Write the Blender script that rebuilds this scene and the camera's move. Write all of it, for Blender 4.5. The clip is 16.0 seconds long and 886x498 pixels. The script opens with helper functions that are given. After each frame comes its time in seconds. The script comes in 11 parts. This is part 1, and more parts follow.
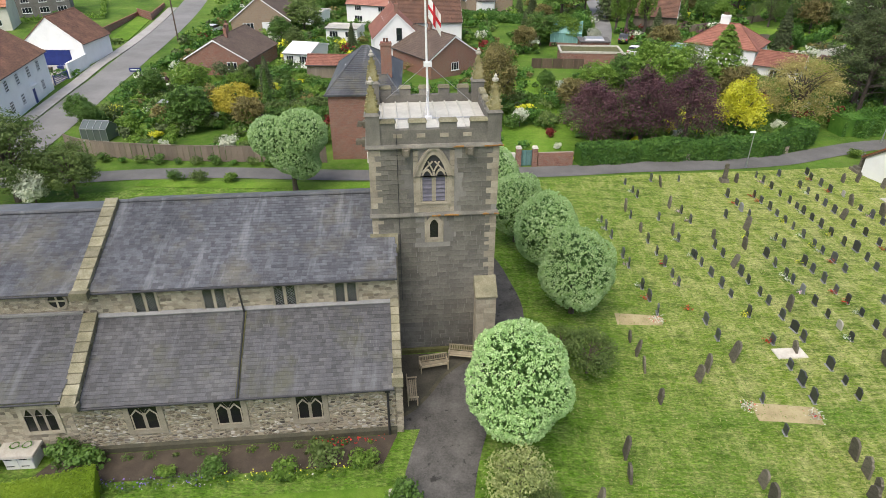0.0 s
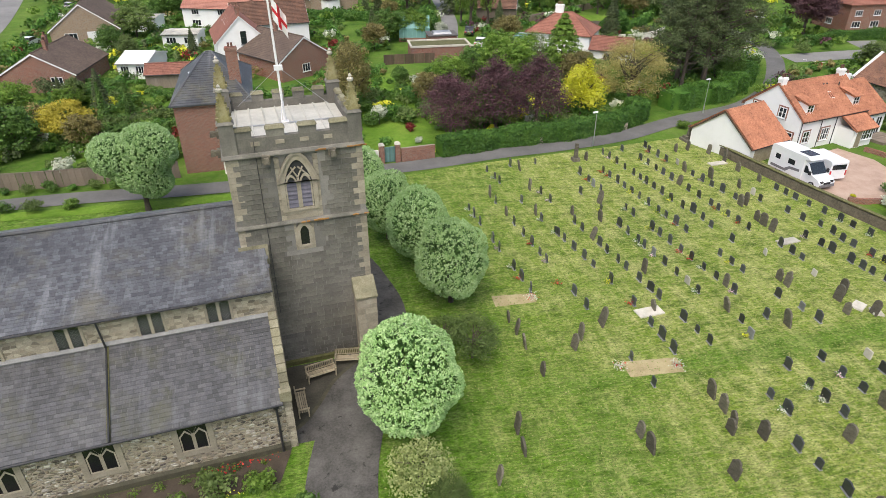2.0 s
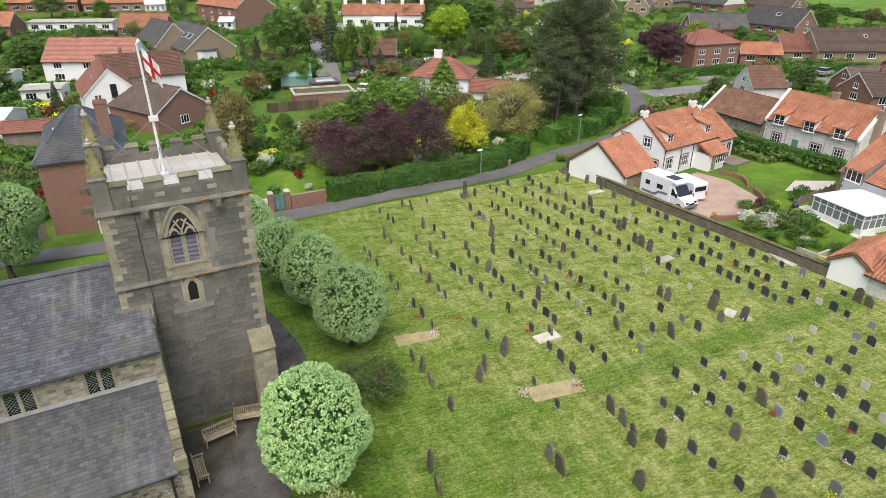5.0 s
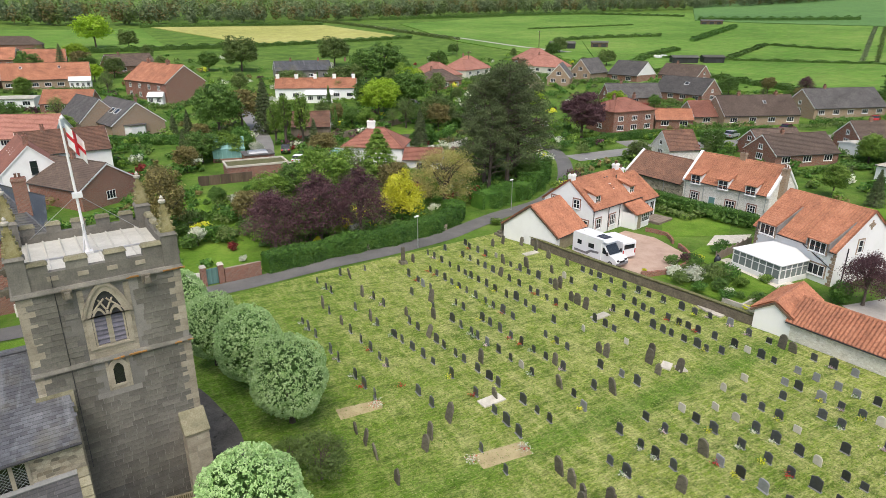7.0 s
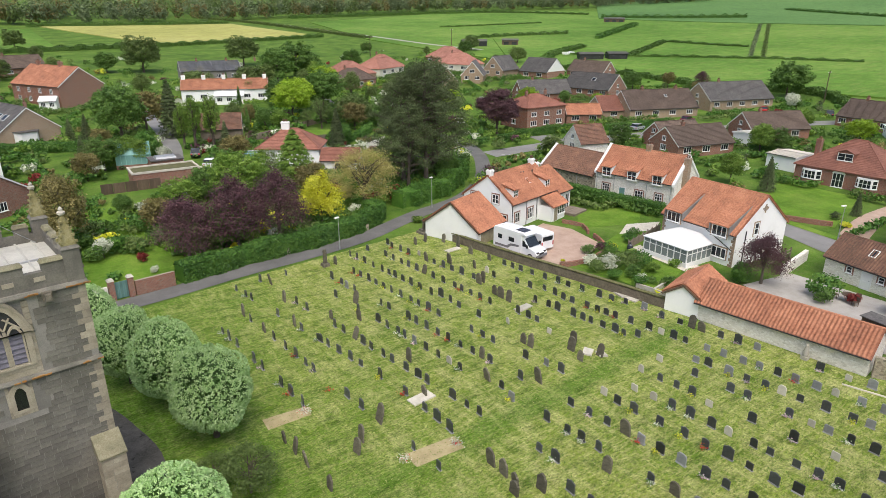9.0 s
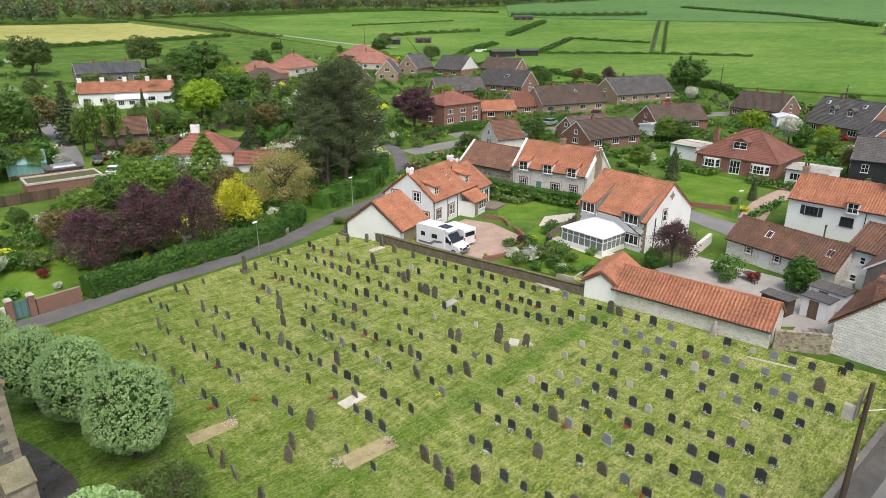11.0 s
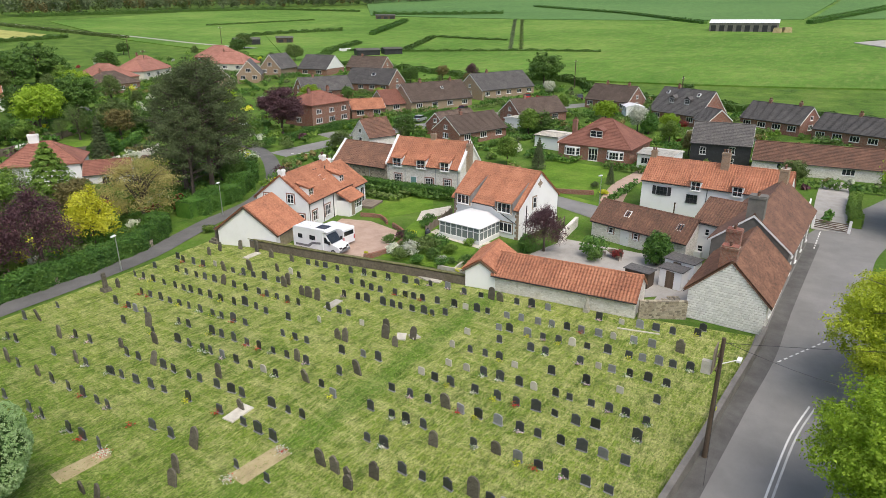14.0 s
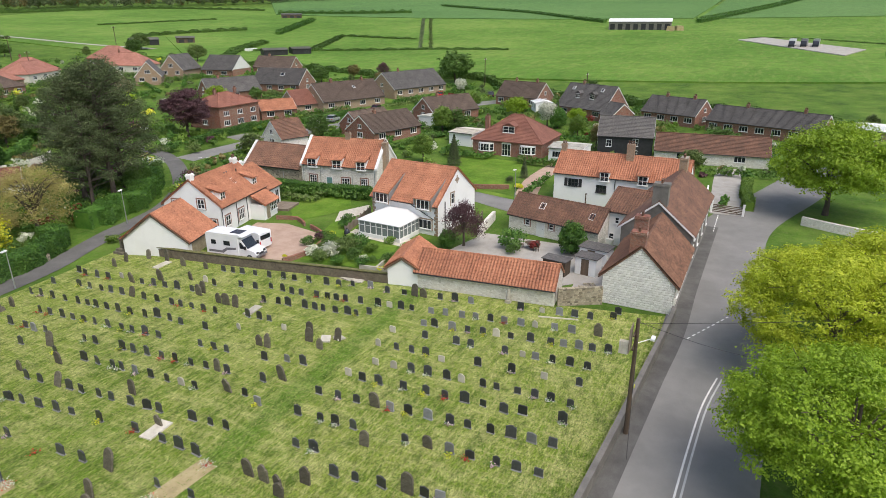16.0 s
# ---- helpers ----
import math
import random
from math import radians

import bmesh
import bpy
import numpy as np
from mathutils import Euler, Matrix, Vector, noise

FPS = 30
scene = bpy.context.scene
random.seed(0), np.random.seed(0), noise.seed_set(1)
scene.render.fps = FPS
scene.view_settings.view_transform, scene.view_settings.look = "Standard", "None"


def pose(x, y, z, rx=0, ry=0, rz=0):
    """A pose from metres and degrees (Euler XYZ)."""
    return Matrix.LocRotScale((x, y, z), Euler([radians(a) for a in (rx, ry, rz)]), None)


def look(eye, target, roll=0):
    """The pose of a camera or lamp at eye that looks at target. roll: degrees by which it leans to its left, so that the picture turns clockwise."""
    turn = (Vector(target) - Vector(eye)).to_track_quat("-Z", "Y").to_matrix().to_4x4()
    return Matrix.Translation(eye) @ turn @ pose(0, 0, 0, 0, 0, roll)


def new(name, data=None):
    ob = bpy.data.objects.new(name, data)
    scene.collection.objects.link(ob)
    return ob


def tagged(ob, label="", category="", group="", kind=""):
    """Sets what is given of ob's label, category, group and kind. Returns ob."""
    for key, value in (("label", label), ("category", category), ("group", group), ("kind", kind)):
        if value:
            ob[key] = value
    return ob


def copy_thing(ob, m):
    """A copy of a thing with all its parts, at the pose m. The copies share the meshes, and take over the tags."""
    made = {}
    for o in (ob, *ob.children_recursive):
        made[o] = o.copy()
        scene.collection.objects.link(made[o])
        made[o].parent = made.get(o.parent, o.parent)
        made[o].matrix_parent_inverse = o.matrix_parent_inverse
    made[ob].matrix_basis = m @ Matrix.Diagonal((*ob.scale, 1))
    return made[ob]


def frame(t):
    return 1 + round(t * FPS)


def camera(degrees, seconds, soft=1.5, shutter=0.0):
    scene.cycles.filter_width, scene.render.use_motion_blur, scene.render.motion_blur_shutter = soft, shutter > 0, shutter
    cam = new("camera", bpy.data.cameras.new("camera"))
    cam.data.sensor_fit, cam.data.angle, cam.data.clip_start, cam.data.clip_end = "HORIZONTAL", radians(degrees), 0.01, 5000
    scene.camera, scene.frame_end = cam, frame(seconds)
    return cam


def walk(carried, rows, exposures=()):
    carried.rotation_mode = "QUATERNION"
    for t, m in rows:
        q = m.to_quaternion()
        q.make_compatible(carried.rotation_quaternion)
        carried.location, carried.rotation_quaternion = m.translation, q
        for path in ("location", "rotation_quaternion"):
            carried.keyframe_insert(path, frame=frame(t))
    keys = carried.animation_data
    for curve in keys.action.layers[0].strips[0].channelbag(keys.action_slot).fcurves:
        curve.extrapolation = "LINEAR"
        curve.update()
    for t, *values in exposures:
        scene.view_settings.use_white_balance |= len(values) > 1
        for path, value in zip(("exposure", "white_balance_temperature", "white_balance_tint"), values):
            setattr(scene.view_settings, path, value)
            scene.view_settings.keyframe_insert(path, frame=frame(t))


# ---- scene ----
# ---- camera ----
cam = camera(70.65, 16.0, 0.35)
PATH = [  # seconds, x, y, z, yaw, pitch, roll
    (0, 0.001, 0.001, 25.003, -0, -29.722, 0.037),
    (0.5, 0.055, 0.051, 25.105, -2.551, -29.876, -0.039),
    (1, 0.05, 0.022, 25.115, -6.887, -29.885, -0.061),
    (1.5, 0.011, 0.02, 25.095, -10.954, -29.941, -0.08),
    (2, -0.021, 0.001, 25.062, -13.232, -29.975, -0.098),
    (2.5, -0.031, 0.002, 25.005, -15.288, -30.004, -0.173),
    (3, -0.037, -0.016, 24.936, -17.222, -29.993, -0.158),
    (4.2, -0.019, -0.099, 24.956, -20.98, -29.6, 0.1),
    (5.3, 0.001, -0.188, 24.978, -24.68, -24.25, 0.38),
    (5.5, 0.001, -0.188, 24.978, -25.218, -23.071, 0.403),
    (6, -0.018, -0.189, 24.963, -26.605, -20.388, 0.387),
    (6.5, -0.013, -0.211, 24.981, -28.251, -20.017, 0.32),
    (7, -0.015, -0.198, 24.986, -29.804, -20.041, 0.277),
    (7.5, -0.025, -0.193, 24.998, -31.257, -20.083, 0.255),
    (8, -0.022, -0.218, 25.014, -33.34, -20.113, 0.22),
    (8.5, -0.031, -0.201, 24.988, -35.563, -20.101, 0.175),
    (9, -0.019, -0.165, 24.998, -37.35, -20.155, 0.171),
    (11.5, -0.089, -0.173, 24.955, -46.783, -20.284, -0.043),
    (12, -0.106, -0.163, 24.885, -48.735, -20.293, -0.072),
    (12.5, -0.171, -0.148, 24.839, -50.713, -20.314, -0.096),
    (13, -0.205, -0.156, 24.781, -52.677, -20.325, -0.083),
    (13.5, -0.24, -0.127, 24.705, -54.665, -20.315, -0.11),
    (14, -0.257, -0.131, 24.692, -56.609, -20.352, -0.157),
    (14.5, -0.313, -0.087, 24.667, -58.612, -20.4, -0.173),
    (15, -0.337, -0.063, 24.596, -60.569, -20.401, -0.166),
    (15.5, -0.357, -0.056, 24.554, -62.505, -20.436, -0.182),
    (16, -0.399, -0.029, 24.493, -64.471, -20.421, -0.177),
]
walk(cam, [(t, pose(x, y, z, 90 + p, 0, w) @ pose(0, 0, 0, 0, 0, r)) for t, x, y, z, w, p, r in PATH], [(0, 0.5, 6450, 9), (5, 0.43, 6450, 9), (9, 0.37, 6450, 9), (16, 0.3, 6450, 9)])

# ---- light ----
SUN_EL, SUN_AZ = 61.0, 210.0
world = bpy.data.worlds.new("world")
scene.world = world
world.use_nodes = True
wn = world.node_tree
wn.nodes.clear()
sky = wn.nodes.new("ShaderNodeTexSky")
sky.sky_type = "NISHITA"
sky.sun_disc = False
sky.sun_elevation, sky.sun_rotation = radians(SUN_EL), radians(SUN_AZ)
sky.air_density, sky.dust_density, sky.ozone_density = 1.0, 5.0, 1.0
wbg = wn.nodes.new("ShaderNodeBackground")
wbg.inputs["Strength"].default_value = 0.15
wout = wn.nodes.new("ShaderNodeOutputWorld")
wn.links.new(sky.outputs[0], wbg.inputs["Color"])
wn.links.new(wbg.outputs[0], wout.inputs["Surface"])
sun = new("sun", bpy.data.lights.new("sun", "SUN"))
sun.data.energy, sun.data.angle, sun.data.color = 1.3, radians(50), (1.0, 0.97, 0.92)
_a, _e = radians(SUN_AZ), radians(SUN_EL)
_sd = Vector((math.sin(_a) * math.cos(_e), math.cos(_a) * math.cos(_e), math.sin(_e)))
sun.matrix_world = look(_sd * 200, (0, 0, 0))

# ---- materials ----
MATS = {}


def ramp(nt, fac, stops):
    n = nt.nodes.new("ShaderNodeValToRGB")
    el = n.color_ramp.elements
    while len(el) < len(stops):
        el.new(0.5)
    for e, (p, c) in zip(el, stops):
        e.position, e.color = p, (*c, 1)
    nt.links.new(fac, n.inputs[0])
    return n.outputs[0]


def tex_noise(nt, scale, detail=4, rough=0.6, vec=None, stretch=None):
    n = nt.nodes.new("ShaderNodeTexNoise")
    n.inputs["Scale"].default_value, n.inputs["Detail"].default_value, n.inputs["Roughness"].default_value = scale, detail, rough
    src = vec
    if src is None:
        src = nt.nodes.new("ShaderNodeTexCoord").outputs["Object"]
    if stretch:
        mp = nt.nodes.new("ShaderNodeMapping")
        mp.inputs["Scale"].default_value = stretch[:3]
        if len(stretch) > 3:
            mp.inputs["Rotation"].default_value = (0, 0, radians(stretch[3]))
        nt.links.new(src, mp.inputs[0])
        src = mp.outputs[0]
    nt.links.new(src, n.inputs["Vector"])
    return n.outputs["Fac"]


def mixc(nt, fac, a, b, mode="MIX"):
    n = nt.nodes.new("ShaderNodeMix")
    n.data_type, n.blend_type = "RGBA", mode
    for sock, v in ((n.inputs[0], fac), (n.inputs[6], a), (n.inputs[7], b)):
        if isinstance(v, (int, float)):
            sock.default_value = v
        elif isinstance(v, tuple):
            sock.default_value = (*v, 1)
        else:
            nt.links.new(v, sock)
    return n.outputs[2]


def bump(nt, h, strength=0.3, dist=0.02):
    b = nt.nodes.new("ShaderNodeBump")
    b.inputs["Strength"].default_value, b.inputs["Distance"].default_value = strength, dist
    nt.links.new(h, b.inputs["Height"])
    return b.outputs[0]


def start(name, rough=0.8, metal=0.0):
    m = bpy.data.materials.new(name)
    m.use_nodes = True
    nt = m.node_tree
    p = nt.nodes["Principled BSDF"]
    p.inputs["Roughness"].default_value, p.inputs["Metallic"].default_value = rough, metal
    MATS[name] = m
    return m, nt, p


def surface(name, dark, mid, light, scale=1.5, fine=25, rough=0.85, bumps=0.3, dist=0.02, per="object", stretch=None, metal=0.0, var=0.25, speck=0.35):
    """A weathered surface: broad stains, fine grain, and a change of tone from piece to piece."""
    m, nt, p = start(name, rough, metal)
    vec = nt.nodes.new("ShaderNodeTexCoord").outputs["Object"] if per == "object" else nt.nodes.new("ShaderNodeNewGeometry").outputs["Position"]
    broad = tex_noise(nt, scale, 5, 0.65, vec, stretch)
    grain = tex_noise(nt, fine, 3, 0.7, vec)
    col = ramp(nt, broad, [(0.3, dark), (0.5, mid), (0.72, light)])
    col = mixc(nt, speck, col, ramp(nt, grain, [(0.3, dark), (0.7, light)]))
    if per == "object":
        r = nt.nodes.new("ShaderNodeObjectInfo").outputs["Random"]
    else:
        add = nt.nodes.new("ShaderNodeMath")
        nt.links.new(nt.nodes.new("ShaderNodeNewGeometry").outputs["Random Per Island"], add.inputs[0])
        nt.links.new(nt.nodes.new("ShaderNodeObjectInfo").outputs["Random"], add.inputs[1])
        frac = nt.nodes.new("ShaderNodeMath")
        frac.operation = "FRACT"
        nt.links.new(add.outputs[0], frac.inputs[0])
        r = frac.outputs[0]
    v = nt.nodes.new("ShaderNodeMapRange")
    v.inputs[3].default_value, v.inputs[4].default_value = 1 - var, 1 + var
    nt.links.new(r, v.inputs[0])
    hs = nt.nodes.new("ShaderNodeHueSaturation")
    nt.links.new(col, hs.inputs["Color"])
    nt.links.new(v.outputs[0], hs.inputs["Value"])
    nt.links.new(hs.outputs[0], p.inputs["Base Color"])
    if bumps:
        nt.links.new(bump(nt, grain, bumps, dist), p.inputs["Normal"])
    return m


def masonry(name, colours, mortar, width, height, gap=0.02, rough=0.9, bumps=0.6, tint=(0.3, 0.28, 0.24), squash=0.0):
    """Coursed stone or brick on upright faces: runs along the wall and up."""
    m, nt, p = start(name, rough)
    g = nt.nodes.new("ShaderNodeTexCoord").outputs["Object"]
    nrm = nt.nodes.new("ShaderNodeTexCoord").outputs["Normal"]
    sx = nt.nodes.new("ShaderNodeSeparateXYZ")
    sn = nt.nodes.new("ShaderNodeSeparateXYZ")
    nt.links.new(g, sx.inputs[0])
    nt.links.new(nrm, sn.inputs[0])
    ab = nt.nodes.new("ShaderNodeMath")
    ab.operation = "ABSOLUTE"
    nt.links.new(sn.outputs[0], ab.inputs[0])
    gt = nt.nodes.new("ShaderNodeMath")
    gt.operation = "GREATER_THAN"
    gt.inputs[1].default_value = 0.7
    nt.links.new(ab.outputs[0], gt.inputs[0])
    mx = nt.nodes.new("ShaderNodeMix")
    nt.links.new(gt.outputs[0], mx.inputs[0])
    nt.links.new(sx.outputs[0], mx.inputs[2])
    nt.links.new(sx.outputs[1], mx.inputs[3])
    cb = nt.nodes.new("ShaderNodeCombineXYZ")
    nt.links.new(mx.outputs[0], cb.inputs[0])
    nt.links.new(sx.outputs[2], cb.inputs[1])
    warp = tex_noise(nt, 2.2, 2, 0.5, g)
    off = nt.nodes.new("ShaderNodeVectorMath")
    off.operation = "MULTIPLY_ADD"
    nt.links.new(warp, off.inputs[0])
    off.inputs[1].default_value = (squash, squash, 0)
    nt.links.new(cb.outputs[0], off.inputs[2])
    bt = nt.nodes.new("ShaderNodeTexBrick")
    bt.inputs["Color1"].default_value, bt.inputs["Color2"].default_value = (0, 0, 0, 1), (1, 1, 1, 1)
    bt.inputs["Mortar"].default_value = (0.5, 0.5, 0.5, 1)
    for k, v in (("Scale", 1.0), ("Mortar Size", gap), ("Brick Width", width), ("Row Height", height), ("Mortar Smooth", 0.3)):
        bt.inputs[k].default_value = v
    nt.links.new(off.outputs[0], bt.inputs["Vector"])
    n = len(colours)
    col = ramp(nt, bt.outputs["Color"], [(i / max(n - 1, 1), c) for i, c in enumerate(colours)])
    stain = tex_noise(nt, 0.6, 5, 0.65, g)
    col = mixc(nt, ramp(nt, stain, [(0.45, (0, 0, 0)), (0.75, (0.55, 0.55, 0.55))]), col, tint)
    grain = tex_noise(nt, 22, 3, 0.7, g)
    col = mixc(nt, 0.35, col, ramp(nt, grain, [(0.3, (0.25, 0.25, 0.25)), (0.7, (0.75, 0.75, 0.75))]), "OVERLAY")
    col = mixc(nt, bt.outputs["Fac"], col, mortar)
    nt.links.new(col, p.inputs["Base Color"])
    h = nt.nodes.new("ShaderNodeMath")
    h.operation = "MULTIPLY_ADD"
    h.inputs[1].default_value = -1.0
    nt.links.new(bt.outputs["Fac"], h.inputs[0])
    nt.links.new(grain, h.inputs[2])
    nt.links.new(bump(nt, h.outputs[0], bumps, 0.03), p.inputs["Normal"])
    return m


def cobble(name, colours, mortar, size, gap=0.06, stretch=1.7, bumps=1.0, loose=0.8):
    """Irregular rubble: rounded stones of uneven size in wide joints."""
    m, nt, p = start(name, 0.95)
    g = nt.nodes.new("ShaderNodeTexCoord").outputs["Object"]
    mp = nt.nodes.new("ShaderNodeMapping")
    mp.inputs["Scale"].default_value = (1, 1, stretch)
    nt.links.new(g, mp.inputs[0])
    outs = []
    for feature in ("F1", "DISTANCE_TO_EDGE"):
        v = nt.nodes.new("ShaderNodeTexVoronoi")
        v.feature = feature
        v.inputs["Scale"].default_value, v.inputs["Randomness"].default_value = 1.0 / size, loose
        nt.links.new(mp.outputs[0], v.inputs["Vector"])
        outs.append(v.outputs["Color"] if feature == "F1" else v.outputs["Distance"])
    sp = nt.nodes.new("ShaderNodeSeparateColor")
    nt.links.new(outs[0], sp.inputs[0])
    n = len(colours)
    col = ramp(nt, sp.outputs[0], [(i / (n - 1), c) for i, c in enumerate(colours)])
    grain = tex_noise(nt, 18, 4, 0.7, g)
    col = mixc(nt, 0.5, col, ramp(nt, grain, [(0.3, (0.25,) * 3), (0.7, (0.75,) * 3)]), "OVERLAY")
    joint = ramp(nt, outs[1], [(gap * 0.5, (1, 1, 1)), (gap * 1.4, (0, 0, 0))])
    col = mixc(nt, joint, col, mortar)
    nt.links.new(col, p.inputs["Base Color"])
    nt.links.new(bump(nt, ramp(nt, outs[1], [(0.0, (0, 0, 0)), (gap * 3, (1, 1, 1))]), bumps, 0.05), p.inputs["Normal"])
    return m


def leafy(name, dark, mid, light, rough=0.55, translucent=0.25, scale=0.6):
    m, nt, p = start(name, rough)
    pos = nt.nodes.new("ShaderNodeNewGeometry")
    rnd = nt.nodes.new("ShaderNodeObjectInfo").outputs["Random"]
    broad = tex_noise(nt, scale, 3, 0.6, pos.outputs["Position"])
    mx = nt.nodes.new("ShaderNodeMath")
    mx.operation = "MULTIPLY_ADD"
    mx.inputs[1].default_value = 0.3
    nt.links.new(pos.outputs["Random Per Island"], mx.inputs[0])
    half = nt.nodes.new("ShaderNodeMath")
    half.operation = "MULTIPLY_ADD"
    half.inputs[1].default_value, half.inputs[2].default_value = 0.7, 0.03
    nt.links.new(broad, half.inputs[0])
    nt.links.new(half.outputs[0], mx.inputs[2])
    col = ramp(nt, mx.outputs[0], [(0.15, dark), (0.5, mid), (0.85, light)])
    hs = nt.nodes.new("ShaderNodeHueSaturation")
    mr = nt.nodes.new("ShaderNodeMapRange")
    mr.inputs[3].default_value, mr.inputs[4].default_value = 0.82, 1.18
    nt.links.new(rnd, mr.inputs[0])
    nt.links.new(mr.outputs[0], hs.inputs["Value"])
    nt.links.new(col, hs.inputs["Color"])
    nt.links.new(hs.outputs[0], p.inputs["Base Color"])
    p.inputs["Specular IOR Level"].default_value = 0.35
    if translucent:
        tr = nt.nodes.new("ShaderNodeBsdfTranslucent")
        nt.links.new(hs.outputs[0], tr.inputs["Color"])
        ms = nt.nodes.new("ShaderNodeMixShader")
        ms.inputs[0].default_value = translucent
        nt.links.new(p.outputs[0], ms.inputs[1])
        nt.links.new(tr.outputs[0], ms.inputs[2])
        nt.links.new(ms.outputs[0], nt.nodes["Material Output"].inputs["Surface"])
    return m


def worn_band(nt, g, x0, y0, slope, width):
    """1 along a trodden line y = y0 + slope (x - x0) with a ragged edge, 0 elsewhere."""
    s = nt.nodes.new("ShaderNodeSeparateXYZ")
    nt.links.new(g, s.inputs[0])
    a = nt.nodes.new("ShaderNodeMath")
    a.operation = "MULTIPLY_ADD"
    a.inputs[1].default_value, a.inputs[2].default_value = -slope, -y0 + slope * x0
    nt.links.new(s.outputs[0], a.inputs[0])
    b = nt.nodes.new("ShaderNodeMath")
    nt.links.new(a.outputs[0], b.inputs[0])
    nt.links.new(s.outputs[1], b.inputs[1])
    w = nt.nodes.new("ShaderNodeMath")
    w.operation = "MULTIPLY_ADD"
    w.inputs[1].default_value = 3.0
    nt.links.new(tex_noise(nt, 0.35, 4, 0.7, g), w.inputs[0])
    w.inputs[2].default_value = -1.5
    c = nt.nodes.new("ShaderNodeMath")
    nt.links.new(b.outputs[0], c.inputs[0])
    nt.links.new(w.outputs[0], c.inputs[1])
    d = nt.nodes.new("ShaderNodeMath")
    d.operation = "ABSOLUTE"
    nt.links.new(c.outputs[0], d.inputs[0])
    r = nt.nodes.new("ShaderNodeMapRange")
    r.inputs[1].default_value, r.inputs[2].default_value, r.inputs[3].default_value, r.inputs[4].default_value = width * 0.3, width, 0.85, 0
    nt.links.new(d.outputs[0], r.inputs[0])
    return s.outputs[0], r.outputs[0]


def churchyard_grass(name, lush, dark, mid, light, straw):
    """Mown grass: lusher by the church and along the trodden line, elsewhere strewn with pale cuttings."""
    m, nt, p = start(name, 0.9)
    g = nt.nodes.new("ShaderNodeNewGeometry").outputs["Position"]
    b = tex_noise(nt, 0.09, 6, 0.65, g)
    col = ramp(nt, b, [(0.32, dark), (0.5, mid), (0.66, light)])
    tuft = tex_noise(nt, 2.2, 5, 0.75, g)
    x, band = worn_band(nt, g, 12, 24.9, 0.02, 1.6)
    side = nt.nodes.new("ShaderNodeMapRange")
    side.inputs[1].default_value, side.inputs[2].default_value, side.inputs[3].default_value, side.inputs[4].default_value = 7, 24, 1, 0
    sx = nt.nodes.new("ShaderNodeMath")
    sx.operation = "MULTIPLY_ADD"
    sx.inputs[1].default_value = 22
    nt.links.new(tex_noise(nt, 0.16, 5, 0.65, g), sx.inputs[0])
    off = nt.nodes.new("ShaderNodeMath")
    off.inputs[1].default_value = -11
    nt.links.new(x, off.inputs[0])
    nt.links.new(off.outputs[0], sx.inputs[2])
    nt.links.new(sx.outputs[0], side.inputs[0])
    mx = nt.nodes.new("ShaderNodeMath")
    mx.operation = "MAXIMUM"
    nt.links.new(side.outputs[0], mx.inputs[0])
    nt.links.new(band, mx.inputs[1])
    col = mixc(nt, mx.outputs[0], col, ramp(nt, tuft, [(0.3, tuple(0.7 * c for c in lush)), (0.7, tuple(1.2 * c for c in lush))]))
    s1 = tex_noise(nt, 3.0, 6, 0.75, g, (0.3, 1.6, 1, 38))
    s2 = tex_noise(nt, 0.45, 8, 0.8, g, (1.2, 0.6, 1, 15))
    s3 = tex_noise(nt, 1.3, 5, 0.7, g, (1.5, 0.3, 1, -8))
    for s, lo, hi, k in ((s1, 0.46, 0.62, 0.62), (s2, 0.48, 0.62, 0.6), (s3, 0.5, 0.66, 0.62)):
        f = ramp(nt, s, [(lo, (0, 0, 0)), (hi, (k, k, k))])
        keep = nt.nodes.new("ShaderNodeMath")
        keep.operation = "MULTIPLY_ADD"
        keep.inputs[1].default_value, keep.inputs[2].default_value = -0.72, 1.0
        nt.links.new(mx.outputs[0], keep.inputs[0])
        f2 = nt.nodes.new("ShaderNodeMath")
        f2.operation = "MULTIPLY"
        nt.links.new(f, f2.inputs[0])
        nt.links.new(keep.outputs[0], f2.inputs[1])
        col = mixc(nt, f2.outputs[0], col, straw)
    # dark tussocks and hollows between the mown swathes
    dk = tex_noise(nt, 0.8, 6, 0.72, g, (0.6, 1.4, 1, 30))
    col = mixc(nt, ramp(nt, dk, [(0.5, (0, 0, 0)), (0.66, (0.75, 0.75, 0.75))]), col, tuple(0.5 * c for c in lush))
    fine = tex_noise(nt, 7, 6, 0.85, g, (0.6, 1.3, 1, 35))
    col = mixc(nt, 0.75, col, ramp(nt, fine, [(0.37, (0.14, 0.14, 0.14)), (0.63, (0.82, 0.82, 0.82))]), "OVERLAY")
    nt.links.new(col, p.inputs["Base Color"])
    p.inputs["Specular IOR Level"].default_value = 0.15
    nt.links.new(bump(nt, fine, 0.9, 0.1), p.inputs["Normal"])
    return m


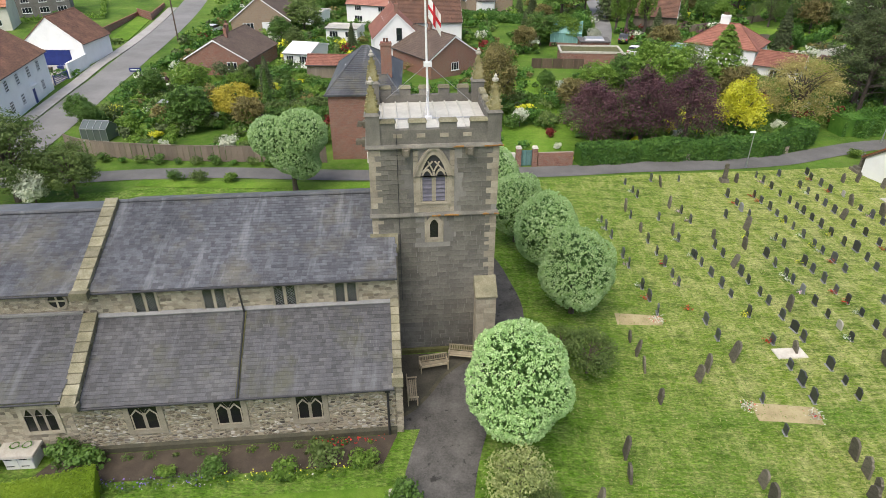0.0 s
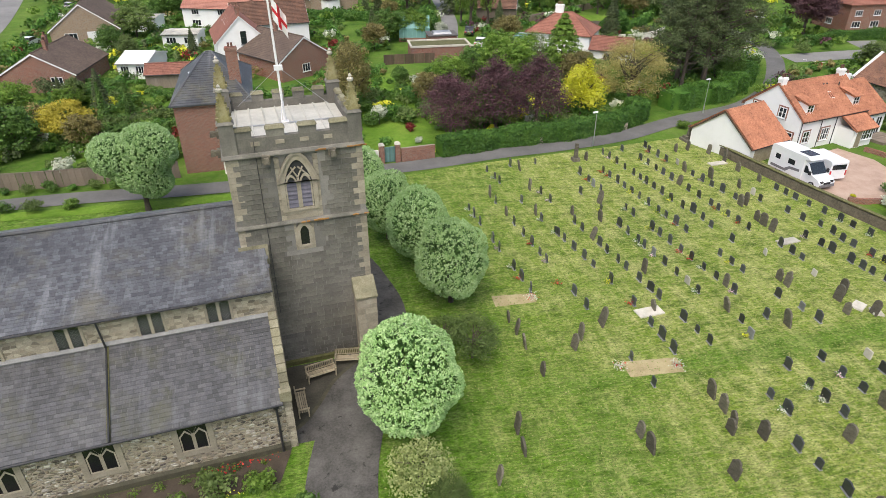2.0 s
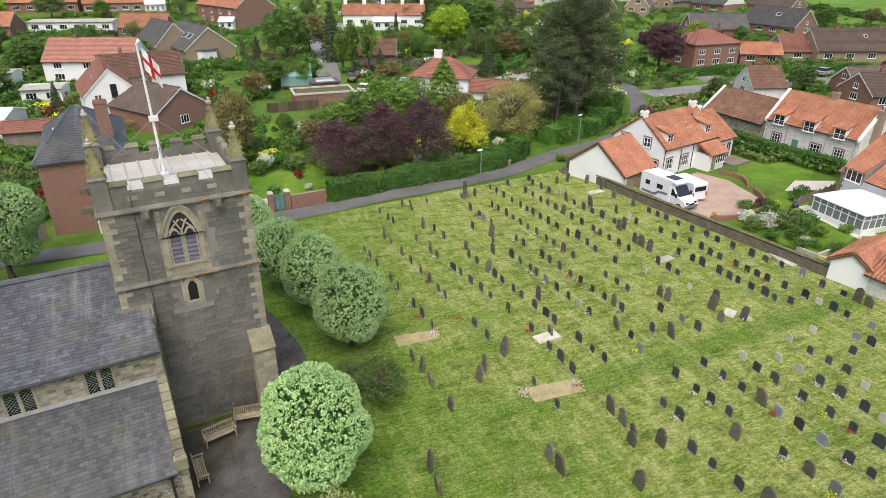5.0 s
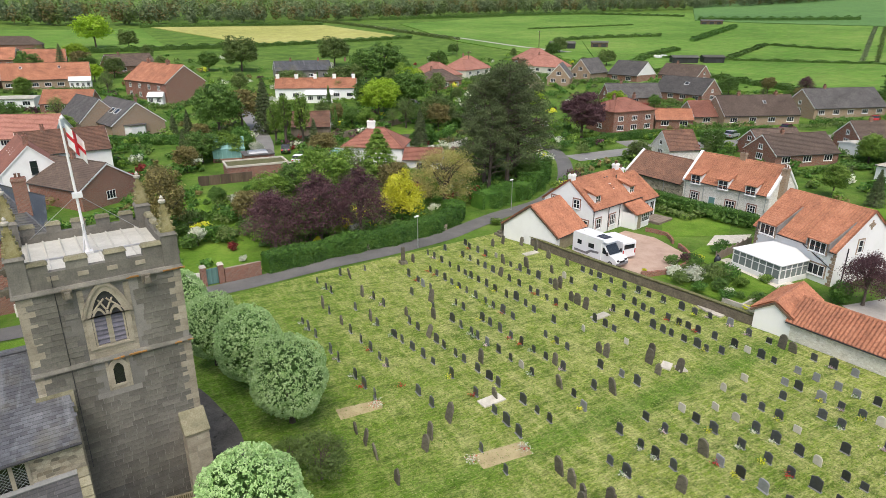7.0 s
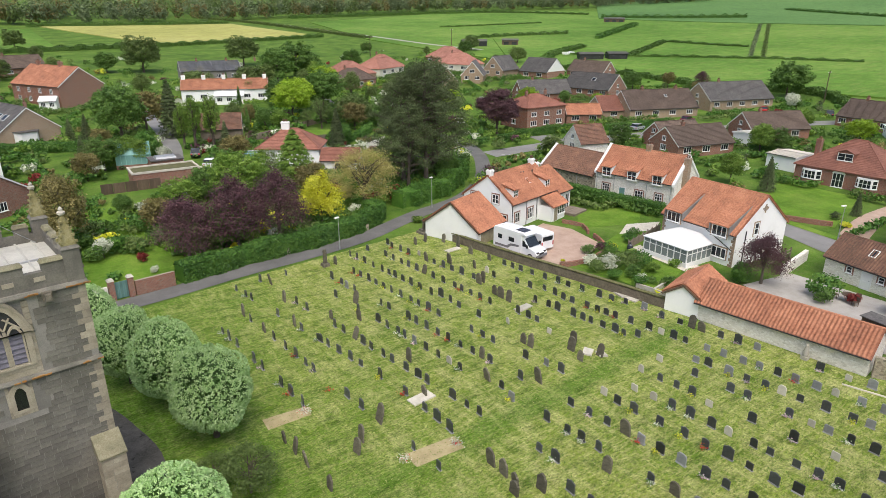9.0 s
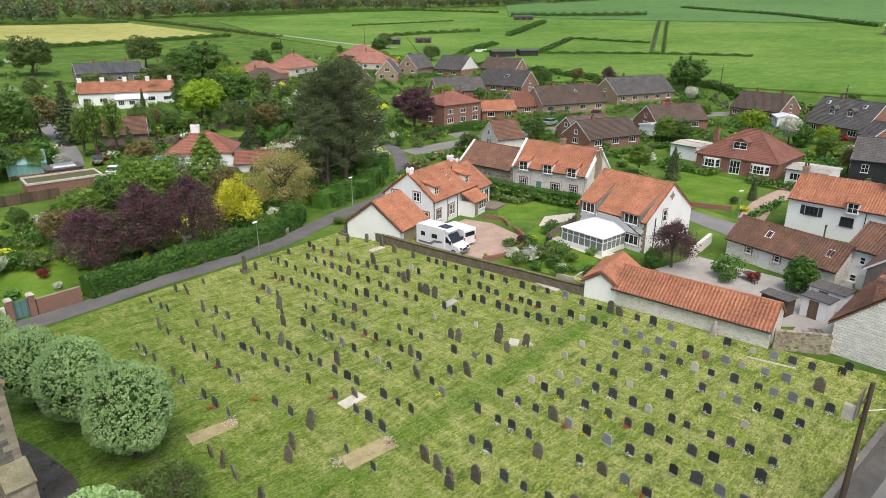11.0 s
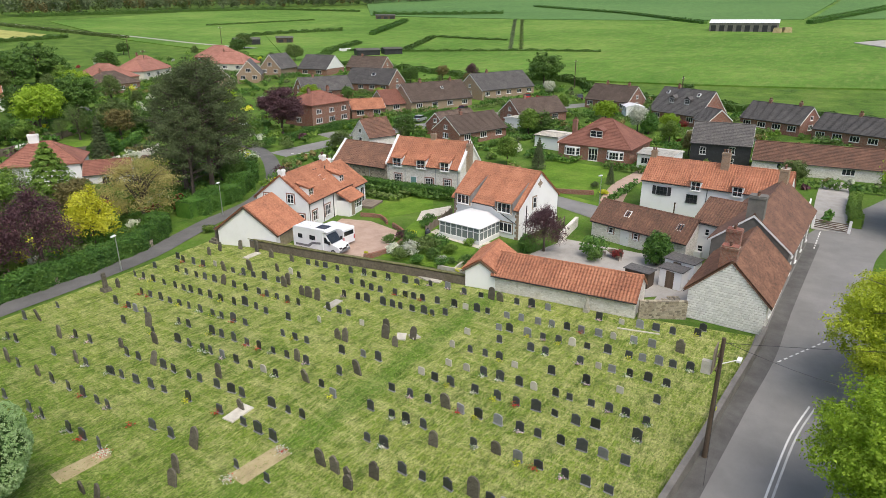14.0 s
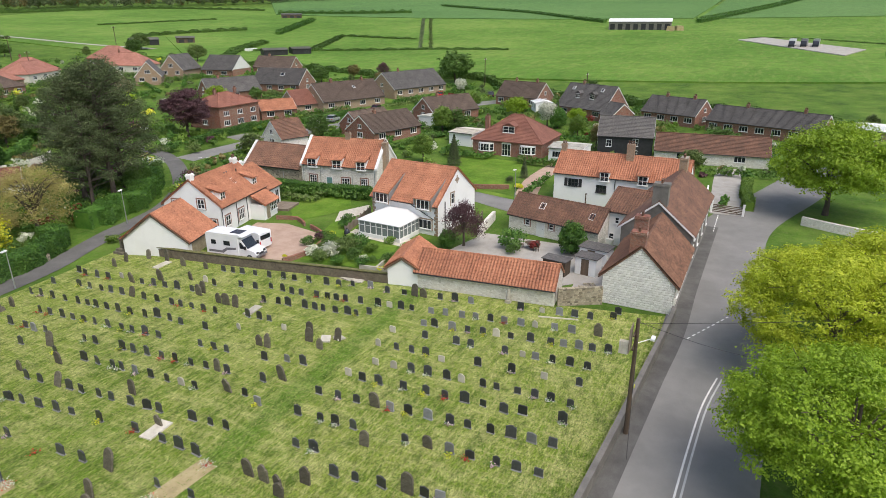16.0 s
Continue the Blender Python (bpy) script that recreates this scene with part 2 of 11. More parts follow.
def turf(name, dark, mid, light, straw, broad=0.08, streak=(1, 1, 1, 0), amount=0.4):
    """Grass: broad patches, mown streaks and short fine blades."""
    m, nt, p = start(name, 0.9)
    g = nt.nodes.new("ShaderNodeNewGeometry").outputs["Position"]
    b = tex_noise(nt, broad, 5, 0.6, g)
    s = tex_noise(nt, 1.6, 5, 0.7, g, streak)
    f = tex_noise(nt, 4.5, 6, 0.9, g)
    col = ramp(nt, b, [(0.32, dark), (0.5, mid), (0.68, light)])
    tuft = tex_noise(nt, 0.22, 7, 0.75, g)
    col = mixc(nt, 0.5, col, ramp(nt, tuft, [(0.33, (0.28, 0.28, 0.28)), (0.67, (0.7, 0.7, 0.7))]), "OVERLAY")
    col = mixc(nt, ramp(nt, s, [(0.48, (0, 0, 0)), (0.66, (amount,) * 3)]), col, straw)
    col = mixc(nt, 0.6, col, ramp(nt, f, [(0.3, (0.3, 0.3, 0.3)), (0.7, (0.72, 0.72, 0.72))]), "OVERLAY")
    nt.links.new(col, p.inputs["Base Color"])
    p.inputs["Specular IOR Level"].default_value = 0.15
    nt.links.new(bump(nt, f, 0.7, 0.08), p.inputs["Normal"])
    return m


def glass(name, col=(0.02, 0.025, 0.03), rough=0.06):
    m, nt, p = start(name, rough)
    p.inputs["Base Color"].default_value = (*col, 1)
    p.inputs["Specular IOR Level"].default_value = 0.7
    return m


def stained(m, col, scale, low, high, amount=0.6, stretch=None):
    """Lays stains or lichen of their own shape over a surface."""
    nt = m.node_tree
    p = [n for n in nt.nodes if n.type == "BSDF_PRINCIPLED"][0]
    under = p.inputs["Base Color"].links[0].from_socket
    n = tex_noise(nt, scale, 6, 0.65, nt.nodes.new("ShaderNodeNewGeometry").outputs["Position"], stretch)
    nt.links.new(mixc(nt, ramp(nt, n, [(low, (0, 0, 0)), (high, (amount,) * 3)]), under, col), p.inputs["Base Color"])
    return m


slate = surface("slate", (0.034, 0.037, 0.043), (0.078, 0.082, 0.092), (0.17, 0.173, 0.18), 0.45, 14, 0.5, 0.3, 0.01, "island", (1, 0.4, 0.4), 0, 0.34)
stained(slate, (0.15, 0.135, 0.085), 0.3, 0.5, 0.68, 0.6)
stained(slate, (0.27, 0.28, 0.29), 1.1, 0.56, 0.72, 0.55, (1, 0.13, 0.13))
slate_lichen = surface("slate_lichen", (0.027, 0.028, 0.031), (0.055, 0.056, 0.063), (0.12, 0.119, 0.115), 0.35, 12, 0.6, 0.3, 0.01, "island", (1, 0.35, 0.35), 0, 0.34)
stained(slate_lichen, (0.07, 0.072, 0.035), 0.4, 0.52, 0.66, 0.6)
stained(slate_lichen, (0.16, 0.165, 0.18), 1.2, 0.56, 0.72, 0.5, (1, 0.13, 0.13))
ashlar = surface("ashlar", (0.1, 0.095, 0.082), (0.17, 0.16, 0.137), (0.27, 0.25, 0.205), 0.9, 14, 0.9, 0.5, 0.02, "object", None, 0, 0.22)
stained(ashlar, (0.075, 0.072, 0.055), 0.5, 0.46, 0.68, 0.65, (1, 1, 0.35))
dressed = surface("dressed_stone", (0.19, 0.165, 0.12), (0.32, 0.28, 0.21), (0.44, 0.395, 0.31), 1.2, 16, 0.9, 0.4, 0.02, "object", None, 0, 0.2)
mortar = surface("mortar", (0.12, 0.115, 0.105), (0.2, 0.19, 0.17), (0.3, 0.28, 0.25), 0.8, 18, 0.95, 0.4, 0.02)
rubble = cobble("rubble", [(0.06, 0.055, 0.05), (0.24, 0.19, 0.13), (0.42, 0.36, 0.26), (0.12, 0.1, 0.085), (0.62, 0.58, 0.5), (0.2, 0.17, 0.13), (0.36, 0.31, 0.23)], (0.36, 0.32, 0.235), 0.24, 0.075)
coursed = cobble("coursed_stone", [(0.2, 0.17, 0.12), (0.36, 0.31, 0.23), (0.46, 0.41, 0.31), (0.15, 0.13, 0.1), (0.42, 0.37, 0.28), (0.3, 0.26, 0.2)], (0.32, 0.28, 0.21), 0.3, 0.03, 1.8, 0.6, 0.6)
brick_red = masonry("brick_red", [(0.22, 0.07, 0.045), (0.3, 0.11, 0.07), (0.17, 0.06, 0.045), (0.36, 0.15, 0.1)], (0.3, 0.25, 0.2), 0.225, 0.075, 0.012, 0.9, 0.4, (0.2, 0.1, 0.07))
brick_buff = masonry("brick_buff", [(0.3, 0.2, 0.12), (0.36, 0.25, 0.16), (0.26, 0.17, 0.1), (0.4, 0.28, 0.18)], (0.34, 0.3, 0.25), 0.225, 0.075, 0.012, 0.9, 0.4, (0.3, 0.2, 0.12))
white_stone = masonry("white_stone", [(0.74, 0.72, 0.68), (0.84, 0.83, 0.8), (0.79, 0.77, 0.73), (0.86, 0.85, 0.83)], (0.46, 0.43, 0.38), 0.4, 0.22, 0.03, 0.9, 0.5, (0.66, 0.63, 0.57))
whitewash = surface("whitewashed_stone", (0.64, 0.62, 0.57), (0.82, 0.81, 0.78), (0.88, 0.87, 0.85), 2.2, 16, 0.9, 0.4, 0.02, "object", None, 0, 0.1, 0.25)
chalk_stone = cobble("chalk_stone", [(0.6, 0.57, 0.5), (0.83, 0.8, 0.74), (0.73, 0.69, 0.62), (0.87, 0.85, 0.8)], (0.64, 0.6, 0.53), 0.22, 0.022, 1.7, 0.6, 0.75)
render_white = surface("white_render", (0.78, 0.78, 0.76), (0.87, 0.87, 0.86), (0.9, 0.9, 0.89), 0.5, 30, 0.8, 0.15, 0.01, "object", None, 0, 0.03)
render_cream = surface("cream_render", (0.55, 0.52, 0.44), (0.66, 0.63, 0.55), (0.74, 0.72, 0.64), 0.5, 30, 0.8, 0.15, 0.01, "object", None, 0, 0.05)
pantile = surface("pantile", (0.16, 0.06, 0.034), (0.36, 0.14, 0.072), (0.55, 0.26, 0.15), 0.5, 4.5, 0.8, 0.35, 0.02, "object", None, 0, 0.12, 0.5)
pantile_old = surface("old_pantile", (0.055, 0.034, 0.026), (0.135, 0.068, 0.045), (0.28, 0.145, 0.09), 0.7, 4.5, 0.85, 0.4, 0.02, "object", None, 0, 0.2, 0.5)
tile_brown = surface("brown_tile", (0.055, 0.038, 0.03), (0.105, 0.074, 0.057), (0.18, 0.132, 0.1), 0.5, 4, 0.85, 0.4, 0.02, "object", None, 0, 0.22, 0.55)
tile_grey = surface("grey_tile", (0.04, 0.038, 0.038), (0.08, 0.076, 0.074), (0.15, 0.14, 0.13), 0.5, 4, 0.85, 0.4, 0.02, "object", None, 0, 0.22, 0.55)
tile_red = surface("red_tile", (0.13, 0.052, 0.036), (0.23, 0.092, 0.062), (0.34, 0.15, 0.105), 0.5, 4, 0.85, 0.4, 0.02, "object", None, 0, 0.2, 0.55)
lead = surface("lead", (0.34, 0.33, 0.29), (0.47, 0.46, 0.41), (0.6, 0.58, 0.52), 0.9, 14, 0.6, 0.2, 0.01, "object", None, 0, 0.06)
lead_dark = surface("weathered_lead", (0.16, 0.16, 0.155), (0.25, 0.25, 0.24), (0.34, 0.34, 0.33), 0.9, 14, 0.6, 0.2, 0.01)
coping_stone = surface("coping_stone", (0.09, 0.085, 0.045), (0.19, 0.175, 0.105), (0.33, 0.305, 0.22), 1.1, 16, 0.95, 0.5, 0.02, "world", None, 0, 0.25)
lichen = surface("lichen_stone", (0.12, 0.105, 0.04), (0.24, 0.21, 0.08), (0.36, 0.33, 0.19), 2.5, 18, 0.95, 0.5, 0.02, "object", None, 0, 0.15)
damp_stone = surface("damp_stone", (0.03, 0.03, 0.02), (0.065, 0.06, 0.04), (0.12, 0.11, 0.065), 1.2, 16, 0.9, 0.5, 0.02, "world", None, 0, 0.0)
old_wall = surface("old_wall", (0.07, 0.058, 0.042), (0.14, 0.115, 0.085), (0.24, 0.2, 0.15), 1.2, 7, 0.95, 0.6, 0.03, "world", None, 0, 0.0, 0.5)
orange_lichen = surface("orange_lichen", (0.32, 0.13, 0.02), (0.45, 0.2, 0.04), (0.42, 0.32, 0.16), 3.0, 20, 0.95, 0.4, 0.01)
moss = surface("moss", (0.05, 0.055, 0.015), (0.1, 0.1, 0.03), (0.17, 0.16, 0.08), 2.0, 20, 0.95, 0.5, 0.02)
asphalt = surface("asphalt", (0.14, 0.137, 0.13), (0.2, 0.196, 0.188), (0.27, 0.262, 0.25), 0.18, 40, 0.9, 0.3, 0.01, "world", None, 0, 0.0)
lane_mat = surface("lane_tarmac", (0.075, 0.073, 0.069), (0.12, 0.117, 0.111), (0.175, 0.17, 0.16), 0.3, 30, 0.9, 0.3, 0.01, "world", None, 0, 0.0)
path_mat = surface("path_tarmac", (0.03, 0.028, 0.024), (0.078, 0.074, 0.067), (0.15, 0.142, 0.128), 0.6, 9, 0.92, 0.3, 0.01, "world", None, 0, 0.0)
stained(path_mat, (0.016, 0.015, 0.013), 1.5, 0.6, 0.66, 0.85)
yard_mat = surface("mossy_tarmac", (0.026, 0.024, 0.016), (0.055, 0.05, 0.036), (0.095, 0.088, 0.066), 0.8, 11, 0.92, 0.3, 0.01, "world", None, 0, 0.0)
concrete = surface("concrete", (0.26, 0.25, 0.22), (0.36, 0.34, 0.31), (0.45, 0.43, 0.4), 0.5, 25, 0.9, 0.25, 0.01, "world", None, 0, 0.0)
block_paving = surface("block_paving", (0.3, 0.2, 0.15), (0.42, 0.3, 0.23), (0.5, 0.38, 0.3), 0.7, 16, 0.9, 0.3, 0.01, "world", None, 0, 0.0)
white_paint = surface("white_paint", (0.7, 0.7, 0.69), (0.8, 0.8, 0.79), (0.85, 0.85, 0.84), 1, 30, 0.45, 0.05, 0.004, "object", None, 0, 0.03)
road_paint = surface("road_paint", (0.5, 0.5, 0.48), (0.66, 0.66, 0.64), (0.74, 0.74, 0.72), 2, 30, 0.7, 0.1, 0.004)
black_paint = surface("black_paint", (0.015, 0.015, 0.017), (0.025, 0.025, 0.028), (0.045, 0.045, 0.05), 1.5, 25, 0.5, 0.1, 0.005)
timber_dark = surface("dark_timber", (0.05, 0.035, 0.025), (0.1, 0.07, 0.045), (0.16, 0.115, 0.08), 1.5, 18, 0.85, 0.4, 0.01, "object", (1, 1, 0.15))
timber_fence = surface("fence_timber", (0.13, 0.1, 0.075), (0.21, 0.17, 0.13), (0.3, 0.25, 0.2), 1.2, 18, 0.9, 0.4, 0.01, "object", (1, 1, 0.2), 0, 0.2)
timber_teak = surface("bench_timber", (0.2, 0.16, 0.1), (0.32, 0.27, 0.18), (0.42, 0.37, 0.27), 2, 20, 0.85, 0.3, 0.01)
bark = surface("bark", (0.045, 0.035, 0.028), (0.09, 0.072, 0.055), (0.14, 0.115, 0.09), 2, 12, 0.95, 0.8, 0.03, "object", (1, 1, 0.3))
granite = surface("dark_granite", (0.022, 0.024, 0.028), (0.045, 0.048, 0.055), (0.085, 0.09, 0.1), 3, 40, 0.3, 0.05, 0.003, "object", None, 0, 0.55)
granite_grey = surface("grey_granite", (0.15, 0.155, 0.16), (0.22, 0.225, 0.235), (0.3, 0.305, 0.31), 3, 40, 0.4, 0.05, 0.003, "object", None, 0, 0.3)
old_stone = surface("old_headstone", (0.055, 0.05, 0.036), (0.115, 0.104, 0.076), (0.21, 0.185, 0.14), 2.5, 20, 0.95, 0.5, 0.02, "object", None, 0, 0.3)
pale_stone = surface("pale_stone", (0.36, 0.33, 0.27), (0.48, 0.45, 0.38), (0.6, 0.57, 0.5), 2.0, 20, 0.9, 0.4, 0.01, "object", None, 0, 0.2)
bare_soil = surface("bare_soil", (0.25, 0.2, 0.1), (0.38, 0.31, 0.16), (0.48, 0.41, 0.23), 1.2, 14, 0.95, 0.6, 0.03, "world", None, 0, 0.0)
soil = surface("garden_soil", (0.035, 0.026, 0.018), (0.06, 0.045, 0.032), (0.1, 0.08, 0.055), 1.2, 14, 0.95, 0.8, 0.04, "world", None, 0, 0.0)
window_glass = glass("window_glass")
lead_glass = glass("leaded_glass", (0.012, 0.012, 0.014), 0.25)
louvre = surface("louvre", (0.09, 0.085, 0.11), (0.14, 0.13, 0.165), (0.2, 0.19, 0.23), 2, 20, 0.7, 0.2, 0.01)
steel = surface("galvanised_steel", (0.3, 0.31, 0.32), (0.42, 0.43, 0.44), (0.5, 0.51, 0.52), 3, 30, 0.45, 0.05, 0.004, "object", None, 0.6, 0.05)

leaf_whitebeam = leafy("leaf_whitebeam", (0.13, 0.28, 0.06), (0.32, 0.5, 0.18), (0.6, 0.75, 0.41), 0.6, 0.12, 2.2)
# inner whitebeam leaves: the shade inside the crown is put into this darker green
leaf_whitebeam_shaded = leafy("leaf_whitebeam_shaded", (0.03, 0.085, 0.015), (0.075, 0.165, 0.035), (0.15, 0.26, 0.07), 0.6, 0.0, 1.5)
leaf_green = leafy("leaf_green", (0.035, 0.075, 0.012), (0.09, 0.175, 0.03), (0.16, 0.27, 0.055), 0.55, 0.3)
leaf_fresh = leafy("leaf_fresh", (0.04, 0.085, 0.009), (0.15, 0.26, 0.034), (0.29, 0.41, 0.085), 0.55, 0.35)
leaf_lime = leafy("leaf_lime", (0.12, 0.168, 0.009), (0.4, 0.48, 0.03), (0.62, 0.64, 0.08), 0.55, 0.4, 0.5)
leaf_yellow = leafy("leaf_yellow", (0.34, 0.35, 0.01), (0.66, 0.66, 0.03), (0.82, 0.82, 0.13))
leaf_gold = leafy("leaf_gold", (0.2, 0.17, 0.012), (0.48, 0.41, 0.04), (0.64, 0.57, 0.1))
leaf_willow = leafy("leaf_willow", (0.24, 0.21, 0.06), (0.55, 0.49, 0.17), (0.72, 0.66, 0.28), 0.6, 0.45)
leaf_purple = leafy("leaf_purple", (0.04, 0.019, 0.024), (0.1, 0.046, 0.056), (0.2, 0.105, 0.11))
leaf_pine = leafy("leaf_pine", (0.035, 0.05, 0.018), (0.088, 0.118, 0.045), (0.16, 0.2, 0.085), 0.7, 0.2)
leaf_hedge = leafy("leaf_hedge", (0.0132, 0.0408, 0.0066), (0.068, 0.169, 0.024), (0.162, 0.297, 0.047))
leaf_dull = leafy("leaf_dull", (0.045, 0.075, 0.014), (0.125, 0.185, 0.045), (0.2, 0.265, 0.08))
leaf_loose = leafy("leaf_loose", (0.11, 0.15, 0.04), (0.3, 0.35, 0.12), (0.52, 0.54, 0.26))
leaf_white = leafy("leaf_blossom", (0.3, 0.34, 0.22), (0.55, 0.58, 0.45), (0.8, 0.8, 0.7))
leaf_red = leafy("leaf_red", (0.12, 0.012, 0.012), (0.22, 0.03, 0.025), (0.3, 0.07, 0.05))
petals = leafy("petals", (0.5, 0.03, 0.03), (0.55, 0.4, 0.5), (0.8, 0.75, 0.6), 0.6, 0.1, 8)
petals_red = leafy("petals_red", (0.3, 0.01, 0.015), (0.5, 0.02, 0.02), (0.6, 0.1, 0.05), 0.6, 0.1, 8)
petals_blue = leafy("petals_blue", (0.08, 0.05, 0.3), (0.2, 0.12, 0.5), (0.4, 0.3, 0.6), 0.6, 0.1, 8)
leaf_bronze = leafy("leaf_bronze", (0.0528, 0.045, 0.0132), (0.188, 0.163, 0.053), (0.325, 0.275, 0.106))
leaf_wood = leafy("leaf_wood", (0.09, 0.13, 0.06), (0.16, 0.21, 0.1), (0.24, 0.3, 0.15), 0.7, 0.2, 0.05)
leaf_spring = leafy("leaf_spring", (0.078, 0.144, 0.0072), (0.28, 0.43, 0.025), (0.46, 0.6, 0.07), 0.55, 0.4, 0.5)

# ---- tools ----
class Geo:
    """Points and faces of one mesh."""

    def __init__(self):
        self.v, self.f = [], []

    def add(self, pts, faces, m=None):
        k = len(self.v)
        self.v += [tuple(m @ Vector(p)) for p in pts] if m else [tuple(p) for p in pts]
        self.f += [tuple(k + i for i in face) for face in faces]
        return self

    def box(self, x0, x1, y0, y1, z0, z1, m=None):
        p = [(x, y, z) for z in (z0, z1) for y in (y0, y1) for x in (x0, x1)]
        return self.add(p, [(0, 2, 3, 1), (4, 5, 7, 6), (0, 1, 5, 4), (2, 6, 7, 3), (0, 4, 6, 2), (1, 3, 7, 5)], m)

    def frustum(self, x0, x1, y0, y1, z0, z1, inset, m=None):
        i = inset
        p = [(x0, y0, z0), (x1, y0, z0), (x1, y1, z0), (x0, y1, z0), (x0 + i, y0 + i, z1), (x1 - i, y0 + i, z1), (x1 - i, y1 - i, z1), (x0 + i, y1 - i, z1)]
        return self.add(p, [(3, 2, 1, 0), (4, 5, 6, 7), (0, 1, 5, 4), (1, 2, 6, 5), (2, 3, 7, 6), (3, 0, 4, 7)], m)

    def prism(self, poly, z0, z1, m=None):
        n = len(poly)
        p = [(x, y, z0) for x, y in poly] + [(x, y, z1) for x, y in poly]
        return self.add(p, [tuple(reversed(range(n))), tuple(range(n, 2 * n))] + [(i, (i + 1) % n, n + (i + 1) % n, n + i) for i in range(n)], m)

    def profile(self, pts, x0, x1, m=None):
        """A shape in (y, z) drawn out along x."""
        n = len(pts)
        p = [(x0, y, z) for y, z in pts] + [(x1, y, z) for y, z in pts]
        return self.add(p, [tuple(reversed(range(n))), tuple(range(n, 2 * n))] + [(i, (i + 1) % n, n + (i + 1) % n, n + i) for i in range(n)], m)

    def face_shape(self, pts, y0, y1, m=None):
        """A shape in (x, z) drawn out along y."""
        n = len(pts)
        p = [(x, y0, z) for x, z in pts] + [(x, y1, z) for x, z in pts]
        return self.add(p, [tuple(range(n)), tuple(reversed(range(n, 2 * n)))] + [(i, n + i, n + (i + 1) % n, (i + 1) % n) for i in range(n)], m)

    def ring(self, outer, inner, y0, y1, m=None):
        """A frame in (x, z) between two outlines of as many points."""
        n = len(outer)
        p = [(x, y, z) for y in (y0, y1) for o in (outer, inner) for x, z in o]
        f = []
        for i in range(n):
            j = (i + 1) % n
            f += [(i, j, n + j, n + i), (2 * n + i, 3 * n + i, 3 * n + j, 2 * n + j), (i, 2 * n + i, 2 * n + j, j), (n + i, n + j, 3 * n + j, 3 * n + i)]
        return self.add(p, f, m)

    def tube(self, a, b, r0, r1, n=8, m=None):
        a, b = Vector(a), Vector(b)
        d = (b - a).normalized()
        s = d.orthogonal().normalized()
        t = d.cross(s)
        p = [tuple(c + r * (math.cos(k * math.tau / n) * s + math.sin(k * math.tau / n) * t)) for c, r in ((a, r0), (b, r1)) for k in range(n)]
        return self.add(p, [tuple(reversed(range(n))), tuple(range(n, 2 * n))] + [(i, (i + 1) % n, n + (i + 1) % n, n + i) for i in range(n)], m)

    def lathe(self, prof, n=12, m=None):
        p = [(r * math.cos(k * math.tau / n), r * math.sin(k * math.tau / n), z) for r, z in prof for k in range(n)]
        f = [(j * n + i, j * n + (i + 1) % n, (j + 1) * n + (i + 1) % n, (j + 1) * n + i) for j in range(len(prof) - 1) for i in range(n)]
        f += [tuple(reversed(range(n))), tuple(range((len(prof) - 1) * n, len(prof) * n))]
        return self.add(p, f, m)

    def mesh(self, name):
        me = bpy.data.meshes.new(name)
        me.from_pydata(self.v, [], self.f)
        me.update()
        return me


def part(name, geo, material, parent=None, label="", m=None, smooth=False):
    me = geo if isinstance(geo, bpy.types.Mesh) else geo.mesh(name)
    if not me.materials:
        me.materials.append(material)
    if smooth:
        me.shade_smooth()
    ob = new(name, me)
    ob.parent = parent
    if m is not None:
        ob.matrix_local = m
    return tagged(ob, label) if label else ob


def thing(name, label, category, m=None, group="", kind=""):
    ob = new(name)
    ob.empty_display_size = 0.3
    if m is not None:
        ob.matrix_local = m
    return tagged(ob, label, category, group, kind)


def structure(name, geo, material, label, category="", m=None):
    return tagged(part(name, geo, material, None, "", m), label, category or name.replace("_", " "), "", "structure")


GROUND_R = (0, 110, 200, 300, 400, 600, 1000, 2000, 3000)
GROUND_Z = (0, 0, 3.5, 10, 17, 31, 62, 115, 160)


def gz(x, y):
    """Height of the land: level round the church, rising to the wolds beyond the village."""
    return float(np.interp(math.hypot(x, y), GROUND_R, GROUND_Z))


def patch(c00, c10, c11, c01, off, nu=1, nv=1):
    """Four corners joined by a sheet that follows the land, with an even lift."""
    g = Geo()
    pts = []
    for j in range(nv + 1):
        for i in range(nu + 1):
            u, v = i / nu, j / nv
            x = (1 - v) * ((1 - u) * c00[0] + u * c10[0]) + v * ((1 - u) * c01[0] + u * c11[0])
            y = (1 - v) * ((1 - u) * c00[1] + u * c10[1]) + v * ((1 - u) * c01[1] + u * c11[1])
            pts.append((x, y, gz(x, y) + off))
    w = nu + 1
    g.add(pts, [(j * w + i, j * w + i + 1, (j + 1) * w + i + 1, (j + 1) * w + i) for j in range(nv) for i in range(nu)])
    rim = [i for i in range(w)] + [j * w + nu for j in range(1, nv + 1)] + [nv * w + i for i in range(nu - 1, -1, -1)] + [j * w for j in range(nv - 1, 0, -1)]
    n = len(rim)
    g.add([pts[k] for k in rim] + [(pts[k][0], pts[k][1], pts[k][2] - off - 0.5) for k in rim], [(n + i, n + (i + 1) % n, (i + 1) % n, i) for i in range(n)])
    return g


